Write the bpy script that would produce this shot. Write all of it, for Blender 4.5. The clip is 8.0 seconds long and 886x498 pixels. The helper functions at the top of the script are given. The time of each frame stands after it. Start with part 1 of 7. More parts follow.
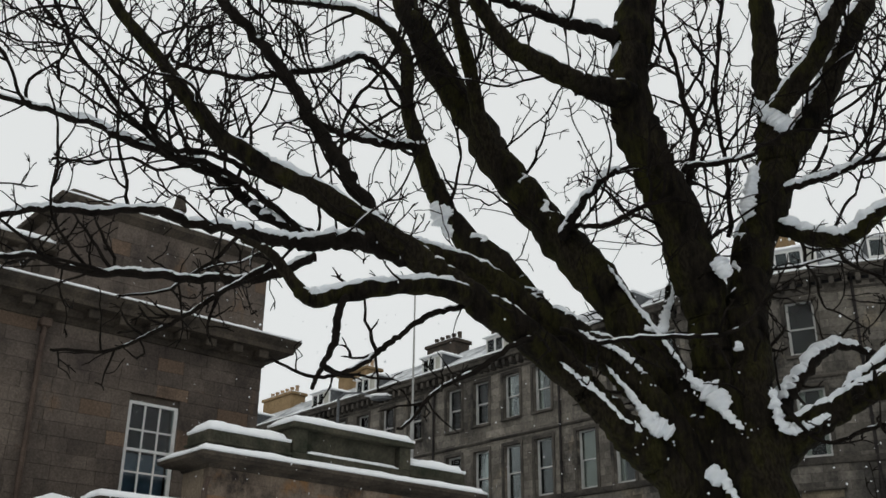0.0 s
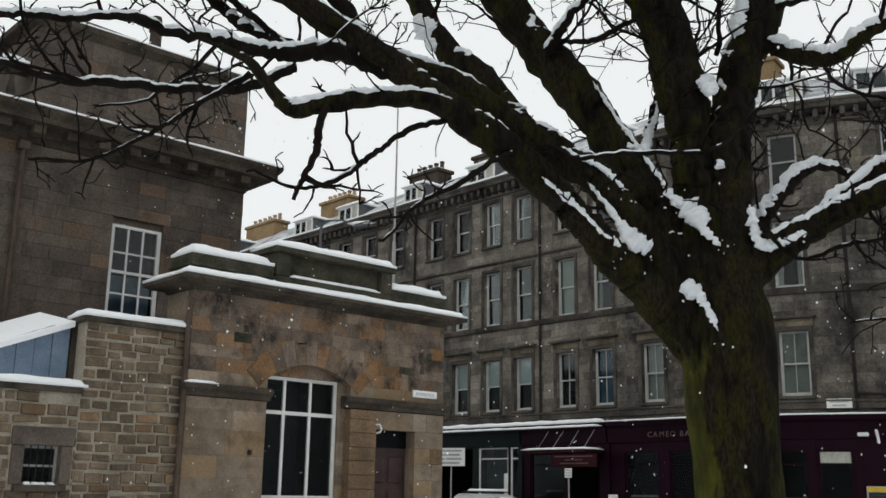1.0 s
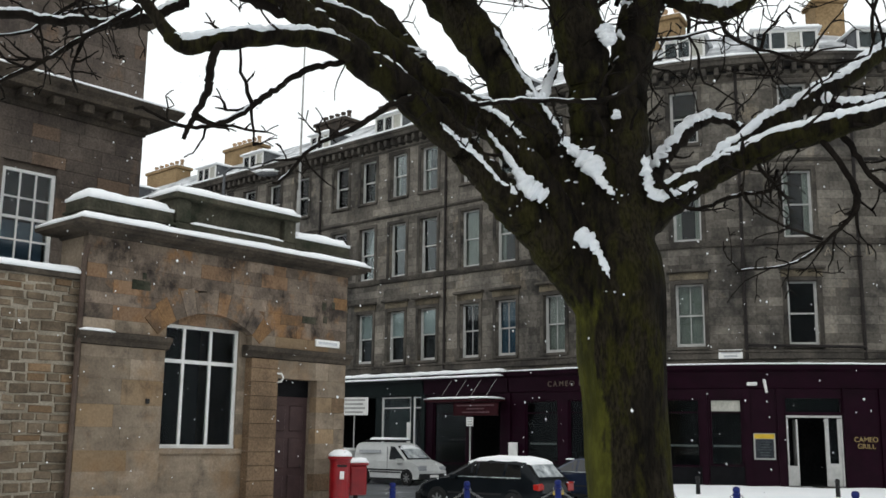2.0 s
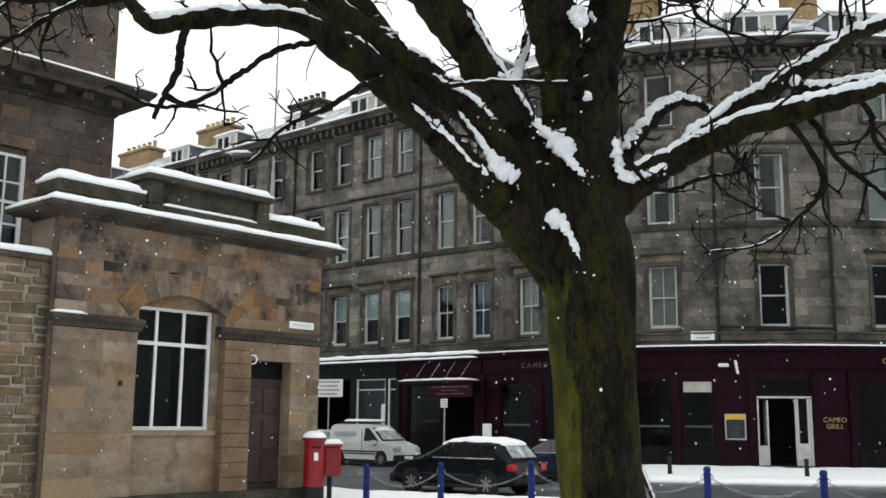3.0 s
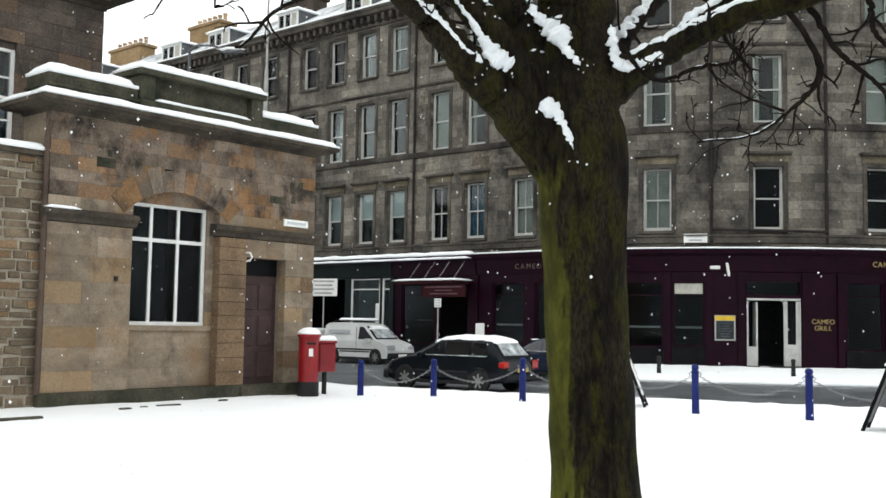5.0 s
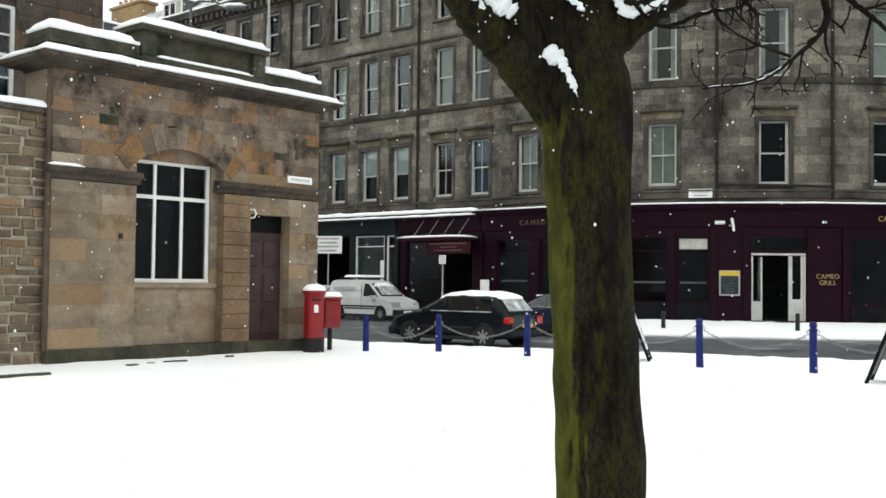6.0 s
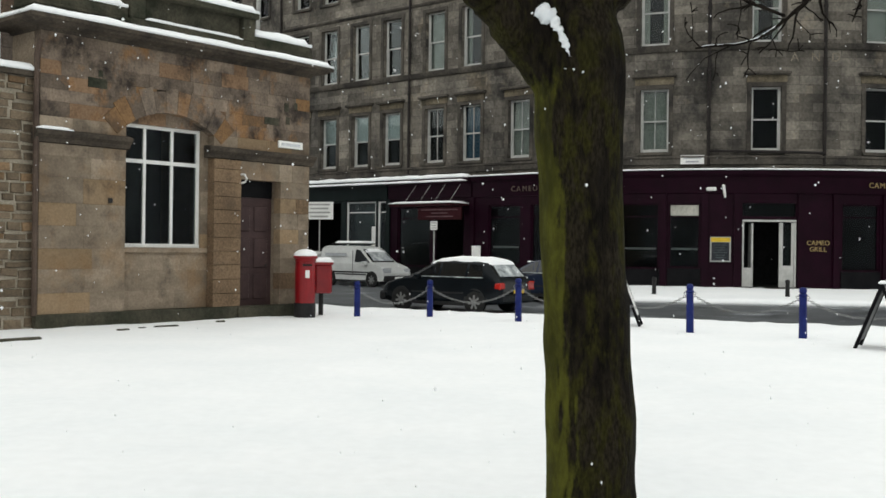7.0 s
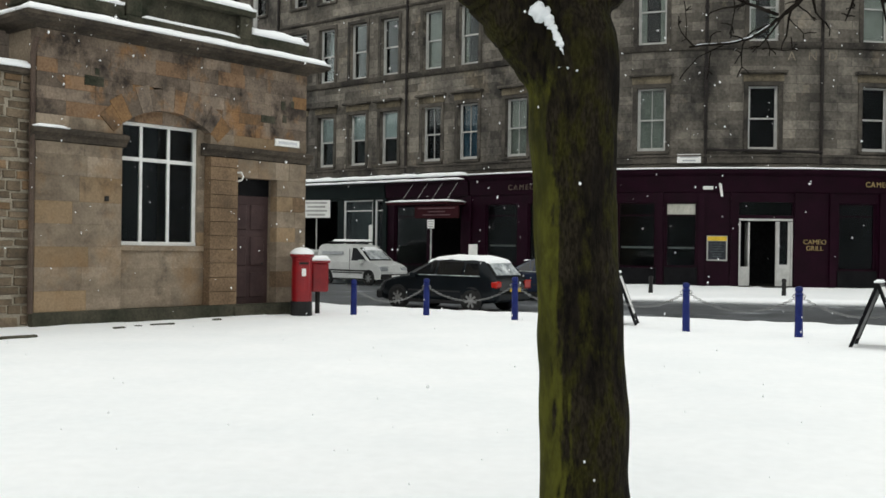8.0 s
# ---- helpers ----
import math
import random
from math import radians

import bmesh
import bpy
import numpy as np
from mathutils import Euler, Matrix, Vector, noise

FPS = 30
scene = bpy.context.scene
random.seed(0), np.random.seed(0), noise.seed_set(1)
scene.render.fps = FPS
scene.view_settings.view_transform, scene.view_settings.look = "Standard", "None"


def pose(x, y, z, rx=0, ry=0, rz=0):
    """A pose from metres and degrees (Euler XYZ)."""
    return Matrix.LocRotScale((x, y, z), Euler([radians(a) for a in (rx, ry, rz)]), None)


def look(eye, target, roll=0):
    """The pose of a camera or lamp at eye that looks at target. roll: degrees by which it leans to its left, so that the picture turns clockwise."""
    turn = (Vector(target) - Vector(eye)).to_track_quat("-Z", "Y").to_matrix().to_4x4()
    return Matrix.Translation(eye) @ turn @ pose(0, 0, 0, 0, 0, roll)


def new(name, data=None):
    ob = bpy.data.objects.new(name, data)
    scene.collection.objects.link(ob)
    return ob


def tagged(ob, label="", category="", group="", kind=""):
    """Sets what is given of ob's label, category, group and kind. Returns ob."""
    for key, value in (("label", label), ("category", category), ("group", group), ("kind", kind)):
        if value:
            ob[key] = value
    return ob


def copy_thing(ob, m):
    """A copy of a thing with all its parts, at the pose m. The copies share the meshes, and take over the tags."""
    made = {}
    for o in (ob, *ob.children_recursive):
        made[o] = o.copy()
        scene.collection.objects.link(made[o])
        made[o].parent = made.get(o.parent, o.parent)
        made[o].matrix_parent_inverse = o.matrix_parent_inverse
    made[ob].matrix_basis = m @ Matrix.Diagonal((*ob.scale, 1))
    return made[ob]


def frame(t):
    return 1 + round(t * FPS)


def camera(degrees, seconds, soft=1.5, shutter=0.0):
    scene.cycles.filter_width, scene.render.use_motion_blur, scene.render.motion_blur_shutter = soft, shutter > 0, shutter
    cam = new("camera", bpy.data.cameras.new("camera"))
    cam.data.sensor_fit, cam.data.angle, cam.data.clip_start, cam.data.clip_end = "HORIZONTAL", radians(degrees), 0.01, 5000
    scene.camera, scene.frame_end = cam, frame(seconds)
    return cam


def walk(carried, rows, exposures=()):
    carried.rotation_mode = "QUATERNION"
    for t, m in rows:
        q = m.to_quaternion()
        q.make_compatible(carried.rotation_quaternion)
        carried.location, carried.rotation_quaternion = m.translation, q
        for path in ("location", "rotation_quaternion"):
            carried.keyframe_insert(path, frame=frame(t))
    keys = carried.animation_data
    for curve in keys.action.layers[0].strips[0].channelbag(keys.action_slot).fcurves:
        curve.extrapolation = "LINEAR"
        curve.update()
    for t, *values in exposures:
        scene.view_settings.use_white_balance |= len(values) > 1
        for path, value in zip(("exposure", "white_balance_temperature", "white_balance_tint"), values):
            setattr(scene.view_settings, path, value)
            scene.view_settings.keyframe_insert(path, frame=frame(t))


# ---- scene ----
# The camera: seconds, place, then yaw, pitch and lean in degrees.
cam = camera(47.09, 8.0, soft=1.6)
ROWS = [
    (0.0, -0.107, -0.102, 1.913, 8.81, 22.86, -0.65),
    (0.5, -0.103, -0.095, 1.875, 7.90, 18.37, -0.82),
    (1.0, -0.111, -0.056, 1.834, 7.63, 13.38, -0.96),
    (1.5, -0.100, -0.036, 1.810, 4.97, 10.88, -1.13),
    (2.0, -0.059, -0.012, 1.812, 2.23, 10.71, -0.68),
    (2.2, -0.050, -0.010, 1.818, 1.49, 10.80, -0.66),
    (3.5, -0.039, -0.041, 1.783, 0.61, 8.37, -0.62),
    (4.0, -0.037, -0.035, 1.766, 0.32, 6.89, -0.97),
    (4.5, -0.033, -0.038, 1.745, 0.35, 5.44, -1.03),
    (6.0, -0.023, -0.023, 1.681, 0.65, 1.85, -0.64),
    (6.5, -0.024, -0.010, 1.658, 0.65, 0.47, -0.82),
    (7.0, -0.018, 0.008, 1.652, 0.15, -0.02, -0.72),
    (7.5, -0.009, 0.008, 1.652, 0.14, 0.01, -0.75),
    (8.0, 0.000, 0.000, 1.650, -0.00, -0.10, -0.80),
]
EXPOSURES = [(0.0, -0.6, 6480, 10), (0.5, -0.5, 6450, 10), (1.0, -0.42, 6450, 10), (1.5, -0.2, 6400, 10), (2.0, -0.08, 6400, 10), (3.5, 0.2, 6400, 9), (4.5, 0.4, 6420, 9), (6.0, 0.42, 6550, 7), (6.6, 0.14, 6600, 6), (7.0, 0.0, 6650, 8), (8.0, 0.02, 6650, 8)]
walk(cam, [(t, pose(x, y, z, 0, 0, yaw) @ pose(0, 0, 0, 90 + pitch) @ pose(0, 0, 0, 0, 0, -lean)) for t, x, y, z, yaw, pitch, lean in ROWS], EXPOSURES)

# An overcast winter sky: a pale cloud layer over the sky texture, with one wide, weak sun behind it.
world = bpy.data.worlds.new("overcast_sky")
scene.world = world
world.use_nodes = True
wn, wl = world.node_tree.nodes, world.node_tree.links
sky = wn.new("ShaderNodeTexSky")
sky.sky_type, sky.sun_disc = "NISHITA", False
sky.sun_elevation, sky.sun_rotation = radians(32), radians(200)
cloud = wn.new("ShaderNodeMix")
cloud.data_type = "RGBA"
cloud.inputs[0].default_value = 0.94
cloud.inputs[7].default_value = (10.5, 10.75, 10.6, 1)
wl.new(sky.outputs[0], cloud.inputs[6])
wl.new(cloud.outputs[2], wn["Background"].inputs[0])
wn["Background"].inputs[1].default_value = 0.115
sun = new("sun", bpy.data.lights.new("sun", "SUN"))
sun.data.energy, sun.data.angle, sun.data.color = 0.3, radians(30), (1.0, 0.97, 0.93)
sun.matrix_world = look((-8, -20, 16), (0, 0, 0))


# ---- materials ----
def surf(name, a, b, rough=0.85, scale=0.8, fine=14.0, bump=0.3, vary=0.0, tint=None, metal=0.0, streak=1.0, grain=0.25, spec=0.15, stains=()):
    """A procedural surface: two colours in broad patches, fine grain, relief, and a shift from piece to piece."""
    m = bpy.data.materials.new(name)
    m.use_nodes = True
    n, l = m.node_tree.nodes, m.node_tree.links
    p = n["Principled BSDF"]
    geo = n.new("ShaderNodeNewGeometry")
    mp = n.new("ShaderNodeMapping")
    mp.inputs["Scale"].default_value = (1, 1, 1 / streak)
    l.new(geo.outputs["Position"], mp.inputs[0])
    n1, n2 = n.new("ShaderNodeTexNoise"), n.new("ShaderNodeTexNoise")
    n1.inputs["Scale"].default_value, n1.inputs["Detail"].default_value, n1.inputs["Roughness"].default_value = scale, 6, 0.62
    n2.inputs["Scale"].default_value, n2.inputs["Detail"].default_value = fine, 4
    l.new(mp.outputs[0], n1.inputs["Vector"])
    l.new(geo.outputs["Position"], n2.inputs["Vector"])
    ramp = n.new("ShaderNodeValToRGB")
    ramp.color_ramp.elements[0].position, ramp.color_ramp.elements[1].position = 0.34, 0.66
    ramp.color_ramp.elements[0].color, ramp.color_ramp.elements[1].color = (*a, 1), (*b, 1)
    l.new(n1.outputs["Fac"], ramp.inputs[0])
    out = ramp.outputs[0]
    if vary or tint:
        info = n.new("ShaderNodeObjectInfo")
        if tint:
            pick = n.new("ShaderNodeValToRGB")
            pick.color_ramp.interpolation = "CONSTANT"
            pick.color_ramp.elements[0].color = (0, 0, 0, 1)
            pick.color_ramp.elements[1].position, pick.color_ramp.elements[1].color = 1 - tint[1], (1, 1, 1, 1)
            l.new(info.outputs["Random"], pick.inputs[0])
            mx = n.new("ShaderNodeMix")
            mx.data_type = "RGBA"
            mx.inputs[7].default_value = (*tint[0], 1)
            sc = n.new("ShaderNodeMath")
            sc.operation = "MULTIPLY"
            sc.inputs[1].default_value = 0.7
            l.new(pick.outputs[0], sc.inputs[0])
            l.new(sc.outputs[0], mx.inputs[0])
            l.new(out, mx.inputs[6])
            out = mx.outputs[2]
        frac = n.new("ShaderNodeMath")
        frac.operation = "MULTIPLY"
        frac.inputs[1].default_value = 7.31
        l.new(info.outputs["Random"], frac.inputs[0])
        fr = n.new("ShaderNodeMath")
        fr.operation = "FRACT"
        l.new(frac.outputs[0], fr.inputs[0])
        rng = n.new("ShaderNodeMapRange")
        rng.inputs[3].default_value, rng.inputs[4].default_value = 1 - vary, 1 + vary
        l.new(fr.outputs[0], rng.inputs[0])
        hv = n.new("ShaderNodeHueSaturation")
        l.new(rng.outputs[0], hv.inputs["Value"])
        l.new(out, hv.inputs["Color"])
        out = hv.outputs[0]
    for k, (colour, size, lo, hi, most) in enumerate(stains):
        sm, sn, sr, sx = (n.new("ShaderNode" + q) for q in ("Mapping", "TexNoise", "MapRange", "Mix"))
        sm.inputs["Location"].default_value = (13.7 * (k + 1), 5.1 * k, 3.3)
        sm.inputs["Scale"].default_value = (size, size, size * 0.8)
        l.new(geo.outputs["Position"], sm.inputs[0])
        l.new(sm.outputs[0], sn.inputs["Vector"])
        sn.inputs["Scale"].default_value, sn.inputs["Detail"].default_value, sn.inputs["Roughness"].default_value = 1.0, 7, 0.66
        sr.inputs[1].default_value, sr.inputs[2].default_value, sr.inputs[4].default_value = lo, hi, most
        l.new(sn.outputs["Fac"], sr.inputs[0])
        sx.data_type = "RGBA"
        sx.inputs[7].default_value = (*colour, 1)
        l.new(sr.outputs[0], sx.inputs[0])
        l.new(out, sx.inputs[6])
        out = sx.outputs[2]
    g = n.new("ShaderNodeMapRange")
    g.inputs[1].default_value, g.inputs[2].default_value = 0.3, 0.7
    g.inputs[3].default_value, g.inputs[4].default_value = 1 - grain, 1 + grain
    l.new(n2.outputs["Fac"], g.inputs[0])
    hv2 = n.new("ShaderNodeHueSaturation")
    l.new(g.outputs[0], hv2.inputs["Value"])
    l.new(out, hv2.inputs["Color"])
    l.new(hv2.outputs[0], p.inputs["Base Color"])
    p.inputs["Roughness"].default_value, p.inputs["Metallic"].default_value = rough, metal
    p.inputs["Specular IOR Level"].default_value = spec
    if bump:
        bp = n.new("ShaderNodeBump")
        bp.inputs["Strength"].default_value, bp.inputs["Distance"].default_value = bump, 0.02
        l.new(n2.outputs["Fac"], bp.inputs["Height"])
        l.new(bp.outputs[0], p.inputs["Normal"])
    return m


def glass(name, gloss=0.04, ior=1.5):
    """A clear pane: what lies behind shows through, and the sky is mirrored by Fresnel's law."""
    m = bpy.data.materials.new(name)
    m.use_nodes = True
    n, l = m.node_tree.nodes, m.node_tree.links
    n.remove(n["Principled BSDF"])
    clear, shine, mix, fr = n.new("ShaderNodeBsdfTransparent"), n.new("ShaderNodeBsdfGlossy"), n.new("ShaderNodeMixShader"), n.new("ShaderNodeFresnel")
    clear.inputs[0].default_value = (0.75, 0.8, 0.8, 1)
    shine.inputs["Roughness"].default_value = gloss
    fr.inputs[0].default_value = ior
    l.new(fr.outputs[0], mix.inputs[0])
    l.new(clear.outputs[0], mix.inputs[1])
    l.new(shine.outputs[0], mix.inputs[2])
    l.new(mix.outputs[0], n["Material Output"].inputs[0])
    return m


ASH_CORE = surf("buff_joint_mortar", (0.17, 0.135, 0.1), (0.26, 0.21, 0.155), 0.95, 1.4, 25.0, 0.3)
SNOW = surf("snow", (0.875, 0.895, 0.91), (0.93, 0.94, 0.95), 0.7, 0.5, 7.0, 0.5, grain=0.02)
ROOF_SNOW = surf("thin_snow_over_slates", (0.2, 0.21, 0.22), (0.74, 0.76, 0.78), 0.75, 0.9, 7.0, 0.4, grain=0.12)
SNOW_SOFT = surf("snow_on_branches", (0.8, 0.84, 0.88), (0.9, 0.92, 0.93), 0.75, 6.0, 60.0, 0.35, grain=0.03)
SLUSH = surf("wet_asphalt_with_slush", (0.04, 0.043, 0.047), (0.115, 0.122, 0.13), 0.4, 0.7, 9.0, 0.4, grain=0.4, stains=(((0.5, 0.53, 0.56), 0.55, 0.57, 0.72, 0.75),))
# Grey of the added unseen blocks, chosen for what the windows mirror.
BLOCK_GREY = surf("grey_stone", (0.2, 0.21, 0.225), (0.3, 0.312, 0.33), 0.9, 0.6, 8.0, 0.2)
ASHLAR = surf("buff_sandstone_weathered", (0.155, 0.122, 0.09), (0.285, 0.23, 0.172), 0.9, 1.1, 22.0, 0.25, 0.19, ((0.25, 0.17, 0.095), 0.22), streak=0.6, grain=0.14, stains=(((0.225, 0.138, 0.07), 0.9, 0.52, 0.68, 0.6), ((0.072, 0.057, 0.044), 1.3, 0.55, 0.7, 0.8)))
ASHLAR_TOP = surf("sandstone_stained_dark", (0.1, 0.08, 0.064), (0.235, 0.182, 0.138), 0.9, 1.5, 22.0, 0.35, 0.3, ((0.19, 0.11, 0.058), 0.1), grain=0.2, stains=(((0.25, 0.132, 0.056), 1.0, 0.52, 0.63, 0.8), ((0.024, 0.02, 0.018), 1.1, 0.5, 0.64, 0.92)))
ASHLAR_ORANGE = surf("iron_stained_orange_sandstone", (0.13, 0.078, 0.042), (0.25, 0.145, 0.07), 0.9, 1.8, 22.0, 0.35, 0.15, grain=0.2, stains=(((0.07, 0.055, 0.045), 1.6, 0.5, 0.68, 0.7),))
ASHLAR_JAMB = surf("orange_sandstone", (0.13, 0.088, 0.055), (0.22, 0.15, 0.093), 0.9, 1.3, 22.0, 0.35, 0.13, stains=(((0.08, 0.058, 0.04), 1.1, 0.5, 0.68, 0.6),))
MOSSY = surf("damp_sandstone_with_moss", (0.024, 0.027, 0.018), (0.075, 0.068, 0.05), 0.9, 1.6, 18.0, 0.4, 0.1)
MOULD = surf("sooty_sandstone_moulding", (0.034, 0.029, 0.024), (0.098, 0.08, 0.062), 0.9, 1.4, 18.0, 0.35, 0.1)
MORTAR = surf("lime_mortar", (0.24, 0.21, 0.165), (0.4, 0.355, 0.285), 0.95, 2.0, 30.0, 0.4)
MORTAR_DARK = surf("sooty_mortar", (0.08, 0.066, 0.055), (0.13, 0.107, 0.088), 0.95, 2.0, 30.0, 0.4)
RUBBLE = surf("rubble_sandstone", (0.088, 0.069, 0.05), (0.215, 0.164, 0.112), 0.95, 2.2, 25.0, 0.6, 0.27, ((0.2, 0.125, 0.068), 0.06), stains=(((0.04, 0.034, 0.028), 0.9, 0.54, 0.7, 0.75),))
GREY_ASHLAR = surf("grey_brown_sandstone", (0.07, 0.057, 0.049), (0.15, 0.122, 0.1), 0.92, 0.7, 20.0, 0.4, 0.17, ((0.17, 0.115, 0.078), 0.06), stains=(((0.036, 0.03, 0.027), 0.8, 0.52, 0.7, 0.8), ((0.17, 0.105, 0.062), 0.9, 0.6, 0.72, 0.6)))
TENEMENT = surf("sooty_tenement_sandstone", (0.07, 0.065, 0.058), (0.232, 0.209, 0.176), 0.92, 0.5, 9.0, 0.35, 0.22, None, streak=2.0, stains=(((0.028, 0.027, 0.026), 0.45, 0.52, 0.66, 0.85), ((0.25, 0.207, 0.15), 0.7, 0.57, 0.7, 0.6)))


def add_blocks(m, amount):
    """Faint courses of differing stones, along the front's run and height."""
    n, l = m.node_tree.nodes, m.node_tree.links
    p = n["Principled BSDF"]
    old = p.inputs["Base Color"].links[0].from_socket
    geo, dot, sep, comb, br, hv = (n.new("ShaderNode" + k) for k in ("NewGeometry", "VectorMath", "SeparateXYZ", "CombineXYZ", "TexBrick", "HueSaturation"))
    dot.operation = "DOT_PRODUCT"
    dot.inputs[1].default_value = (0.88, -0.47, 0)
    l.new(geo.outputs["Position"], dot.inputs[0])
    l.new(geo.outputs["Position"], sep.inputs[0])
    l.new(dot.outputs["Value"], comb.inputs[0])
    l.new(sep.outputs[2], comb.inputs[1])
    l.new(comb.outputs[0], br.inputs["Vector"])
    br.inputs["Color1"].default_value = (1 - amount,) * 3 + (1,)
    br.inputs["Color2"].default_value = (1 + amount,) * 3 + (1,)
    br.inputs["Mortar"].default_value = (1 - amount * 1.3,) * 3 + (1,)
    br.inputs["Scale"].default_value, br.inputs["Brick Width"].default_value, br.inputs["Row Height"].default_value = 1.0, 0.95, 0.36
    br.inputs["Mortar Size"].default_value, br.inputs["Bias"].default_value = 0.008, -0.1
    l.new(br.outputs["Color"], hv.inputs["Value"])
    l.new(old, hv.inputs["Color"])
    l.new(hv.outputs[0], p.inputs["Base Color"])


add_blocks(TENEMENT, 0.34)
TENEMENT_TRIM = surf("sooty_tenement_moulding", (0.028, 0.026, 0.024), (0.115, 0.102, 0.086), 0.92, 0.7, 10.0, 0.35, 0.12)
FRIEZE = surf("paler_sandstone_frieze", (0.08, 0.068, 0.05), (0.22, 0.185, 0.13), 0.92, 1.3, 12.0, 0.3, 0.2)
CHIMNEY = surf("yellow_sandstone_chimney", (0.2, 0.135, 0.07), (0.3, 0.21, 0.115), 0.9, 0.9, 12.0, 0.3)
CHIMNEY_DARK = surf("sooty_chimney", (0.04, 0.035, 0.03), (0.09, 0.07, 0.055), 0.9, 0.9, 12.0, 0.3)
POT = surf("buff_clay_pot", (0.3, 0.2, 0.12), (0.42, 0.29, 0.18), 0.8, 2.0, 20.0, 0.2, 0.25)
SLATE = surf("grey_slate", (0.045, 0.05, 0.056), (0.09, 0.095, 0.1), 0.6, 1.5, 12.0, 0.3)
LEAD = surf("lead_flashing", (0.07, 0.075, 0.08), (0.12, 0.125, 0.13), 0.6, 1.5, 12.0, 0.3)
WHITE = surf("white_window_paint", (0.66, 0.66, 0.64), (0.78, 0.78, 0.76), 0.5, 3.0, 30.0, 0.1, grain=0.06)
SASH = surf("dulled_white_sash_paint", (0.4, 0.4, 0.385), (0.52, 0.52, 0.5), 0.5, 3.0, 30.0, 0.1, grain=0.08)
RUSTPIPE = surf("brown_painted_pipe", (0.06, 0.042, 0.034), (0.11, 0.08, 0.062), 0.6, 2.0, 30.0, 0.2, grain=0.2)
GREYWOOD = surf("greyed_window_paint", (0.3, 0.3, 0.29), (0.42, 0.42, 0.4), 0.6, 3.0, 30.0, 0.15, grain=0.1)
DOORPAINT = surf("dull_purple_brown_door_paint", (0.042, 0.026, 0.026), (0.065, 0.041, 0.04), 0.55, 2.5, 30.0, 0.2, grain=0.12)
MAROON = surf("maroon_shop_paint", (0.008, 0.0009, 0.0044), (0.0135, 0.0017, 0.0075), 0.45, 1.4, 20.0, 0.08, grain=0.15, spec=0.1)
BLACKSHOP = surf("black_shop_paint", (0.005, 0.005, 0.006), (0.01, 0.01, 0.011), 0.4, 1.4, 20.0, 0.08, grain=0.15, spec=0.06)
TEALSHOP = surf("dark_green_shop_paint", (0.004, 0.008, 0.008), (0.007, 0.013, 0.013), 0.4, 1.4, 20.0, 0.08, grain=0.15)
# Near-black: the shade of unlit rooms, put into the colour.
ROOM_SHADE = surf("dark_interior", (0.018, 0.018, 0.019), (0.03, 0.03, 0.031), 0.9, 1.0, 8.0, 0.0)
BLIND = surf("white_roller_blind", (0.68, 0.72, 0.7), (0.76, 0.8, 0.78), 0.8, 1.5, 40.0, 0.1, grain=0.05)
CURTAIN = surf("pale_curtain", (0.36, 0.36, 0.31), (0.48, 0.47, 0.42), 0.9, 2.5, 14.0, 0.3, grain=0.15)
BLUECURT = surf("blue_curtain", (0.05, 0.11, 0.17), (0.09, 0.17, 0.24), 0.9, 2.5, 14.0, 0.3, grain=0.15)
BLUEWOOD = surf("blue_grey_painted_boards", (0.13, 0.18, 0.25), (0.19, 0.25, 0.33), 0.6, 2.0, 30.0, 0.2, grain=0.12)
IRON = surf("black_cast_iron", (0.012, 0.012, 0.013), (0.028, 0.027, 0.026), 0.5, 3.0, 40.0, 0.2, grain=0.2)
PIPE = surf("rusty_brown_pipe_paint", (0.014, 0.012, 0.012), (0.03, 0.025, 0.023), 0.6, 2.0, 30.0, 0.2, grain=0.2)
BLUEPOST = surf("royal_blue_paint", (0.009, 0.015, 0.095), (0.014, 0.025, 0.14), 0.45, 4.0, 40.0, 0.15, grain=0.12)
CHAIN = surf("galvanised_chain", (0.18, 0.18, 0.18), (0.3, 0.3, 0.3), 0.5, 8.0, 60.0, 0.2, metal=0.6)
RED = surf("red_postal_paint", (0.19, 0.005, 0.009), (0.26, 0.008, 0.012), 0.3, 3.0, 40.0, 0.08, grain=0.1, spec=0.5)
PAPER = surf("white_sign_paint", (0.7, 0.7, 0.68), (0.8, 0.8, 0.78), 0.6, 3.0, 40.0, 0.0, grain=0.05)
INK = surf("dark_sign_lettering", (0.02, 0.02, 0.025), (0.035, 0.035, 0.04), 0.6, 3.0, 40.0, 0.0)
GOLD = surf("gilt_lettering", (0.28, 0.2, 0.09), (0.38, 0.28, 0.13), 0.45, 3.0, 40.0, 0.0, grain=0.15)
FADED = surf("worn_pale_wall_paint", (0.13, 0.11, 0.085), (0.24, 0.21, 0.165), 0.9, 2.5, 20.0, 0.2, grain=0.25)
REDPALE = surf("dull_pink_lettering", (0.09, 0.05, 0.055), (0.15, 0.09, 0.1), 0.7, 6.0, 40.0, 0.0, grain=0.3)
GILT_DULL = surf("dulled_gilt_lettering", (0.07, 0.052, 0.045), (0.13, 0.1, 0.08), 0.6, 3.0, 40.0, 0.0, grain=0.2)
YELLOW = surf("yellow_sign_paint", (0.55, 0.36, 0.03), (0.65, 0.45, 0.05), 0.5, 3.0, 40.0, 0.0)
CHALK = surf("black_chalkboard", (0.018, 0.02, 0.024), (0.04, 0.043, 0.05), 0.7, 6.0, 40.0, 0.0)
REDCLOTH = surf("dark_red_canvas", (0.022, 0.004, 0.006), (0.035, 0.006, 0.009), 0.85, 2.0, 30.0, 0.2)
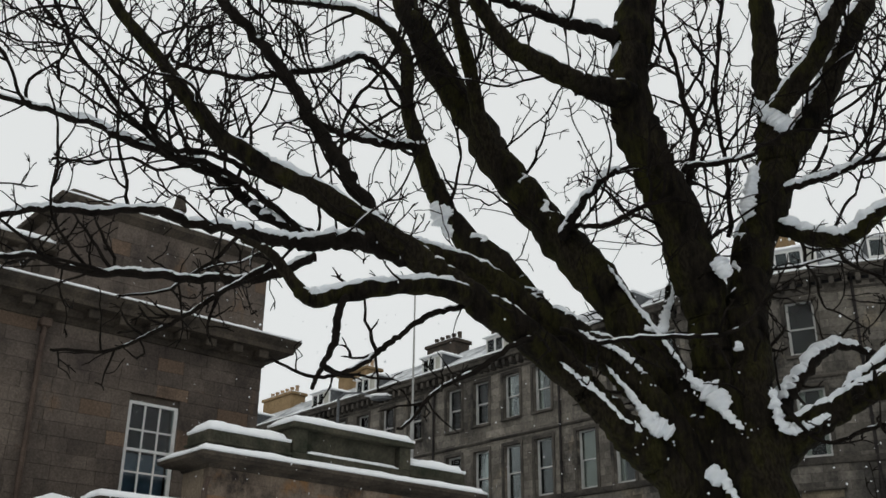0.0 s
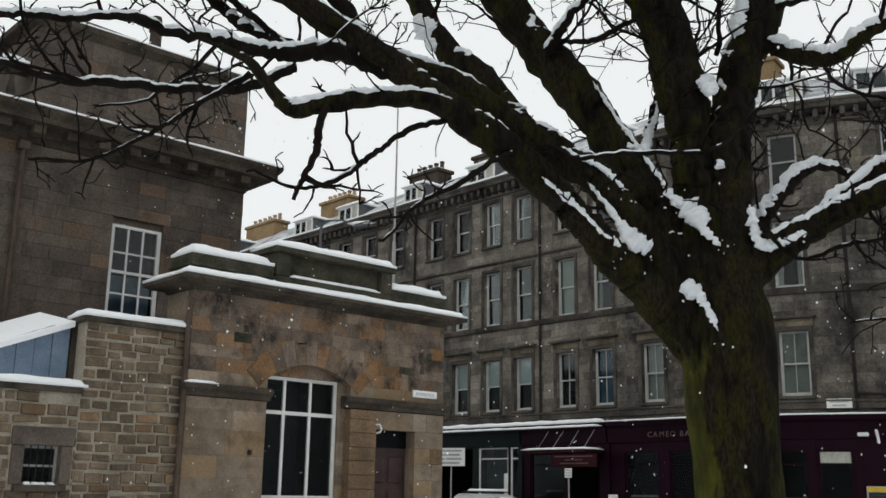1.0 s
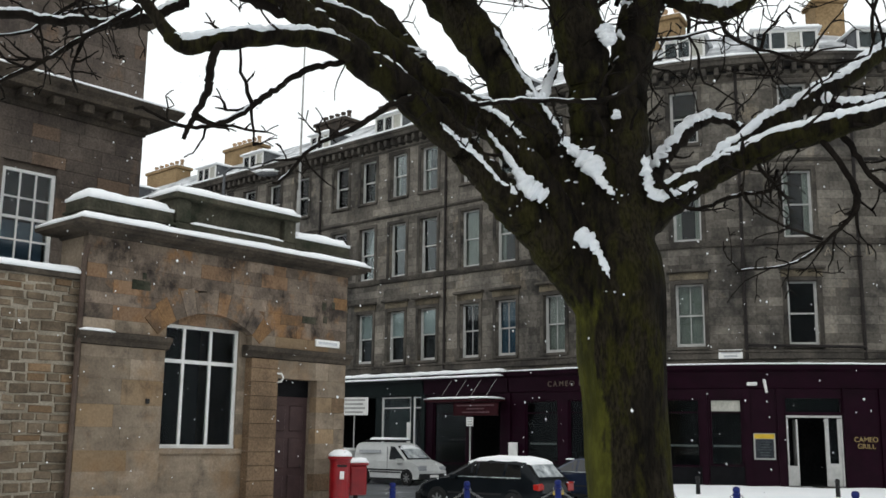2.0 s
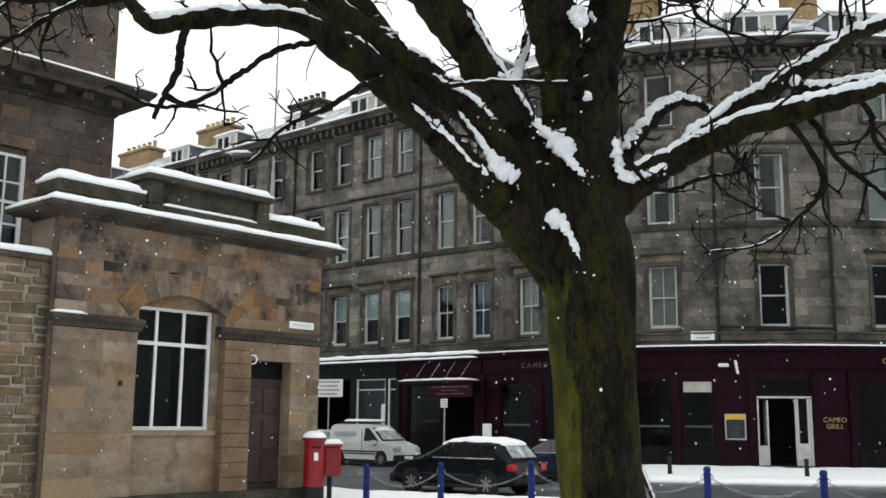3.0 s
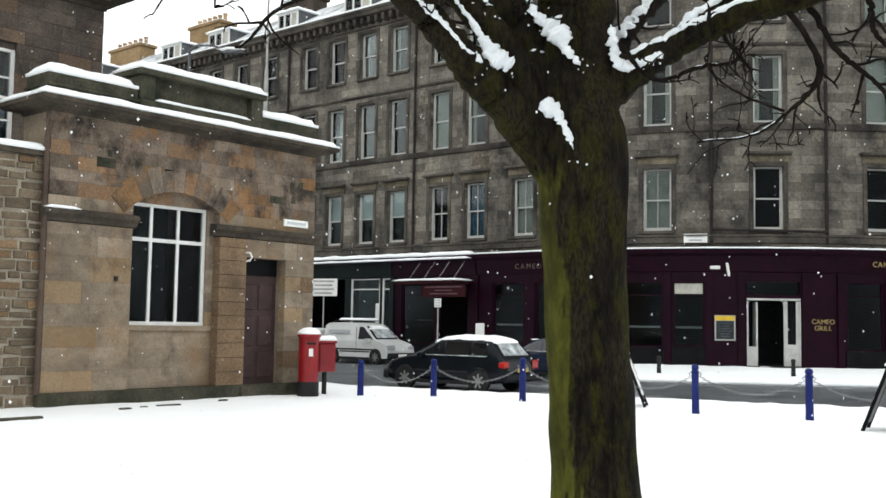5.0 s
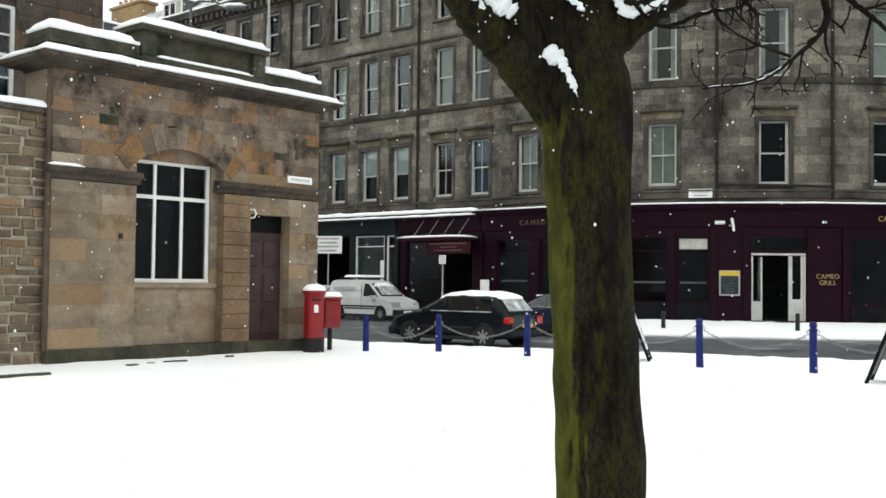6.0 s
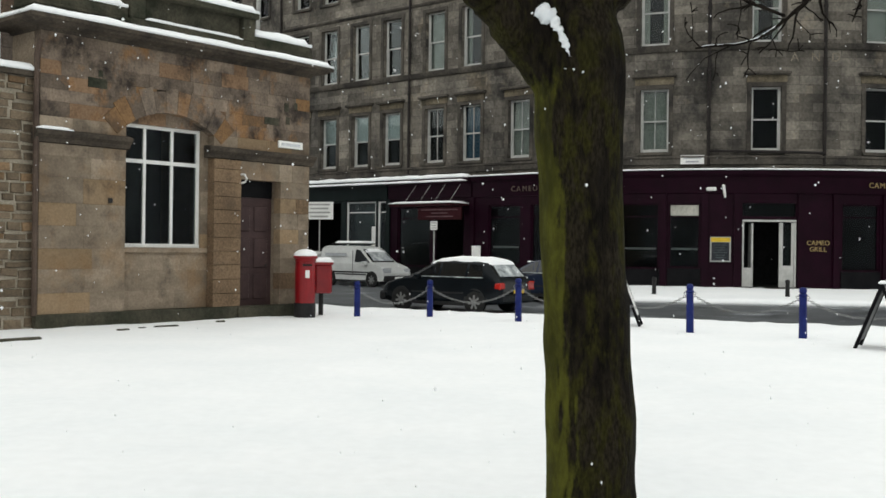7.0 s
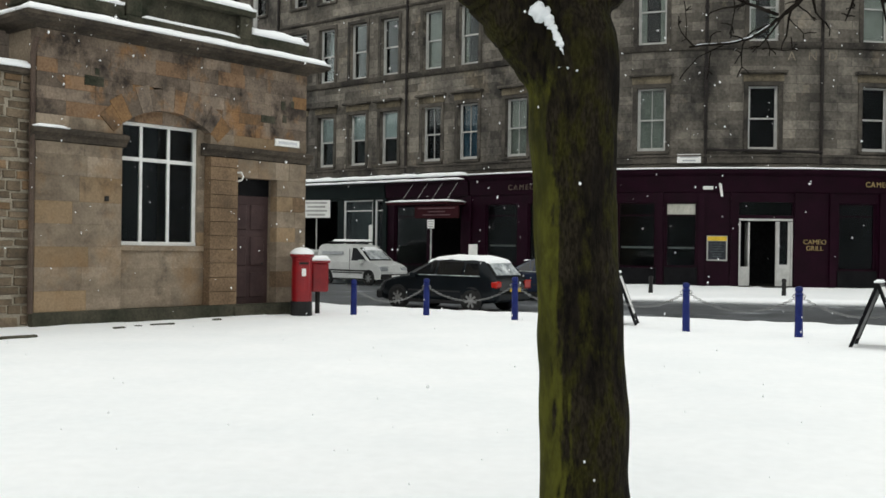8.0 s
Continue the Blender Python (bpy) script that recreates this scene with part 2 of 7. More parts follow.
CARDARK = surf("dark_green_black_car_paint", (0.004, 0.006, 0.008), (0.0065, 0.009, 0.0115), 0.22, 1.5, 30.0, 0.0, grain=0.1, spec=0.14)
CARBLUE = surf("dark_blue_car_paint", (0.012, 0.018, 0.04), (0.016, 0.024, 0.05), 0.1, 1.5, 30.0, 0.0, grain=0.1, spec=0.45)
VANWHITE = surf("white_van_paint", (0.5, 0.51, 0.5), (0.62, 0.63, 0.62), 0.3, 1.2, 20.0, 0.0, grain=0.1, spec=0.5)
ORANGE = surf("orange_hi_vis_paint", (0.6, 0.11, 0.02), (0.7, 0.15, 0.03), 0.4, 2.0, 30.0, 0.0)
RUBBER = surf("tyre_rubber", (0.012, 0.012, 0.012), (0.025, 0.025, 0.025), 0.85, 6.0, 40.0, 0.2)
PLASTIC = surf("black_trim_plastic", (0.014, 0.014, 0.015), (0.022, 0.022, 0.023), 0.6, 6.0, 40.0, 0.1)
ALLOY = surf("alloy_wheel", (0.2, 0.2, 0.2), (0.28, 0.28, 0.28), 0.45, 6.0, 40.0, 0.0, metal=0.6)
TAIL = surf("red_lamp_lens", (0.33, 0.01, 0.008), (0.42, 0.016, 0.01), 0.15, 6.0, 40.0, 0.0, spec=0.5)
LAMPLENS = surf("clear_lamp_lens", (0.5, 0.52, 0.54), (0.6, 0.62, 0.64), 0.1, 6.0, 40.0, 0.0, metal=0.3, spec=0.5)
PANE = glass("window_glass", 0.04, 1.36)
CARGLASS = glass("car_glass", 0.03, 1.6)


# ---- building helpers ----
def thing(name, m=None, label="", category="", group="", kind=""):
    ob = new(name)
    ob.empty_display_size = 0.2
    if m is not None:
        ob.matrix_basis = m
    return tagged(ob, label, category, group, kind)


def mesh_of(name, bm, material, smooth=False):
    me = bpy.data.meshes.new(name)
    bmesh.ops.recalc_face_normals(bm, faces=bm.faces[:])
    bm.to_mesh(me)
    bm.free()
    me.materials.append(material)
    if smooth:
        for f in me.polygons:
            f.use_smooth = True
    return me


def part(name, bm, material, parent=None, label="", smooth=False, m=None):
    me = bm if isinstance(bm, bpy.types.Mesh) else mesh_of(name, bm, material, smooth)
    ob = new(name, me)
    ob.parent = parent
    if m is not None:
        ob.matrix_basis = m
    return tagged(ob, label)


def box(bm, x0, x1, y0, y1, z0, z1, bev=0.0, m=None):
    vs = bmesh.ops.create_cube(bm, size=1)["verts"]
    for v in vs:
        v.co = Vector(((x0, x1)[v.co.x > 0], (y0, y1)[v.co.y > 0], (z0, z1)[v.co.z > 0]))
    if bev:
        es = list({e for v in vs for e in v.link_edges})
        r = bmesh.ops.bevel(bm, geom=es, offset=bev, segments=1, affect="EDGES", profile=0.6)
        vs = list({v for f in r["faces"] for v in f.verts} | {v for v in vs if v.is_valid})
    if m is not None:
        for v in vs:
            v.co = m @ v.co
    return bm


def boxed(*a, **k):
    return box(bmesh.new(), *a, **k)


def lathe(bm, profile, seg=16, m=None):
    """A turned shape from (radius, height) pairs, closed at both ends."""
    rings = []
    for r, z in profile:
        rings.append([bm.verts.new((max(r, 1e-4) * math.cos(2 * math.pi * i / seg), max(r, 1e-4) * math.sin(2 * math.pi * i / seg), z)) for i in range(seg)])
    for a, b in zip(rings, rings[1:]):
        for i in range(seg):
            bm.faces.new((a[i], a[(i + 1) % seg], b[(i + 1) % seg], b[i]))
    bm.faces.new(rings[0][::-1])
    bm.faces.new(rings[-1])
    if m is not None:
        for r in rings:
            for v in r:
                v.co = m @ v.co
    return bm


def prism(bm, pts, y0, y1):
    """A polygon in the x-z plane, drawn out from y0 to y1."""
    a = [bm.verts.new((x, y0, z)) for x, z in pts]
    b = [bm.verts.new((x, y1, z)) for x, z in pts]
    bm.faces.new(a[::-1])
    bm.faces.new(b)
    for i in range(len(pts)):
        j = (i + 1) % len(pts)
        bm.faces.new((a[i], a[j], b[j], b[i]))
    return bm


def collar(bm, x0, x1, y0, y1, profile):
    """A moulding round a rectangle, mitred: profile is (outwards, z) from bottom to top; the top is closed."""
    loops = []
    for o, z in profile:
        loops.append([bm.verts.new(c) for c in ((x0 - o, y0 - o, z), (x1 + o, y0 - o, z), (x1 + o, y1 + o, z), (x0 - o, y1 + o, z))])
    for a, b in zip(loops, loops[1:]):
        for i in range(4):
            bm.faces.new((a[i], a[(i + 1) % 4], b[(i + 1) % 4], b[i]))
    bm.faces.new(loops[0][::-1])
    bm.faces.new(loops[-1])
    return bm


def snow_slab(bm, x0, x1, y0, y1, z, h, seed=0, step=0.12, droop=0.0):
    """Lying snow: a rounded blanket on a flat ledge, uneven along its edges and on top."""
    nx, ny = max(2, int((x1 - x0) / step)), max(4, min(24, int((y1 - y0) / step)))
    grid = []
    for i in range(nx + 1):
        row = []
        for j in range(ny + 1):
            u, v = i / nx, j / ny
            x, y = x0 + (x1 - x0) * u, y0 + (y1 - y0) * v
            edge = min(u * (x1 - x0), (1 - u) * (x1 - x0), v * (y1 - y0), (1 - v) * (y1 - y0))
            w = noise.noise(Vector((x * 1.7 + seed, y * 1.7, seed)))
            w2 = noise.noise(Vector((x * 6 + seed, y * 6, 3.0)))
            t = min(1, edge / (h * 0.7))
            z1 = z + h * (0.35 + 0.65 * math.sqrt(max(0, 1 - (1 - t) ** 2))) * (1 + 0.18 * w + 0.08 * w2)
            if edge < 1e-6:
                y += 0.02 * w2 + (0.012 * w if j else -0.012 * w)
            row.append(bm.verts.new((x, y, z1)))
        grid.append(row)
    low = {}
    for i in range(nx):
        for j in range(ny):
            bm.faces.new((grid[i][j], grid[i + 1][j], grid[i + 1][j + 1], grid[i][j + 1]))
    rim = [grid[i][0] for i in range(nx + 1)] + [grid[nx][j] for j in range(1, ny + 1)] + [grid[i][ny] for i in range(nx - 1, -1, -1)] + [grid[0][j] for j in range(ny - 1, 0, -1)]
    base = [bm.verts.new((v.co.x, v.co.y, z)) for v in rim]
    for i in range(len(rim)):
        k = (i + 1) % len(rim)
        bm.faces.new((rim[i], base[i], base[k], rim[k]))
    bm.faces.new(base)
    return bm


def stone_mesh(name, material, rough=0.0, seed=0):
    """One dressed block, 1 x 1 x 1, its front edges rounded; it is stretched to each stone's size."""
    bm, rnd = bmesh.new(), random.Random(seed)
    c = 0.003 + rough * 0.09
    deep_edge = -0.25 if rough > 0.5 else -0.46
    back = [bm.verts.new(p) for p in ((-0.5, 0.5, -0.5), (0.5, 0.5, -0.5), (0.5, 0.5, 0.5), (-0.5, 0.5, 0.5))]
    mid, front = [], []
    for sx, sz in ((-1, -1), (1, -1), (1, 1), (-1, 1)):
        jx, jz = rnd.uniform(0, rough * 0.09), rnd.uniform(0, rough * 0.16)
        mid.append(bm.verts.new((sx * (0.5 - jx), deep_edge, sz * (0.5 - jz))))
        front.append(bm.verts.new((sx * (0.5 - jx - c * 0.6), -0.5 + rnd.uniform(0, rough * 0.3), sz * (0.5 - jz - c * 1.4))))
    for a, b in ((back, mid), (mid, front)):
        for i in range(4):
            bm.faces.new((a[i], a[(i + 1) % 4], b[(i + 1) % 4], b[i]))
    bm.faces.new(front)
    bm.faces.new(back[::-1])
    return mesh_of(name, bm, material)


def courses(parent, meshes, x0, x1, z0, z1, ch, ln, holes, rnd, gap=0.012, y=0.0, deep=0.12, limit=300, name="stone", proud=0.006, pick=None, wild=0.0):
    """Coursed stones over a wall's face, each an object, left out where holes (x0, x1, z0, z1) are."""
    z, made = z0, 0
    while z < z1 - 0.04:
        h = min(rnd.uniform(*ch), z1 - z)
        if z1 - z - h < 0.1:
            h = z1 - z
        spans = [(x0, x1)]
        for a, b, c, d in holes:
            if c < z + h * 0.6 and d > z + h * 0.4:
                spans = [s for p, q in spans for s in ((p, min(q, a)), (max(p, b), q)) if s[1] - s[0] > 0.03]
        for p, q in spans:
            x = p
            while x < q - 0.02:
                w = rnd.uniform(*ln)
                if q - x - w < ln[0] * 0.6:
                    w = q - x
                if made < limit:
                    cx, cz = x + w / 2, z + h / 2
                    me = meshes(cx, cz, rnd) if pick is None else pick(cx, cz, rnd)
                    ob = new(name, me)
                    ob.parent = parent
                    ob.location = (cx, y + deep / 2 - rnd.uniform(0, proud), cz)
                    ob.scale = (w - gap, deep, h - gap)
                    if wild:
                        ob.rotation_euler = (0, rnd.gauss(0, 0.03) * wild, 0)
                        ob.location.z += rnd.gauss(0, 0.012) * wild
                        ob.scale = ((w - gap) * rnd.uniform(0.92, 1.03), deep, (h - gap) * rnd.uniform(0.84, 1.08))
                    made += 1
                x += w
        z += h
    return made


def grid_wall(bm, us, zs, closed, place, thick):
    """A thick wall over a grid of cells, left open where closed(u, z) is false; place(u, out, z) gives each corner."""
    us, zs = sorted(set(round(u, 4) for u in us)), sorted(set(round(z, 4) for z in zs))
    full = [[closed((a + b) / 2, (c + d) / 2) for c, d in zip(zs, zs[1:])] for a, b in zip(us, us[1:])]
    fv, bv = {}, {}

    def vert(store, i, j, out):
        if (i, j) not in store:
            store[i, j] = bm.verts.new(place(us[i], out, zs[j]))
        return store[i, j]

    for i in range(len(us) - 1):
        for j in range(len(zs) - 1):
            if not full[i][j]:
                continue
            q = ((i, j), (i + 1, j), (i + 1, j + 1), (i, j + 1))
            f, b = [vert(fv, *k, 0) for k in q], [vert(bv, *k, -thick) for k in q]
            bm.faces.new(f)
            bm.faces.new(b[::-1])
            for k, (di, dj) in enumerate(((0, -1), (1, 0), (0, 1), (-1, 0))):
                a, c = i + di, j + dj
                if not (0 <= a < len(us) - 1 and 0 <= c < len(zs) - 1 and full[a][c]):
                    k2 = (k + 1) % 4
                    bm.faces.new((f[k], b[k], b[k2], f[k2]))
    return bm


def frames(pts):
    """A direction and two side vectors at each point, carried along so that they never flip."""
    n, out, a = len(pts), [], None
    for i in range(n):
        d = pts[min(n - 1, i + 1)] - pts[max(0, i - 1)]
        d = d.normalized() if d.length > 1e-7 else Vector((0, 0, 1))
        if a is None:
            a = d.cross(Vector((0.31, 0.17, 0.94)))
            a = a if a.length > 0.05 else d.cross(Vector((1, 0, 0)))
        a = (a - d * a.dot(d)).normalized()
        out.append((d, a, d.cross(a)))
    return out


def tube(bm, pts, radii, seg=6, cap=True):
    """A tube along a line of points with its own radius at each."""
    rings = []
    for p, r, (d, a, b) in zip(pts, radii, frames(pts)):
        rings.append([bm.verts.new(p + (a * math.cos(2 * math.pi * k / seg) + b * math.sin(2 * math.pi * k / seg)) * r) for k in range(seg)])
    for p, q in zip(rings, rings[1:]):
        for k in range(seg):
            bm.faces.new((p[k], p[(k + 1) % seg], q[(k + 1) % seg], q[k]))
    if cap:
        bm.faces.new(rings[0][::-1])
        bm.faces.new(rings[-1])
    return bm


def glyph(text, size, depth, material):
    cu = bpy.data.curves.new("lettering", "FONT")
    cu.body, cu.size, cu.extrude, cu.align_y = text, size, depth / 2, "CENTER"
    tmp = new("lettering_curve", cu)
    me = bpy.data.meshes.new_from_object(tmp.evaluated_get(bpy.context.evaluated_depsgraph_get()))
    bpy.data.objects.remove(tmp)
    bpy.data.curves.remove(cu)
    me.materials.clear()
    me.materials.append(material)
    return me


def letters(name, text, size, material, parent, m, depth=0.01, label="", spread=1.0):
    """Words in the built-in font, a mesh for each letter, centred on m, facing along m's minus y."""
    meshes = [None if ch == " " else glyph(ch, size, depth, material) for ch in text]
    wide = [0.3 * size if me is None else max(v.co.x for v in me.vertices) + 0.05 * size for me in meshes]
    x = -sum(w * spread for w in wide) / 2
    for me, w in zip(meshes, wide):
        if me is not None:
            part(name, me, material, parent, label, m=m @ pose(x, 0, 0, 90))
        x += w * spread


# ---- the ground: road to the horizon, the snowy square, the far pavement ----
def square_edge(x):
    return 28.5 - 0.4 * (x + 2.3) if x > -2.3 else 28.5 - 0.85 * (x + 2.3)


bm = bmesh.new()
rings = []
for r in (0.0, 20, 40, 60, 90, 150, 300, 700, 2000):
    rings.append([bm.verts.new((r * math.cos(k * math.pi / 24), 20 + r * math.sin(k * math.pi / 24), -0.1)) for k in range(48)] if r else [bm.verts.new((0, 20, -0.1))])
for a, b in zip(rings, rings[1:]):
    for k in range(48):
        bm.faces.new((a[k], b[k], b[(k + 1) % 48], a[(k + 1) % 48]) if len(a) > 1 else (a[0], b[k], b[(k + 1) % 48]))
ground = part("ground", bm, SLUSH)
tagged(ground, "wet dark road with grey slush", "road", kind="structure")

bm = bmesh.new()
cols = [-60, -40, -28] + [-20 + 0.3 * i for i in range(127)] + [22, 30, 40, 60]
rows_v = [-25, -10, 0] + [2 + 0.27 * i for i in range(100)]
grid = []
for x in cols:
    e, line = square_edge(x), []
    for k, y in enumerate(rows_v):
        yy = y if y < 2 else 2 + (e - 2) * (y - 2) / (rows_v[-1] - 2)
        near = max(0.0, 1 - abs(yy - e) / 1.2)
        z = 0.035 * noise.noise(Vector((x * 0.35, yy * 0.35, 1))) + 0.02 * noise.noise(Vector((x * 1.3, yy * 1.3, 5))) + 0.012 * noise.noise(Vector((x * 4.1, yy * 4.1, 9)))
        z += near * (0.05 * noise.noise(Vector((x * 1.9, yy * 1.9, 2))))
        wob = 0.18 * noise.noise(Vector((x * 0.8, 7.0, 0))) + 0.08 * noise.noise(Vector((x * 2.9, 3.0, 0)))
        line.append(bm.verts.new((x, yy + (wob if k == len(rows_v) - 1 else wob * near), z - (0.05 if k == len(rows_v) - 1 else 0))))
    line.append(bm.verts.new((line[-1].co.x, line[-1].co.y + 0.12, -0.12)))
    grid.append(line)
for a, b in zip(grid, grid[1:]):
    for k in range(len(a) - 1):
        bm.faces.new((a[k], b[k], b[k + 1], a[k + 1]))
square = part("snow_covered_square", bm, SNOW, smooth=True)
tagged(square, "open paved square under fresh white snow", "snow ground", kind="structure")

# ---- the tenement's curved line: u runs along the wall, rightwards ----
CX, CY, RAD, PH0 = 14.5, 57.0, 17.0, radians(40)
LX, LY = CX - RAD * math.sin(PH0), CY - RAD * math.cos(PH0)


def heading(u):
    return PH0 - max(0.0, u) / RAD


def fac(u, out, z):
    """The point u metres along the front, out metres before it."""
    ph = heading(u)
    if u <= 0:
        x, y = LX + u * math.cos(PH0), LY - u * math.sin(PH0)
    else:
        x, y = CX - RAD * math.sin(ph), CY - RAD * math.cos(ph)
    return Vector((x - out * math.sin(ph), y - out * math.cos(ph), z))


def at_front(u, out=0.0, z=0.0):
    p = fac(u, out, z)
    return pose(p.x, p.y, p.z, 0, 0, -math.degrees(heading(u)))


def steps(u0, u1, step=0.6):
    us = [u0]
    while us[-1] < u1 - 1e-6:
        us.append(min(u1, us[-1] + (4.0 if us[-1] < -4.01 and u1 > -4 or u1 <= 0 else step)))
    return us


def arc_box(bm, u0, u1, o0, o1, z0, z1, step=0.6):
    rings = []
    for u in steps(u0, u1, step):
        rings.append([bm.verts.new(fac(u, o, z)) for o, z in ((o0, z0), (o1, z0), (o1, z1), (o0, z1))])
    for a, b in zip(rings, rings[1:]):
        for k in range(4):
            bm.faces.new((a[k], b[k], b[(k + 1) % 4], a[(k + 1) % 4]))
    bm.faces.new(rings[0])
    bm.faces.new(rings[-1][::-1])
    return bm


def arc_moulding(bm, u0, u1, profile, step=0.6):
    rings = [[bm.verts.new(fac(u, o, z)) for o, z in profile] for u in steps(u0, u1, step)]
    n = len(profile)
    for a, b in zip(rings, rings[1:]):
        for k in range(n):
            bm.faces.new((a[k], b[k], b[(k + 1) % n], a[(k + 1) % n]))
    bm.faces.new(rings[0])
    bm.faces.new(rings[-1][::-1])
    return bm


def arc_snow(bm, u0, u1, o0, o1, z, h, seed=0, step=0.25, slope=0.0):
    us = [u0 + (u1 - u0) * i / max(2, int((u1 - u0) / step)) for i in range(max(2, int((u1 - u0) / step)) + 1)]
    rings = []
    for i, u in enumerate(us):
        w = 1 + 0.3 * noise.noise(Vector((u * 1.1, seed, 0))) + 0.15 * noise.noise(Vector((u * 4, seed, 4)))
        e = 0.03 * noise.noise(Vector((u * 2.3, seed, 8)))
        t = 0.3 if i in (0, len(us) - 1) else 1.0
        prof = [(o1 + e, 0), (o1 + e, h * 0.5 * w * t), (o1 + (o0 - o1) * 0.18, h * w * t), (o1 + (o0 - o1) * 0.6, h * 1.05 * w * t), (o0, h * w * t), (o0, 0)]
        rings.append([bm.verts.new(fac(u, o, z + slope * (o1 - o) + dz)) for o, dz in prof])
    for a, b in zip(rings, rings[1:]):
        for k in range(6):
            bm.faces.new((a[k], b[k], b[(k + 1) % 6], a[(k + 1) % 6]))
    bm.faces.new(rings[0])
    bm.faces.new(rings[-1][::-1])
    return bm


def pave_width(u):
    t = min(1, max(0, (u + 5) / 9))
    return 2.3 + 4.2 * t * t * (3 - 2 * t)


bm = bmesh.new()
rings = []
for i in range(181):
    u = -45 + 0.4 * i
    w = pave_width(u) + 0.15 * noise.noise(Vector((u * 0.9, 0, 3)))
    ring = []
    for k in range(9):
        o = w * (1 - k / 8)
        z = 0.06 + 0.032 * (w - o) + 0.03 * noise.noise(Vector((u * 1.2, o * 1.2, 6))) + 0.02 * noise.noise(Vector((u * 4, o * 4, 6)))
        ring.append(bm.verts.new(fac(u, o, z)))
    rings.append([bm.verts.new(fac(u, w + 0.1, -0.12))] + ring)
for a, b in zip(rings, rings[1:]):
    for k in range(9):
        bm.faces.new((a[k], b[k], b[k + 1], a[k + 1]))
pavement = part("pavement", bm, SNOW, smooth=True)
tagged(pavement, "far pavement covered in trodden snow", "pavement", kind="structure")
bm = arc_snow(bmesh.new(), -2, 22, 5.7, 6.9, -0.1, 0.2, 11)
bank = part("ploughed_snow_bank", bm, SNOW, smooth=True)
tagged(bank, "low ridge of ploughed snow along the kerb", "snow bank", kind="stuff")

# ---- the sandstone lodge ----
LODGE = pose(-3.41, 25.03, 0, 0, 0, 50)
lodge = thing("lodge_building", LODGE, "small sandstone lodge with deep cornice and snow on its parapet", "building")
holes = [(-5.1, -3.05, 1.6, 4.22), (-2.1, -0.91, 0.24, 3.32)]
bm = bmesh.new()
grid_wall(bm, [-7, -5.1, -3.05, -2.1, -0.91, 0], [0, 0.24, 1.6, 3.32, 4.22, 5.86], lambda u, z: not any(a < u < b and c < z < d for a, b, c, d in holes), lambda u, o, z: Vector((u, 0.24 - o, z)), 0.25)
box(bm, -7, -6.7, 0.49, 1.1, 0, 5.85)
box(bm, -0.46, 0.0, 0.49, 4.5, 0, 5.85)
box(bm, -6.7, -3.7, 0.85, 1.1, 0, 5.7)
box(bm, -4.0, -3.7, 1.1, 4.2, 0, 5.7)
box(bm, -4.0, -0.46, 4.2, 4.5, 0, 5.7)
lodge_wall = part("wall", bm, ASH_CORE, lodge, "buff sandstone ashlar walls")
# Added floor and back panel, coloured near-black as an unlit room.
part("floor_slab", boxed(-3.7, -0.46, 0.46, 4.2, 0.0, 0.15), ROOM_SHADE, lodge)
part("inner_partition", boxed(-6.7, -3.7, 0.8, 0.84, 0.1, 5.7), ROOM_SHADE, lodge)
part("roof", boxed(-3.95, -0.15, 1.2, 4.45, 5.7, 5.95), LEAD, lodge)
bm = collar(bmesh.new(), -7, 0, 0, 1.1, [(0, 5.8), (0.04, 5.81), (0.05, 5.86), (0.1, 5.88), (0.3, 5.91), (0.34, 5.95), (0.41, 5.97), (0.42, 6.04), (0.38, 6.06)])
part("cornice", bm, MOULD, lodge, "projecting sooty stone cornice")
part("plinth", box(bmesh.new(), -7.06, 0.06, -0.06, 0.1, -0.05, 0.27, 0.015), MOSSY, lodge, "mossy damp stone plinth")
# parapet: two low blocks and a taller panelled block between them
bm = box(bmesh.new(), -7.1, -5.08, 0.0, 0.9, 6.04, 6.58, 0.02)
box(bm, -7.14, -5.06, -0.04, 0.94, 6.3, 6.36, 0.01)
part("parapet_block", bm, MOSSY, lodge, "green-stained low parapet block")
bm = box(bmesh.new(), -5.06, -1.76, -0.05, 0.9, 6.04, 6.4, 0.02)
box(bm, -5.06, -4.7, -0.05, 0.9, 6.4, 6.92, 0.015)
box(bm, -2.1, -1.76, -0.05, 0.9, 6.4, 6.92, 0.015)
box(bm, -4.7, -2.1, 0.12, 0.9, 6.4, 6.92)
box(bm, -5.14, -1.7, -0.13, 0.96, 6.92, 7.05, 0.02)
part("parapet_panel", bm, MOSSY, lodge, "taller panelled parapet block")
bm = box(bmesh.new(), -1.76, 0.02, 0.0, 0.9, 6.04, 6.56, 0.02)
box(bm, -1.74, 0.05, -0.04, 0.94, 6.28, 6.34, 0.01)
part("parapet_block", bm, MOSSY, lodge, "green-stained low parapet block")
bm = snow_slab(bmesh.new(), -7.42, 0.42, -0.41, 0.05, 6.055, 0.15, 1)
snow_slab(bm, -7.42, -7.08, 0.0, 1.5, 6.055, 0.15, 2)
snow_slab(bm, 0.04, 0.42, 0.0, 1.5, 6.055, 0.15, 3)
part("snow_on_cornice", bm, SNOW, lodge, smooth=True)
bm = snow_slab(bmesh.new(), -7.12, -5.1, -0.02, 0.92, 6.575, 0.2, 4)
snow_slab(bm, -5.15, -1.7, -0.14, 0.96, 7.045, 0.17, 5)
snow_slab(bm, -1.74, 0.04, -0.02, 0.92, 6.555, 0.2, 6)
snow_slab(bm, -4.68, -2.12, -0.05, 0.12, 6.395, 0.07, 7)
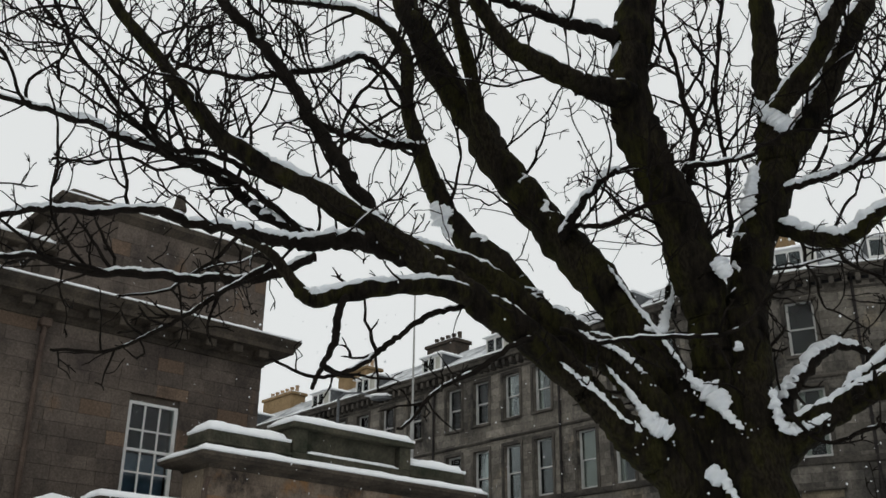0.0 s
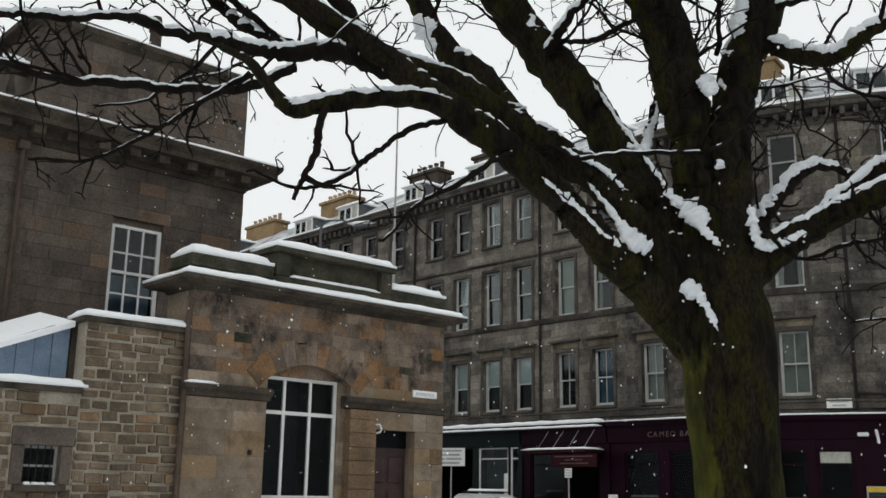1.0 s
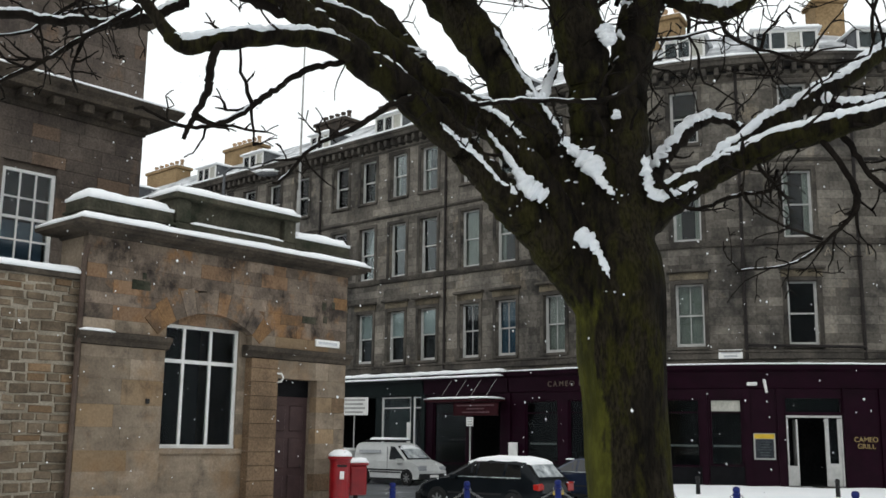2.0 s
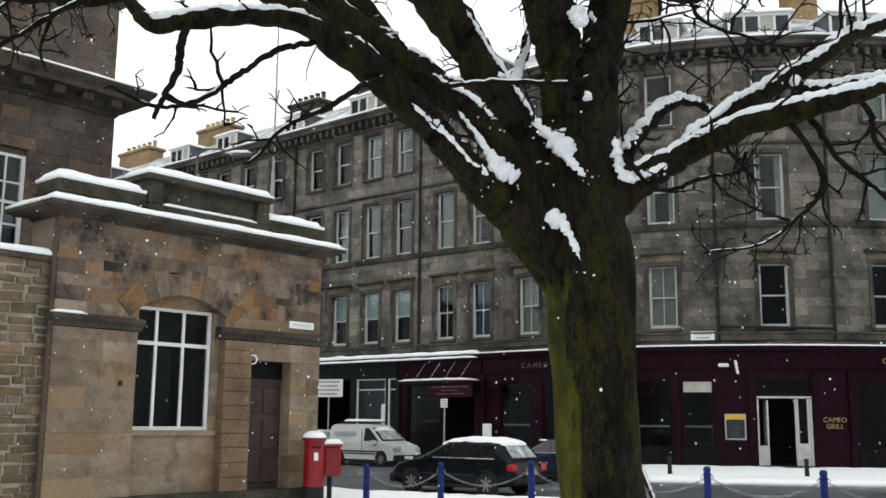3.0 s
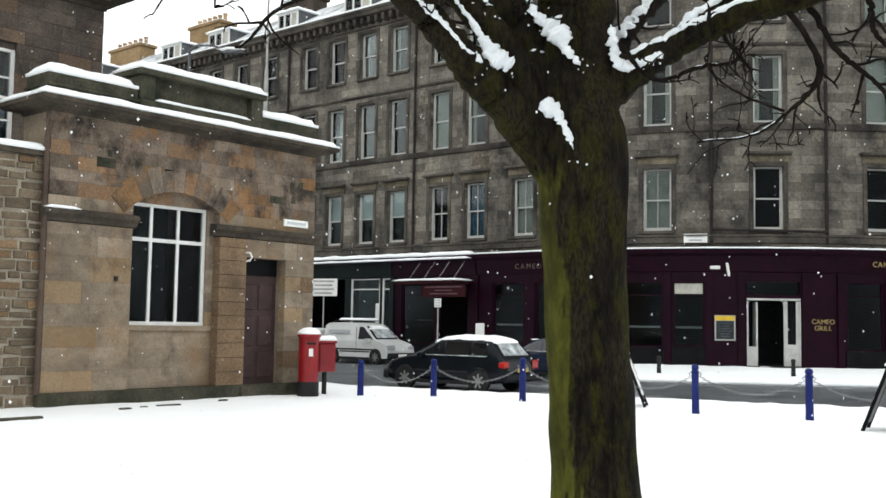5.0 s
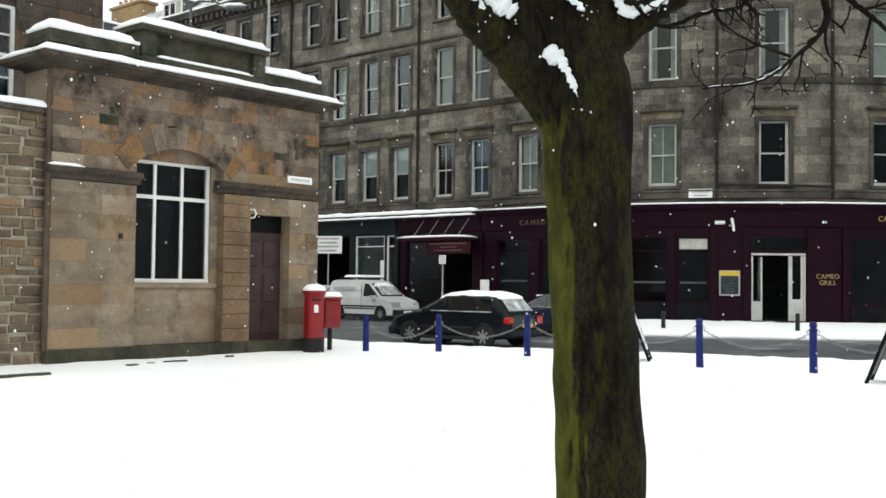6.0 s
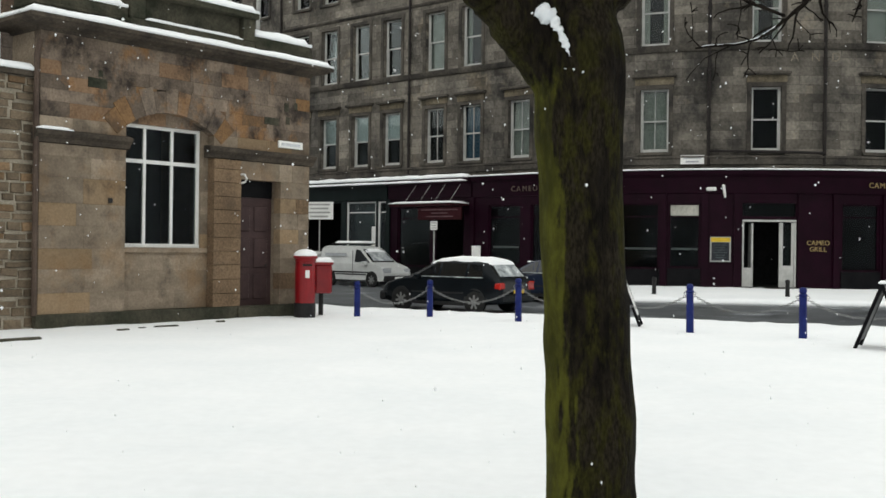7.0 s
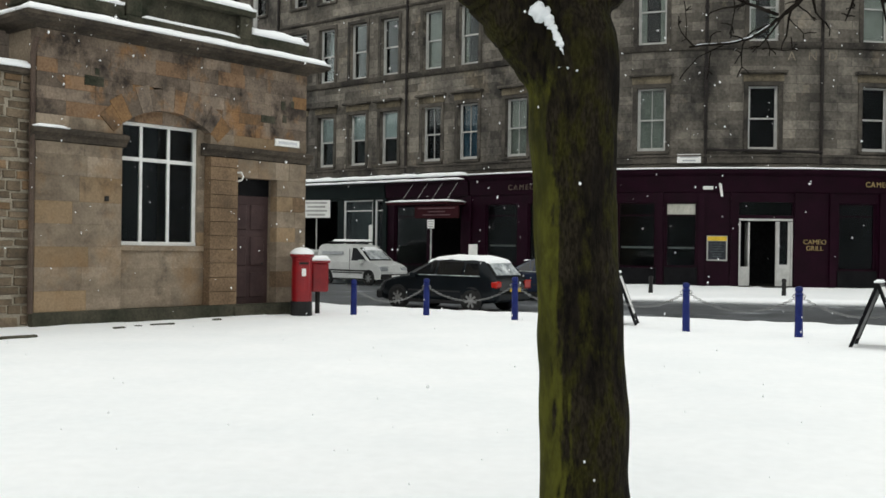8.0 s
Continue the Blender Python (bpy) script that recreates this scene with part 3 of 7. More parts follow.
part("snow_on_parapet", bm, SNOW, lodge, smooth=True)
# string courses, sill, steps
for x0, x1 in ((-7.12, -5.02), (-3.06, 0.12)):
    bm = bmesh.new()
    prof = [(0.1, 3.62), (-0.03, 3.64), (-0.05, 3.72), (-0.14, 3.78), (-0.15, 3.86), (0.0, 3.9), (0.1, 3.9)]
    a = [bm.verts.new((x0, y, z)) for y, z in prof]
    b = [bm.verts.new((x1, y, z)) for y, z in prof]
    bm.faces.new(a)
    bm.faces.new(b[::-1])
    for i in range(len(prof)):
        j = (i + 1) % len(prof)
        bm.faces.new((a[i], b[i], b[j], a[j]))
    part("string_course", bm, MOULD, lodge, "dark moulded stone string course")
part("snow_on_string_course", snow_slab(bmesh.new(), -7.1, -6.35, -0.13, 0.0, 3.88, 0.06, 8), SNOW, lodge, smooth=True)
part("window_sill", box(bmesh.new(), -5.12, -2.9, 0.13, 0.3, 1.48, 1.6, 0.015), ASHLAR, lodge)
part("door_step", box(bmesh.new(), -2.2, -0.85, -0.12, 0.3, 0.0, 0.24, 0.02), MOSSY, lodge)
part("drainpipe", tube(bmesh.new(), [Vector((-7.07, 0.0, 0.25)), Vector((-7.07, 0.0, 5.3)), Vector((-7.02, -0.05, 5.6))], [0.055] * 3, 8), RUSTPIPE, lodge, "brown painted downpipe")
# the arched window
WX0, WX1, WZ0, WZ1 = -5.1, -3.05, 1.6, 4.22
win = part("window", boxed(WX0, WX1, 0.28, 0.37, WZ1 - 0.07, WZ1), WHITE, lodge, "tall white-framed six-pane window under an arch")
bm = boxed(WX0, WX0 + 0.08, 0.28, 0.37, WZ0 + 0.08, WZ1 - 0.07)
box(bm, WX1 - 0.08, WX1, 0.28, 0.37, WZ0 + 0.08, WZ1 - 0.07)
box(bm, WX0, WX1, 0.26, 0.37, WZ0, WZ0 + 0.08)
part("frame", bm, WHITE, win)
for x in (-4.46, -3.77):
    part("mullion", boxed(x - 0.034, x + 0.034, 0.29, 0.35, WZ0 + 0.08, WZ1 - 0.07), WHITE, win)
for c, d in ((WX0 + 0.08, -4.494), (-4.426, -3.804), (-3.736, WX1 - 0.08)):
    part("transom", boxed(c, d, 0.285, 0.35, 3.4, 3.48), WHITE, win)
for a, b in ((WX0 + 0.08, -4.494), (-4.426, -3.804), (-3.736, WX1 - 0.08)):
    for c, d in ((WZ0 + 0.08, 3.4), (3.48, WZ1 - 0.07)):
        part("pane", boxed(a, b, 0.318, 0.322, c, d), PANE, win)
# the panelled door under its blind fanlight
door = part("door", boxed(-2.1, -0.91, 0.32, 0.37, 0.24, 2.8), DOORPAINT, lodge, "dull purple-brown panelled wooden door")
for x in (-2.0, -1.46):
    for c, d in ((0.4, 1.0), (1.15, 1.85), (2.0, 2.6)):
        part("panel", box(bmesh.new(), x, x + 0.42, 0.285, 0.325, c, d, 0.02), DOORPAINT, door)
part("door_handle", lathe(bmesh.new(), [(0.03, 0), (0.035, 0.02), (0.02, 0.05)], 10, pose(-1.1, 0.32, 1.2, 90)), IRON, door, "black iron knob")
part("fanlight", boxed(-2.1, -0.91, 0.3, 0.4, 2.8, 3.32), BLACKSHOP, lodge, "dark boarded fanlight above the door")
part("lamp_bracket", tube(bmesh.new(), [Vector(c) for c in ((-2.1, 0.05, 3.1), (-2.06, -0.1, 3.12), (-2.05, -0.16, 3.2), (-2.08, -0.12, 3.3), (-2.12, 0.0, 3.3))], [0.022] * 5, 6), PAPER, lodge, "white curved bracket beside the door")
part("wall_plug", box(bmesh.new(), -5.5, -5.42, -0.05, 0.02, 2.5, 2.6, 0.01), IRON, lodge)
# arch stones over the window
AC, AR = (-3.99, 2.66), 1.84
SPANS = [-46, -37, -29, -20.5, -12, -4, 4, 12, 20.5, 29, 37, 46]
for i, (a, b) in enumerate(zip(SPANS, SPANS[1:])):
    a0, a1 = radians(a + 0.1), radians(b - 0.1)
    r1 = AR + (0.46, 0.54, 0.5, 0.56)[i % 4]
    pts = [(AC[0] + r * math.sin(t), AC[1] + r * math.cos(t)) for r, t in ((AR, a0), (r1, a0), (r1, a1), (AR, a1))]
    part("arch_stone", prism(bmesh.new(), pts, -0.022 + 0.003 * (i % 3), 0.235), ASHLAR_ORANGE if i in (0, 1, 10) else ASHLAR_TOP, lodge_wall)

# ---- the rubble wall and its lean-to, west of the lodge ----
rub = thing("rubble_wall", LODGE, "rough coursed rubble stone wall capped with snow", "wall")
bm = bmesh.new()
rholes = [(-10.05, -9.38, 1.82, 2.52)]
grid_wall(bm, [-16, -10.05, -9.38, -9.12, -7.03], [0, 1.82, 2.52, 3.55, 4.9], lambda u, z: not (-10.05 < u < -9.38 and 1.82 < z < 2.52) and (z < 3.55 or u > -9.12), lambda u, o, z: Vector((u, 0.152 - o, z)), 0.4)
rub_core = part("wall", bm, MORTAR, rub)
bm = box(bmesh.new(), -9.2, -6.98, 0.05, 0.75, 4.88, 5.0, 0.015)
part("coping", bm, MOULD, rub)
part("coping", box(bmesh.new(), -16, -9.1, 0.05, 0.7, 3.5, 3.62, 0.015), MOULD, rub)
bm = snow_slab(bmesh.new(), -9.25, -7.0, 0.0, 0.8, 4.99, 0.14, 12)
snow_slab(bm, -16, -9.05, -0.02, 0.75, 3.61, 0.14, 13)
part("snow_on_coping", bm, SNOW, rub, smooth=True)
w = part("window", boxed(-10.05, -9.38, 0.3, 0.36, 2.47, 2.52), GREYWOOD, rub, "small barred window in the rubble wall")
bm = boxed(-10.05, -10.0, 0.3, 0.36, 1.82, 2.47)
box(bm, -9.43, -9.38, 0.3, 0.36, 1.82, 2.47)
box(bm, -10.0, -9.43, 0.3, 0.36, 1.82, 1.87)
part("frame", bm, GREYWOOD, w)
part("pane", boxed(-10.0, -9.43, 0.34, 0.345, 1.87, 2.47), PANE, w)
for x in (-9.9, -9.77, -9.64, -9.52):
    part("bar", tube(bmesh.new(), [Vector((x, 0.24, 1.82)), Vector((x, 0.24, 2.52))], [0.012] * 2, 6), IRON, w)
part("glazing_bar", boxed(-10.0, -9.43, 0.32, 0.35, 2.14, 2.18), GREYWOOD, w)
# Near-black sheet painted as the shade behind the small window.
part("backing", boxed(-10.3, -9.1, 0.62, 0.7, 1.6, 2.8), ROOM_SHADE, rub)
part("lintel", box(bmesh.new(), -10.3, -9.15, 0.1, 0.3, 2.52, 2.85, 0.015), GREY_ASHLAR, rub)
part("sill", box(bmesh.new(), -10.2, -9.25, 0.06, 0.3, 1.7, 1.82, 0.015), MOULD, rub)
part("jamb", box(bmesh.new(), -10.28, -10.05, 0.12, 0.3, 1.82, 2.52, 0.015), GREY_ASHLAR, rub)
part("jamb", box(bmesh.new(), -9.38, -9.17, 0.12, 0.3, 1.82, 2.52, 0.015), GREY_ASHLAR, rub)
for k, (x, w2) in enumerate(((-9.95, 0.12), (-9.8, 0.1), (-9.68, 0.13), (-9.52, 0.1))):
    part("snow_on_sill", snow_slab(bmesh.new(), x - 0.06, x + 0.06, 0.08, 0.22, 1.82, 0.05, 20 + k, 0.03), SNOW, rub, smooth=True)
shed = thing("skylight_shed", LODGE, "blue-grey boarded rooflight shed with snowy roof", "shed")
for k in range(9):
    x0 = -12.2 + 0.33 * k
    top = 4.82 - max(0, (-9.35 - x0 - 0.16)) * 0.42
    part("board", prism(bmesh.new(), [(x0, 3.7), (x0 + 0.32, 3.7), (x0 + 0.32, min(4.82, top + 0.14)), (x0, top)], 0.62 + 0.01 * (k % 2), 0.68), BLUEWOOD, shed)
bm = bmesh.new()
a = [bm.verts.new(c) for c in ((-9.2, 0.5, 4.8), (-9.2, 2.4, 5.2), (-12.4, 2.4, 3.9), (-12.4, 0.5, 3.5))]
b = [bm.verts.new(v.co + Vector((0, 0, 0.11))) for v in a]
bm.faces.new(a)
bm.faces.new(b[::-1])
for i in range(4):
    bm.faces.new((a[i], b[i], b[(i + 1) % 4], a[(i + 1) % 4]))
part("snowy_roof", bm, SNOW, shed)
part("end_wall", boxed(-9.2, -9.1, 0.62, 2.4, 3.6, 4.85), MOULD, shed)

# ---- the tall block behind the lodge ----
BIG = pose(-7.24, 28.24, 0, 0, 0, 50)
big = thing("tall_stone_building", BIG, "tall dark sandstone building with heavy snow-lined cornice and attic", "building")
bm = bmesh.new()
bh = (-6.66, -5.3, 5.85, 8.2)
grid_wall(bm, [-16, bh[0], bh[1], -3.0], [0, bh[2], bh[3], 10.0], lambda u, z: not (bh[0] < u < bh[1] and bh[2] < z < bh[3]), lambda u, o, z: Vector((u, 0.1 - o, z)), 0.45)
box(bm, -3.45, -3.08, 0.55, 8, 0, 10.0)
box(bm, -16, -15.6, 0.55, 8, 0, 10.0)
box(bm, -15.6, -3.45, 7.6, 8, 0, 10.0)
big_wall = part("wall", bm, MORTAR_DARK, big)
# Added panel behind the sash window, its room's shade painted on.
part("inner_partition", boxed(-9, -3.5, 3, 3.1, 4, 10), ROOM_SHADE, big)
bm = collar(bmesh.new(), -16, -3.0, 0, 8, [(0.0, 9.72), (0.05, 9.74), (0.06, 9.86), (0.14, 9.9), (0.2, 10.05), (0.62, 10.1), (0.64, 10.22), (0.74, 10.34), (0.78, 10.44), (0.7, 10.46)])
part("cornice", bm, MOULD, big, "heavy projecting stone cornice")
for k in range(16):
    x = -3.0 - 0.4 - k * 0.8
    part("bracket", box(bmesh.new(), x, x + 0.3, -0.5, 0.0, 9.86, 10.09, 0.02), MOULD, big)
bm = snow_slab(bmesh.new(), -16.75, -2.24, -0.76, 0.0, 10.45, 0.13, 21, 0.2)
snow_slab(bm, -3.0, -2.24, 0.0, 8, 10.45, 0.13, 22, 0.2)
part("snow_on_cornice", bm, SNOW, big, smooth=True)
attic = part("attic", boxed(-9.0, -3.12, 0.12, 7.5, 10.45, 12.85), MORTAR_DARK, big, "blank attic block above the cornice")
bm = box(bmesh.new(), -9.12, -3.0, -0.02, 7.6, 10.45, 10.75, 0.02)
part("base_course", bm, MOULD, big)
bm = collar(bmesh.new(), -9.0, -3.05, 0, 7.6, [(0.0, 12.75), (0.06, 12.8), (0.22, 12.9), (0.25, 13.02), (0.2, 13.04)])
part("attic_cornice", bm, MOULD, big)
bm = prism(bmesh.new(), [(-9.2, 13.03), (-2.85, 13.03), (-2.95, 13.1), (-8.5, 13.32), (-8.85, 13.32)], 0.1, 7.4)
part("attic_roof", bm, MOULD, big)
part("snow_on_attic", snow_slab(bmesh.new(), -9.2, -2.85, -0.22, 0.12, 13.03, 0.09, 23, 0.2), SNOW, big, smooth=True)
bm = lathe(bmesh.new(), [(0.17, 13.1), (0.16, 14.1), (0.2, 14.15), (0.2, 14.25), (0.17, 14.3), (0.13, 14.6)], 12, pose(-5.4, 1.2, 0))
part("chimney_pot", bm, CHIMNEY_DARK, big)
bm = box(bmesh.new(), -16, -9.0, 0.05, 0.45, 10.45, 10.7, 0.01)
box(bm, -16, -9.0, 0.02, 0.48, 11.5, 11.7, 0.02)
part("balustrade_rail", bm, MOULD, big)
for k in range(14):
    part("baluster", lathe(bmesh.new(), [(0.09, 10.7), (0.06, 10.78), (0.12, 11.0), (0.05, 11.35), (0.09, 11.5)], 8, pose(-9.4 - 0.42 * k, 0.25, 0)), MOULD, big)
part("snow_on_balustrade", snow_slab(bmesh.new(), -16, -9.1, 0.0, 0.5, 11.69, 0.16, 24, 0.15), SNOW, big, smooth=True)
w = part("window", boxed(bh[0], bh[1], 0.07, 0.16, bh[3] - 0.07, bh[3]), WHITE, big, "white twelve-pane sash window")
bm = boxed(bh[0], bh[0] + 0.1, 0.06, 0.16, bh[2], bh[3] - 0.07)
box(bm, bh[1] - 0.1, bh[1], 0.06, 0.16, bh[2], bh[3] - 0.07)
box(bm, bh[0], bh[1], 0.04, 0.16, bh[2], bh[2] + 0.08)
box(bm, bh[0] + 0.1, bh[1] - 0.1, 0.07, 0.15, 6.97, 7.04)
part("frame", bm, WHITE, w)
for k in (1, 2):
    x = bh[0] + 0.08 + k * (bh[1] - bh[0] - 0.16) / 3
    part("glazing_bar", boxed(x - 0.022, x + 0.022, 0.08, 0.13, bh[2] + 0.08, bh[3] - 0.07), WHITE, w)
for z in (6.46, 7.5):
    part("glazing_bar", boxed(bh[0] + 0.1, bh[1] - 0.1, 0.085, 0.125, z - 0.022, z + 0.022), WHITE, w)
part("pane", boxed(bh[0] + 0.1, bh[1] - 0.1, 0.102, 0.108, bh[2] + 0.08, 6.97), PANE, w)
part("pane", boxed(bh[0] + 0.1, bh[1] - 0.1, 0.102, 0.108, 7.04, bh[3] - 0.07), PANE, w)
part("blind", boxed(bh[0] + 0.1, bh[1] - 0.1, 0.3, 0.31, bh[2], 6.95), BLUEWOOD, w, "blue-grey blind behind the lower sash")
part("window_sill", box(bmesh.new(), bh[0] - 0.12, bh[1] + 0.12, -0.08, 0.1, bh[2] - 0.15, bh[2], 0.015), MOULD, big)
part("drainpipe", tube(bmesh.new(), [Vector((-9.06, -0.1, 0)), Vector((-9.06, -0.1, 9.55)), Vector((-9.06, -0.05, 9.7))], [0.06] * 3, 8), RUSTPIPE, big, "rusty brown downpipe")
part("rainwater_head", box(bmesh.new(), -9.2, -8.92, -0.22, 0.0, 9.5, 9.72, 0.03), RUSTPIPE, big)

# kerb stones showing through the snow before the lodge
for k, (x0, x1, y0, h) in enumerate(((-8.9, -8.0, -2.0, 0.04), (-5.1, -4.55, -1.1, 0.025), (-6.1, -5.85, -1.35, 0.03), (-3.3, -3.1, -0.75, 0.03), (-5.5, -5.35, -1.15, 0.02))):
    ks = thing("kerb_stone", LODGE @ pose(0, 0, 0), "dark wet kerb stone showing through the snow", "kerb", "kerb stones by the lodge")
    part("stone", box(bmesh.new(), x0, x1, y0 - 0.06, y0 + 0.06, -0.1, h, 0.02), MOSSY, ks)

# ---- the curved tenement with shops below ----
ten = thing("corner_tenement", None, "long sooty sandstone tenement with rounded corner and shops below", "building")
L1, L2, L3 = (5.65, 8.2), (9.95, 12.72), (14.1, 16.4)
COLS = [-40.4, -37.9, -35.4, -32.9, -29.8, -27.3, -25.2, -22.9, -20.5, -18.0, -14.72, -12.6, -10.33, -8.2, -5.47, -3.3, -0.6, 5.57, 9.92, 14.4, 18.9]
HW = 0.58
wins = [(u, lv) for u in COLS for lv in (L1, L2, L3)]
us = steps(-46, 24, 0.6) + [u + s * HW for u in COLS for s in (-1, 1)] + [-46 + 2.0 * i for i in range(22)]
bm = bmesh.new()
grid_wall(bm, us, [4.9, *L1, *L2, *L3, 17.0], lambda u, z: not any(abs(u - c) < HW and lv[0] < z < lv[1] for c, lv in wins), fac, 0.45)
ten_wall = part("wall", bm, TENEMENT, ten)
# Floors and inner walls added in near-black, so the flats look unlit.
part("party_floor", arc_box(bmesh.new(), -46, 24, -9, -0.5, 4.7, 4.88, 1.5), ROOM_SHADE, ten)
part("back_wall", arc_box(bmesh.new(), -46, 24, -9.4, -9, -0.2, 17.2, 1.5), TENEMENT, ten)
part("spine_wall", arc_box(bmesh.new(), -46, 24, -3.6, -3.5, 4.9, 17.0, 1.5), ROOM_SHADE, ten)
part("spine_wall", arc_box(bmesh.new(), -46, 24, -4.6, -4.5, -0.2, 4.7, 1.5), ROOM_SHADE, ten)
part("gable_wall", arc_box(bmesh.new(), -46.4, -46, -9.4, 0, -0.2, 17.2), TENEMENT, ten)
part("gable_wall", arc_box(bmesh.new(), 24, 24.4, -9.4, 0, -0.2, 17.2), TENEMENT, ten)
part("attic_floor", arc_box(bmesh.new(), -46, 24, -9, 0.05, 17.0, 17.2, 0.8), ROOM_SHADE, ten)
# bands and the bracketed eaves
part("fascia_band", arc_moulding(bmesh.new(), -46, 24, [(0, 5.12), (0.1, 5.14), (0.1, 5.36), (0.16, 5.4), (0.16, 5.47), (0, 5.5)]), TENEMENT_TRIM, ten)
part("sill_band", arc_moulding(bmesh.new(), -46, 24, [(0, 9.66), (0.09, 9.68), (0.14, 9.8), (0.16, 9.9), (0, 9.94)]), TENEMENT_TRIM, ten)
part("string_course", arc_moulding(bmesh.new(), -46, 24, [(0, 13.08), (0.07, 13.1), (0.1, 13.18), (0, 13.24)]), TENEMENT_TRIM, ten)
part("frieze_band", arc_moulding(bmesh.new(), -46, 24, [(0, 16.62), (0.05, 16.64), (0.05, 16.72), (0, 16.74)]), TENEMENT_TRIM, ten)
part("eaves_cornice", arc_moulding(bmesh.new(), -46, 24, [(0, 17.1), (0.06, 17.12), (0.5, 17.2), (0.55, 17.35), (0.62, 17.4), (0.62, 17.5), (0, 17.5)]), TENEMENT_TRIM, ten, "bracketed stone eaves cornice")
part("gutter_snow", arc_snow(bmesh.new(), -46, 24, 0.15, 0.66, 17.5, 0.11, 31), SNOW, ten, smooth=True)
bracket = mesh_of("bracket", boxed(-0.1, 0.1, -0.42, 0.0, 16.8, 17.14, 0.02), TENEMENT_TRIM)
for k in range(118):
    u = -41 + 0.5 * k
    part("bracket", bracket, TENEMENT_TRIM, ten, m=at_front(u))
# roof: slated slope under snow, dormers, chimneys
part("roof_slope", arc_moulding(bmesh.new(), -46, 24, [(0.12, 17.5), (-3.6, 19.9), (-3.7, 19.7), (0.0, 17.3)], 0.8), SLATE, ten, "slate roof slope")
bm = arc_moulding(bmesh.new(), -46, 24, [(-0.35, 17.82), (-0.4, 17.96), (-2.0, 18.98), (-3.55, 20.0), (-3.55, 19.88), (-2.0, 18.88)], 0.5)
for v in bm.verts:
    v.co.z += 0.05 * noise.noise(v.co * 0.9)
part("snow_on_roof", bm, ROOF_SNOW, ten, smooth=True)
part("flat_roof", arc_box(bmesh.new(), -46, 24, -9.4, -3.6, 19.5, 19.92, 1.2), SLATE, ten)


def dormer(u, w, z0, z1, label):
    m = at_front(u)
    d = part("dormer", boxed(-w / 2, w / 2, 0.55, 3.2, z0 - 0.4, z1), LEAD, ten, label, m=m)
    part("head_rail", boxed(-w / 2 + 0.02, w / 2 - 0.02, 0.48, 0.55, z1 - 0.12, z1 - 0.02), WHITE, d)
    part("sill_rail", boxed(-w / 2 + 0.02, w / 2 - 0.02, 0.48, 0.55, z0, z0 + 0.1), WHITE, d)
    n = max(2, round(w / 0.62))
    for i in range(n + 1):
        x = -w / 2 + 0.06 + (w - 0.12) * i / n
        part("mullion", boxed(x - 0.045, x + 0.045, 0.47, 0.55, z0, z1 - 0.1), WHITE, d)
    for i in range(n):
        a, b = -w / 2 + 0.06 + (w - 0.12) * i / n, -w / 2 + 0.06 + (w - 0.12) * (i + 1) / n
        part("pane", boxed(a + 0.05, b - 0.05, 0.52, 0.53, z0 + 0.1, z1 - 0.12), CURTAIN if i % 3 == 2 else PANE, d)
    part("snow_cap", snow_slab(bmesh.new(), -w / 2 - 0.15, w / 2 + 0.15, 0.35, 3.2, z1 + 0.003, 0.17, int(u * 7)), SNOW, d, smooth=True)
    return d


for u, w in ((-37, 1.6), (-28.2, 2.0), (-23.4, 2.0), (-17.2, 1.7), (-11.7, 2.0), (-3.5, 1.7), (5.6, 1.8), (9.9, 2.6), (13.9, 2.0), (18, 2.0)):
    dormer(u, w, 18.0, 18.92, "white-framed lead dormer under snow")


def chimney(u, w, z1, mat, pots):
    m = at_front(u)
    c = part("chimney", box(bmesh.new(), -w / 2, w / 2, 3.0, 4.2, 17.3, z1 - 0.2, 0.03), mat, ten, "stone chimney stack with clay pots", m=m)
    part("chimney_cap", box(bmesh.new(), -w / 2 - 0.12, w / 2 + 0.12, 2.88, 4.32, z1 - 0.2, z1, 0.03), mat, c)
    part("snow_on_chimney", snow_slab(bmesh.new(), -w / 2 - 0.1, w / 2 + 0.1, 2.9, 4.3, z1, 0.07, int(u)), SNOW, c, smooth=True)
    for i in range(pots):
        x = -w / 2 + 0.25 + (w - 0.5) * i / max(1, pots - 1)
        part("chimney_pot", lathe(bmesh.new(), [(0.16, z1), (0.14, z1 + 0.1), (0.12, z1 + 0.42), (0.16, z1 + 0.45), (0.15, z1 + 0.55), (0.1, z1 + 0.56)], 10, pose(x, 3.6, 0)), POT if mat is CHIMNEY else CHIMNEY_DARK, c)


chimney(-37.5, 3.8, 20.9, CHIMNEY, 6)
chimney(-28.3, 3.2, 20.9, CHIMNEY, 6)
chimney(-19.3, 2.6, 20.8, CHIMNEY_DARK, 5)
chimney(-14.2, 1.4, 20.7, CHIMNEY_DARK, 3)
chimney(3.9, 1.6, 21.2, CHIMNEY, 3)
chimney(12.9, 1.3, 21.4, CHIMNEY, 3)

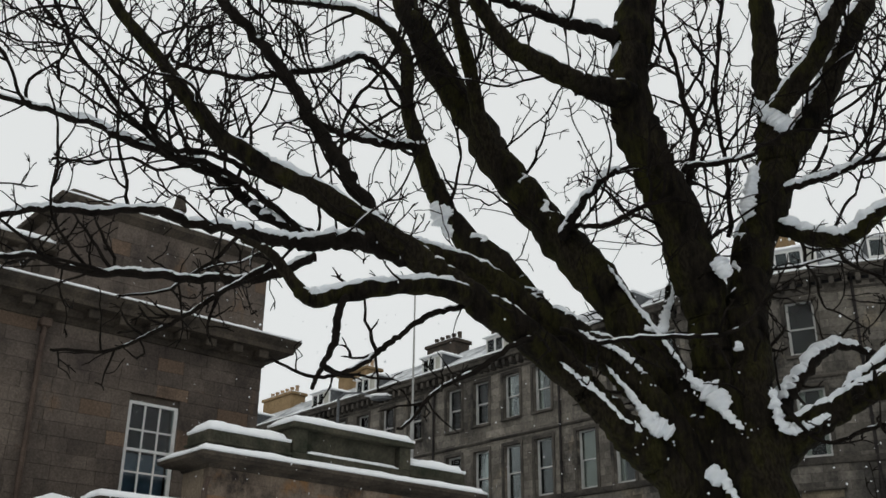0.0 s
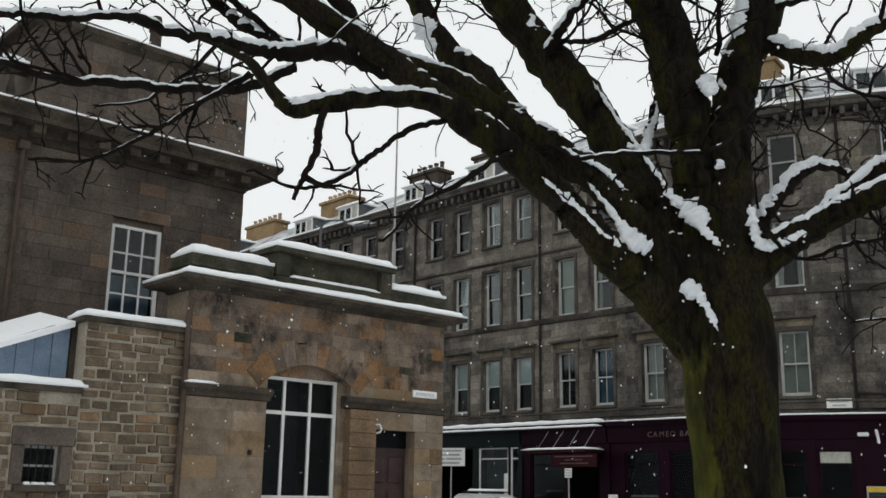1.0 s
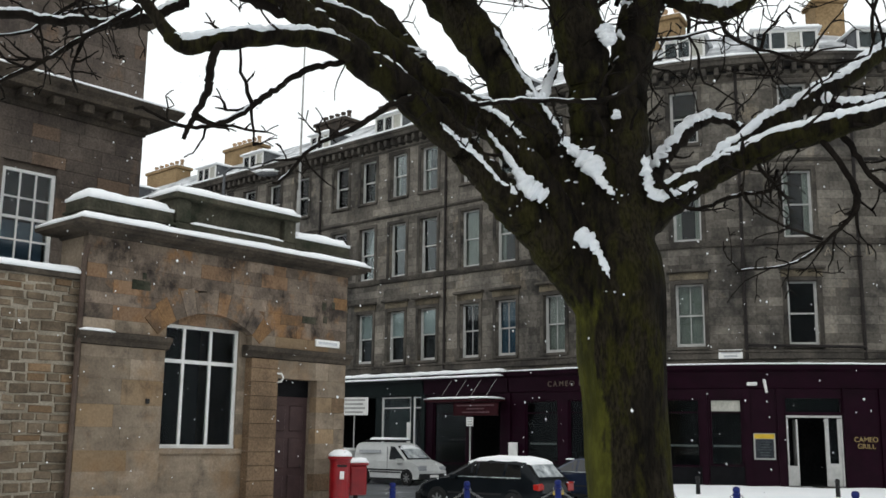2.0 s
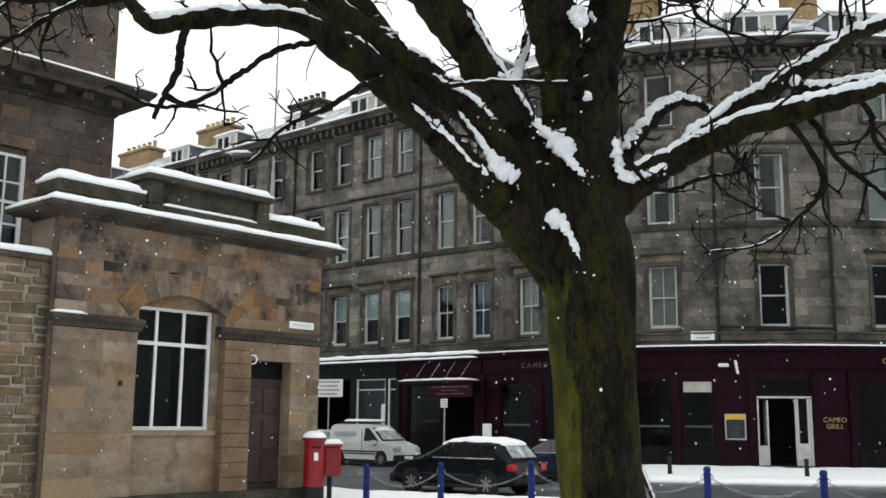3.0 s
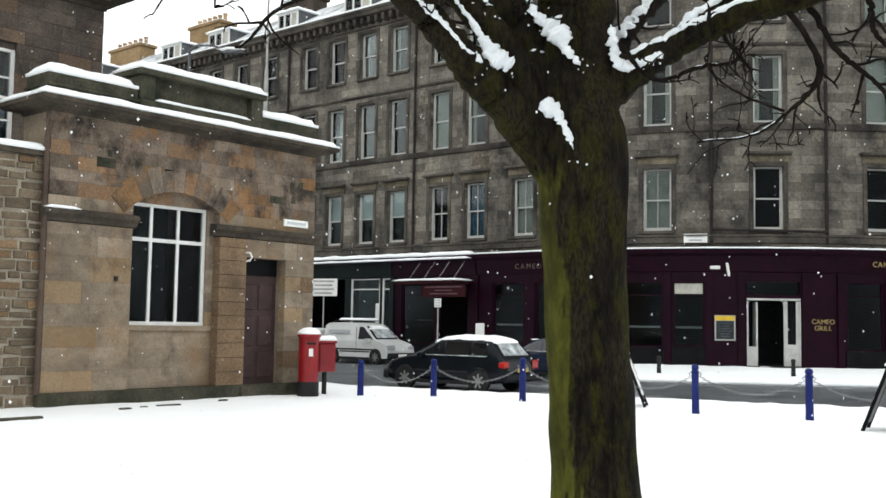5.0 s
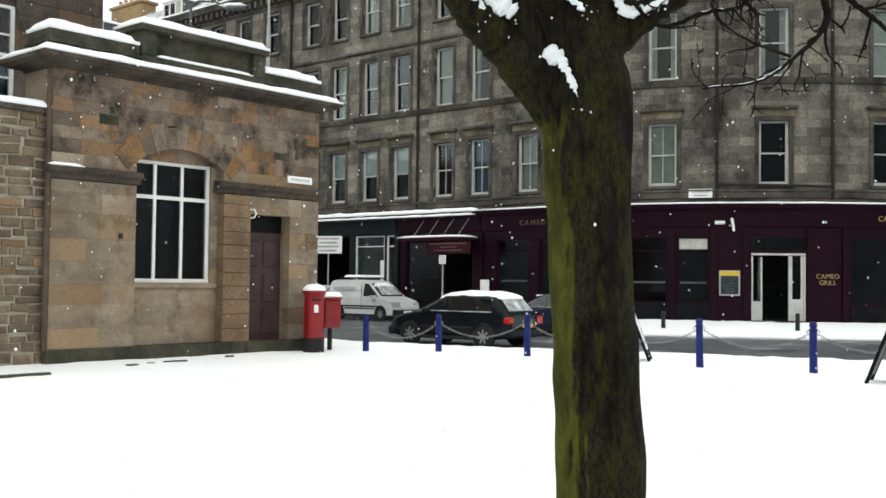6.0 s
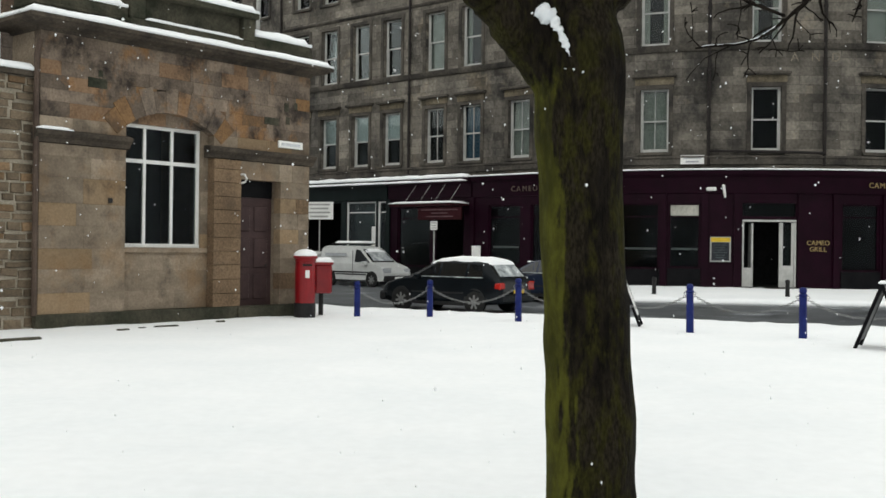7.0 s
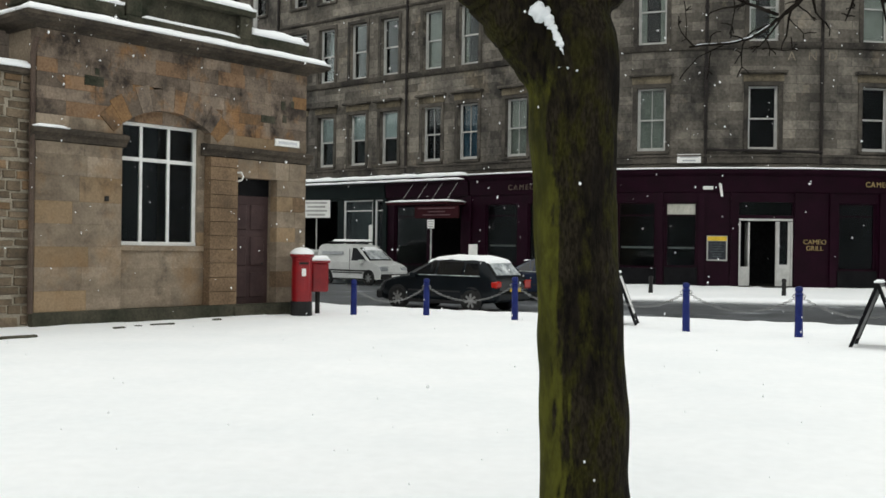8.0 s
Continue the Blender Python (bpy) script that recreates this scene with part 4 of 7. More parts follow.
# sash windows: one set of meshes for each height, shared by all
def sash_set(h):
    w, mid = 2 * HW, h * 0.5
    fr = boxed(-HW, -HW + 0.07, 0.2, 0.32, 0, h)
    box(fr, HW - 0.07, HW, 0.2, 0.32, 0, h)
    box(fr, -HW + 0.07, HW - 0.07, 0.2, 0.32, h - 0.07, h)
    box(fr, -HW + 0.07, HW - 0.07, 0.17, 0.32, 0, 0.09)
    up = boxed(-HW + 0.07, HW - 0.07, 0.22, 0.27, mid - 0.03, mid + 0.03)
    box(up, -HW + 0.07, -HW + 0.11, 0.22, 0.27, mid + 0.03, h - 0.07)
    box(up, HW - 0.11, HW - 0.07, 0.22, 0.27, mid + 0.03, h - 0.07)
    lo = boxed(-HW + 0.07, HW - 0.07, 0.27, 0.31, 0.09, 0.15)
    box(lo, -HW + 0.07, -HW + 0.11, 0.27, 0.31, 0.15, mid)
    box(lo, HW - 0.11, HW - 0.07, 0.27, 0.31, 0.15, mid)
    bar = boxed(-0.014, 0.014, 0.225, 0.265, 0.15, h - 0.07)
    return [mesh_of(n, b, SASH) for n, b in (("frame", fr), ("upper_sash", up), ("lower_sash", lo), ("glazing_bar", bar))] + [
        mesh_of("pane", boxed(-HW + 0.1, HW - 0.1, 0.243, 0.249, mid + 0.02, h - 0.07), PANE), mesh_of("pane", boxed(-HW + 0.1, HW - 0.1, 0.287, 0.293, 0.12, mid), PANE),
        mesh_of("blind", boxed(-HW + 0.06, HW - 0.06, 0.256, 0.262, h * 0.5, h - 0.06), BLIND), mesh_of("net_curtain", boxed(-HW + 0.06, HW - 0.06, 0.38, 0.4, 0.05, h), CURTAIN),
        mesh_of("curtain", box(boxed(-HW + 0.05, -HW + 0.3, 0.38, 0.44, 0.0, h), HW - 0.3, HW - 0.05, 0.38, 0.44, 0.0, h), CURTAIN), mesh_of("curtain", boxed(-HW + 0.06, HW - 0.06, 0.38, 0.4, 0.05, h), BLUECURT)]


rnd = random.Random(4)
HALF_BLIND, NET, BLUE, BARS = {(-12.6, 0), (-10.33, 0), (-8.2, 0), (-12.6, 1)}, {(5.57, 0), (-0.6, 0), (-5.47, 1), (14.4, 1), (14.4, 2)}, {(-3.3, 0)}, {(5.57, 0), (-0.6, 0), (-5.47, 0), (-3.3, 0)}
DRAPES = {(-3.3, 1), (-10.33, 2), (-8.2, 2), (9.92, 1), (5.57, 1), (-12.6, 2)}
for li, lv in enumerate((L1, L2, L3)):
    h = lv[1] - lv[0]
    sets = sash_set(h)
    sill_m = mesh_of("sill", box(bmesh.new(), -HW - 0.14, HW + 0.14, -0.12, 0.2, -0.13, -0.002, 0.01), TENEMENT_TRIM)
    arch = bmesh.new()
    box(arch, -HW - 0.17, -HW - 0.003, -0.05, 0.03, 0, h + 0.16, 0.008)
    box(arch, HW + 0.003, HW + 0.17, -0.05, 0.03, 0, h + 0.16, 0.008)
    box(arch, -HW - 0.003, HW + 0.003, -0.05, 0.03, h + 0.003, h + 0.16, 0.008)
    arch_m = mesh_of("architrave", arch, TENEMENT_TRIM)
    hood = bmesh.new()
    frieze_m = mesh_of("frieze_block", box(bmesh.new(), -HW - 0.2, HW + 0.2, -0.06, 0.02, h + 0.17, h + 0.46, 0.01), FRIEZE)
    box(hood, -HW - 0.32, HW + 0.32, -0.26, 0.02, h + 0.46, h + 0.58, 0.03)
    hood_m = mesh_of("hood", hood, TENEMENT_TRIM)
    for u in COLS:
        m = at_front(u, 0, lv[0])
        w = part("window", sets[0], WHITE, ten, m=m)
        for me in (sets[1], sets[2], sets[4], sets[5]):
            pc = part(me.name.split(".")[0], me, WHITE, w)
            pc.visible_shadow = me not in sets[4:6]
        k = (u, li)
        if k in BARS:
            part("glazing_bar", sets[3], WHITE, w)
        if k in HALF_BLIND:
            part("blind", sets[6], BLIND, w)
        elif k in NET:
            part("net_curtain", sets[7], CURTAIN, w)
        elif k in BLUE:
            part("curtain", sets[9], BLUECURT, w)
        elif k in DRAPES:
            part("curtain", sets[8], CURTAIN, w)
        part("sill", sill_m, TENEMENT_TRIM, ten, m=m)
        part("architrave", arch_m, TENEMENT_TRIM, ten, m=m)
        if li == 0:
            part("hood", hood_m, TENEMENT_TRIM, ten, m=m)
            part("frieze_block", frieze_m, FRIEZE, ten, m=m)
for u in (-30.9, -16.3, -7.0, 7.72, 12.15, 16.7):
    p = [fac(u, 0.1, 5.1), fac(u, 0.1, 16.9), fac(u, 0.35, 17.15)]
    d = part("drainpipe", tube(bmesh.new(), p, [0.065] * 3, 8), PIPE, ten, "dark cast-iron downpipe")
    for z in (6.5, 8.9, 11.3, 13.7, 16.0):
        q = fac(u, 0.1, z)
        part("pipe_collar", tube(bmesh.new(), [q, q + Vector((0, 0, 0.12))], [0.085] * 2, 8), PIPE, d)

part("drainpipe", tube(bmesh.new(), [fac(7.75 + 0.4 * k, 0.2, 5.66 - 0.008 * k) for k in range(12)], [0.06] * 12, 8), PIPE, ten, "dark horizontal iron pipe above the shop fascia")

# ---- shopfronts ----
# Grey-green for a painted sky reflection in one shop window, and for chalk.
GREYGREEN = surf("grey_green_window_screen", (0.05, 0.065, 0.068), (0.09, 0.11, 0.115), 0.8, 1.2, 12.0, 0.0)
SHOPS = [(-46, -15.0, BLACKSHOP), (-14.9, -8.3, TEALSHOP), (-8.25, -3.1, MAROON), (-3.05, 24, MAROON)]
OPEN = [(-44, -40, 0.9, 3.8), (-39, -34, 0.9, 3.8), (-32, -27, 0.9, 3.8), (-25, -19, 0.9, 3.8), (-14.3, -11.6, 0.3, 3.9), (-11.2, -9.15, 0.9, 3.92), (-9.03, -8.35, 0.9, 3.92), (-7.7, -5.6, 0.8, 3.6), (-5.4, -3.6, 0.2, 3.6),
        (-2.2, -0.4, 0.95, 3.6), (0.1, 2.0, 0.95, 3.6), (2.5, 3.8, 0.2, 3.2), (4.25, 5.85, 0.95, 3.58), (6.18, 7.46, 1.0, 3.58), (9.05, 11.1, 0.15, 2.95), (9.05, 11.1, 3.08, 3.6), (12.87, 14.48, 0.95, 3.6), (15.5, 17.5, 0.95, 3.6)]
for (u0, u1, mat) in SHOPS:
    mine = [o for o in OPEN if u0 < o[0] and o[1] < u1]
    bm = bmesh.new()
    grid_wall(bm, steps(u0, u1, 0.5) + [e for o in mine for e in o[:2]], [-0.1, 0.15, 0.2, 0.3, 0.8, 0.9, 0.95, 1.0, 2.95, 3.08, 3.2, 3.58, 3.6, 3.8, 3.9, 3.92, 4.95], lambda u, z: not any(a < u < b and c < z < d for a, b, c, d in mine), lambda u, o, z: fac(u, o + 0.04, z), 0.22)
    front = part("shopfront", bm, mat, ten)
    tagged(front, "maroon painted pub shopfront" if mat is MAROON else "dark painted shopfront")
    part("fascia", arc_moulding(bmesh.new(), u0 + 0.02, u1 - 0.02, [(0.042, 3.97), (0.1, 4.0), (0.16, 4.62), (0.3, 4.72), (0.34, 4.88), (0.042, 4.9)]), mat, front)
    for a, b, c, d in mine:
        if c > 3:
            part("fanlight_pane", arc_box(bmesh.new(), a, b, -0.06, -0.05, c, d), PANE, front)
            continue
        if c > 0.35:
            part("shop_window", arc_box(bmesh.new(), a, b, -0.07, -0.06, c, d), PANE, front)
            fm = mat if u0 > -9 else WHITE
            bm = bmesh.new()
            for x in (a, (a + b) / 2 - 0.03, b - 0.09):
                if b - a > 2.5 or x != (a + b) / 2 - 0.03:
                    arc_box(bm, x, x + 0.09, -0.09, -0.02, c, d)
            arc_box(bm, a, b, -0.09, -0.02, c, c + 0.06)
            arc_box(bm, a, b, -0.09, -0.02, d - 0.06, d)
            if u0 > -16:
                arc_box(bm, a, b, -0.085, -0.03, d - 0.55, d - 0.5)
            part("window_frame", bm, fm, front)
            part("stall_riser", arc_box(bmesh.new(), a, b, 0.042, 0.09, 0.25, c - 0.02), BLACKSHOP, front)
part("fascia_snow", arc_snow(bmesh.new(), -46, -3.1, 0.05, 0.36, 4.9, 0.17, 41), SNOW, ten, smooth=True)
part("fascia_snow", arc_snow(bmesh.new(), -3.1, 24, 0.2, 0.36, 4.9, 0.06, 42), SNOW, ten, smooth=True)
part("fascia_snow", arc_snow(bmesh.new(), -15.0, -3.2, 0.3, 0.55, 4.72, 0.09, 43), SNOW, ten, smooth=True)
for u in (-14.95, -8.28, -3.08, 2.2, 4.05, 6.0, 7.62, 8.85, 11.28, 12.66, 14.7):
    part("pilaster", arc_box(bmesh.new(), u - 0.12, u + 0.12, 0.042, 0.13, 0.1, 3.98), MAROON if u > -8 else TEALSHOP, ten)
# the pub door: white frame with a side light, the leaf standing open
dm = at_front(10.07)
pd = part("pub_door", boxed(-1.02, 1.04, -0.03, 0.1, 2.87, 2.95), SASH, ten, "white double door frame standing open on a dark hall", m=dm)
for x0, x1 in ((-1.02, -0.96), (0.4, 0.46), (0.97, 1.04)):
    part("jamb", boxed(x0, x1, -0.03, 0.1, 0.3, 2.84), SASH, pd)
part("side_panel", boxed(0.46, 0.96, 0.0, 0.05, 0.3, 1.15), SASH, pd)
part("side_panel", boxed(-0.96, -0.64, 0.0, 0.05, 0.3, 1.05), SASH, pd)
part("side_stile", boxed(0.46, 0.54, 0.0, 0.05, 1.15, 2.84), SASH, pd)
part("side_stile", boxed(0.86, 0.96, 0.0, 0.05, 1.15, 2.84), SASH, pd)
part("side_light", boxed(0.54, 0.86, 0.02, 0.026, 1.15, 2.84), PANE, pd)
leaf = part("open_leaf", boxed(-0.66, -0.6, 0.0, 0.75, 0.3, 2.8), SASH, pd)
# The hall's shade is painted into its floor colour.
part("hall_floor", boxed(-1.1, 1.1, 0.1, 4, 0.1, 0.28), ROOM_SHADE, pd)
part("entrance_step", box(bmesh.new(), -1.1, 1.1, -0.4, 0.1, 0.0, 0.27, 0.02), TENEMENT_TRIM, ten, m=dm)
# writing on the fronts
letters("gilt_lettering", "CAMEO GRILL", 0.29, GOLD, ten, at_front(14.95, 0.17, 4.33), 0.03, "gilt raised shop letters", 1.12)
letters("gilt_lettering", "CAMEO BAR", 0.32, GILT_DULL, ten, at_front(0.35, 0.17, 4.28), 0.03, "dulled gilt shop letters", 1.3)
letters("gilt_lettering", "CAMEO", 0.26, GOLD, ten, at_front(11.97, 0.06, 2.05), 0.02, "gilt painted shop letters")
letters("gilt_lettering", "GRILL", 0.26, GOLD, ten, at_front(11.97, 0.06, 1.8), 0.02, "gilt painted shop letters")
for ch, u in (("A", 11.0), ("N", 11.8), ("D", 12.6)):
    letters("faded_lettering", ch, 0.5, FADED, ten, at_front(u, 0.004, 9.35), 0.006, "faded painted wall letter")
menu = part("menu_board", box(bmesh.new(), -0.4, 0.4, -0.1, -0.045, 0, 1.0, 0.01), GREYWOOD, ten, "framed chalk menu board with yellow heading", m=at_front(8.22, 0.0, 1.26))
part("chalkboard", boxed(-0.34, 0.34, -0.108, -0.1, 0.06, 0.78), CHALK, menu)
part("heading", boxed(-0.37, 0.37, -0.11, -0.1, 0.8, 0.97), YELLOW, menu)
for k in range(6):
    w = 0.5 - 0.07 * ((k * 5) % 3)
    part("chalk_line", boxed(-w / 2, w / 2, -0.112, -0.108, 0.66 - 0.1 * k, 0.685 - 0.1 * k), GREYGREEN, menu)
plate = part("street_name_plate", box(bmesh.new(), -0.46, 0.46, -0.05, 0.0, 0, 0.36, 0.01), PAPER, ten, "white street name plate with dark lettering", m=at_front(7.1, 0.1, 5.14))
for z, w in ((0.24, 0.7), (0.1, 0.5)):
    part("plate_lettering", boxed(-w / 2, w / 2, -0.054, -0.05, z - 0.03, z + 0.03), LAMPLENS, plate)
part("bulkhead_light", box(bmesh.new(), -0.2, 0.2, -0.2, -0.05, 0, 0.14, 0.03), PAPER, ten, m=at_front(7.85, 0.0, 4.08))
part("camera_bracket", tube(bmesh.new(), [fac(8.3, 0.1, 4.3), fac(8.3, 0.4, 4.25), fac(8.36, 0.45, 3.8)], [0.05, 0.06, 0.05], 8), PAPER, ten)
# the awning over the door of the second shop
aw = part("awning", arc_moulding(bmesh.new(), -7.05, -3.3, [(0.05, 3.6), (0.05, 3.72), (1.35, 3.68), (1.35, 3.58)]), REDCLOTH, ten, "dark red shop canopy under thin snow")
part("awning_snow", arc_snow(bmesh.new(), -7.1, -3.25, 0.1, 1.38, 3.7, 0.1, 51), SNOW, aw, smooth=True)
for k in range(4):
    u = -6.3 + 0.9 * k
    part("awning_rib", tube(bmesh.new(), [fac(u, 0.3, 4.6), fac(u, 1.1, 3.75)], [0.011] * 2, 5), GREYWOOD, aw)
sb = part("hanging_sign", arc_box(bmesh.new(), -5.3, -2.75, 1.2, 1.28, 2.95, 3.5), REDCLOTH, ten, "dark red hanging shop sign with pale lettering")
for k, (a, b) in enumerate(((-5.1, -2.95), (-4.5, -3.5), (-4.8, -3.2))):
    part("sign_bar", arc_box(bmesh.new(), a, b, 1.281, 1.29, 3.37 - 0.15 * k, 3.42 - 0.15 * k), REDPALE, sb)
part("fanlight_blind", arc_box(bmesh.new(), 6.24, 7.4, -0.05, -0.045, 3.1, 3.52), CURTAIN, ten, "pale panel in the head of a pub window")
part("window_poster", arc_box(bmesh.new(), -9.5, -9.2, -0.05, -0.045, 1.5, 2.7), PAPER, ten)
for a, b in ((4.4, 5.7), (6.3, 7.35), (-2.0, -0.6)):
    part("half_net_rail", arc_box(bmesh.new(), a, b, -0.1, -0.09, 1.72, 1.8), GREYWOOD, ten)
# Added panel: its colour paints the sky mirrored in this pane.
part("window_screen", arc_box(bmesh.new(), -11.1, -9.2, -0.5, -0.48, 0.9, 3.9), GREYGREEN, ten)


# ---- the bare tree: limbs as lines of (x, y, z, radius), roughened, with shoots grown on them ----
def bark_material():
    """Dark wet bark with vertical fissures; a sharp-edged algae strip up the damp side of the trunk, thinner streaks elsewhere."""
    m = bpy.data.materials.new("bark_with_algae")
    m.use_nodes = True
    n, l = m.node_tree.nodes, m.node_tree.links
    p = n["Principled BSDF"]
    geo, sep, pos = n.new("ShaderNodeNewGeometry"), n.new("ShaderNodeSeparateXYZ"), n.new("ShaderNodeSeparateXYZ")
    l.new(geo.outputs["Normal"], sep.inputs[0])
    l.new(geo.outputs["Position"], pos.inputs[0])

    def grain(size, detail, rough=0.6):
        mp, nz = n.new("ShaderNodeMapping"), n.new("ShaderNodeTexNoise")
        mp.inputs["Scale"].default_value = size
        l.new(geo.outputs["Position"], mp.inputs[0])
        l.new(mp.outputs[0], nz.inputs["Vector"])
        nz.inputs["Scale"].default_value, nz.inputs["Detail"].default_value, nz.inputs["Roughness"].default_value = 1.0, detail, rough
        return nz.outputs["Fac"]

    def calc(op, u, v, w=None):
        k = n.new("ShaderNodeMath")
        k.operation = op
        for i, q in enumerate((u, v, w)):
            if q is None:
                continue
            if isinstance(q, (int, float)):
                k.inputs[i].default_value = q
            else:
                l.new(q, k.inputs[i])
        return k.outputs[0]

    def step(val, lo, hi):
        k = n.new("ShaderNodeMapRange")
        k.interpolation_type = "SMOOTHSTEP"
        k.inputs[1].default_value, k.inputs[2].default_value = lo, hi
        l.new(val, k.inputs[0])
        return k.outputs[0]

    def blend(fac, u, v):
        k = n.new("ShaderNodeMix")
        k.data_type = "RGBA"
        l.new(fac, k.inputs[0])
        for i, q in ((6, u), (7, v)):
            if isinstance(q, tuple):
                k.inputs[i].default_value = (*q, 1)
            else:
                l.new(q, k.inputs[i])
        return k.outputs[2]

    broad, fiss, fine, edge = grain((3, 3, 1.6), 5), grain((26, 26, 7), 6, 0.7), grain((70, 70, 26), 4), grain((7, 7, 3.2), 8, 0.72)
    dark = blend(step(fiss, 0.35, 0.68), (0.004, 0.0034, 0.0028), (0.017, 0.0135, 0.01))
    brown = blend(step(broad, 0.46, 0.58), dark, blend(step(fine, 0.35, 0.65), (0.009, 0.0073, 0.005), (0.027, 0.022, 0.0145)))
    low = calc("MULTIPLY_ADD", edge, 0.9, calc("MULTIPLY", pos.outputs[2], -1.0))
    low = step(low, -2.25, -1.75)
    thin = calc("MULTIPLY", step(calc("MULTIPLY_ADD", fiss, 0.35, edge), 0.63, 0.79), calc("MULTIPLY_ADD", low, 0.3, 0.6))
    green = blend(step(fine, 0.3, 0.7), (0.016, 0.0155, 0.004), (0.036, 0.034, 0.008))
    colour = blend(thin, brown, green)
    side = calc("MULTIPLY_ADD", sep.outputs[0], -1.0, calc("MULTIPLY_ADD", edge, 0.55, -0.275))
    strip = calc("MULTIPLY", step(side, 0.5, 0.66), calc("MULTIPLY_ADD", low, 0.85, 0.1))
    bright = blend(step(edge, 0.35, 0.65), (0.036, 0.036, 0.008), (0.082, 0.083, 0.014))
    colour = blend(strip, colour, bright)
    l.new(colour, p.inputs["Base Color"])
    p.inputs["Roughness"].default_value, p.inputs["Specular IOR Level"].default_value = 0.9, 0.06
    bp = n.new("ShaderNodeBump")
    bp.inputs["Strength"].default_value, bp.inputs["Distance"].default_value = 0.8, 0.02
    l.new(calc("MULTIPLY_ADD", fine, 0.35, fiss), bp.inputs["Height"])
    l.new(bp.outputs[0], p.inputs["Normal"])
    return m


BARK = bark_material()
TWIG = surf("dark_twig_bark", (0.006, 0.005, 0.0042), (0.018, 0.0145, 0.0115), 0.95, 9.0, 60.0, 0.3, spec=0.06)
LIMB_A = [(0.57, 5.48, 2.49, 0.092), (0.41, 5.44, 2.76, 0.129), (0.21, 5.36, 2.96, 0.113), (0.04, 5.28, 3.13, 0.094), (-0.11, 5.22, 3.28, 0.087), (-0.20, 5.18, 3.38, 0.088), (-0.40, 5.10, 3.55, 0.093), (-0.63, 5.00, 3.73, 0.082), (-0.87, 4.95, 3.90, 0.076), (-1.14, 4.90, 4.10, 0.075), (-1.58, 4.80, 4.37, 0.065), (-2.02, 4.70, 4.64, 0.053), (-2.38, 4.70, 5.02, 0.045), (-2.90, 4.70, 5.71, 0.035), (-3.17, 4.70, 6.10, 0.024)]
LIMB_V = [(0.45, 5.45, 2.76, 0.129), (0.35, 5.40, 3.03, 0.101), (0.22, 5.38, 3.27, 0.093), (0.07, 5.36, 3.43, 0.090), (-0.07, 5.35, 3.56, 0.090), (-0.26, 5.33, 3.70, 0.094), (-0.50, 5.30, 3.85, 0.084), (-0.71, 5.20, 4.00, 0.065), (-0.96, 5.10, 4.11, 0.055), (-1.20, 5.00, 4.16, 0.045)]
LIMB_A2 = [(-0.38, 5.33, 3.79, 0.085), (-0.49, 5.36, 3.92, 0.085), (-0.70, 5.40, 4.20, 0.086), (-0.94, 5.50, 4.51, 0.072), (-1.13, 5.60, 4.99, 0.060), (-1.26, 5.70, 5.48, 0.048), (-1.31, 5.80, 5.95, 0.043), (-1.70, 5.90, 6.40, 0.030), (-2.39, 6.00, 6.64, 0.020)]
LIMB_B = [(0.51, 5.50, 2.80, 0.170), (0.45, 5.52, 3.09, 0.119), (0.36, 5.55, 3.36, 0.108), (0.24, 5.58, 3.57, 0.106), (0.12, 5.62, 3.80, 0.111), (-0.01, 5.66, 4.03, 0.120), (-0.30, 5.80, 4.49, 0.125), (-0.60, 5.90, 4.98, 0.117), (-0.90, 6.00, 5.54, 0.109), (-1.21, 6.10, 6.17, 0.100), (-1.45, 6.20, 6.80, 0.088)]
LIMB_C = [(0.58, 5.50, 2.80, 0.186), (0.58, 5.50, 3.15, 0.141), (0.56, 5.52, 3.48, 0.124), (0.55, 5.52, 3.68, 0.122), (0.52, 5.52, 3.92, 0.126), (0.47, 5.50, 4.20, 0.145), (0.33, 5.50, 4.72, 0.137), (0.20, 5.50, 5.24, 0.131), (0.23, 5.50, 5.66, 0.125), (0.30, 5.50, 6.04, 0.125)]
LIMB_C2 = [(0.18, 5.40, 5.22, 0.095), (-0.06, 5.30, 5.26, 0.072), (-0.33, 5.20, 5.36, 0.065), (-0.54, 5.10, 5.48, 0.058), (-0.72, 5.00, 5.75, 0.048)]
LIMB_C3 = [(0.13, 5.40, 5.64, 0.046), (-0.15, 5.40, 5.80, 0.037), (-0.43, 5.40, 5.93, 0.031), (-0.69, 5.40, 6.05, 0.028)]
LIMB_D = [(0.69, 5.50, 2.80, 0.192), (0.73, 5.50, 3.15, 0.141), (0.74, 5.52, 3.48, 0.127), (0.77, 5.60, 3.84, 0.130), (0.86, 5.70, 4.25, 0.118), (1.05, 5.80, 4.74, 0.132), (1.11, 5.80, 5.14, 0.109), (1.09, 5.80, 5.56, 0.082), (1.13, 5.80, 6.18, 0.076)]
LIMB_D2 = [(1.12, 5.80, 4.90, 0.099), (1.34, 5.90, 5.26, 0.084), (1.60, 6.00, 5.73, 0.078), (1.88, 6.10, 6.28, 0.069)]
LIMB_D3 = [(1.11, 5.70, 5.21, 0.071), (1.29, 5.60, 5.42, 0.067), (1.51, 5.50, 5.79, 0.056), (1.63, 5.50, 6.04, 0.047)]
LIMB_E = [(0.84, 5.50, 3.05, 0.125), (1.00, 5.40, 3.15, 0.086), (1.21, 5.30, 3.26, 0.069), (1.44, 5.20, 3.34, 0.065), (1.71, 5.10, 3.42, 0.058), (1.97, 5.00, 3.48, 0.048), (2.22, 4.90, 3.53, 0.039)]
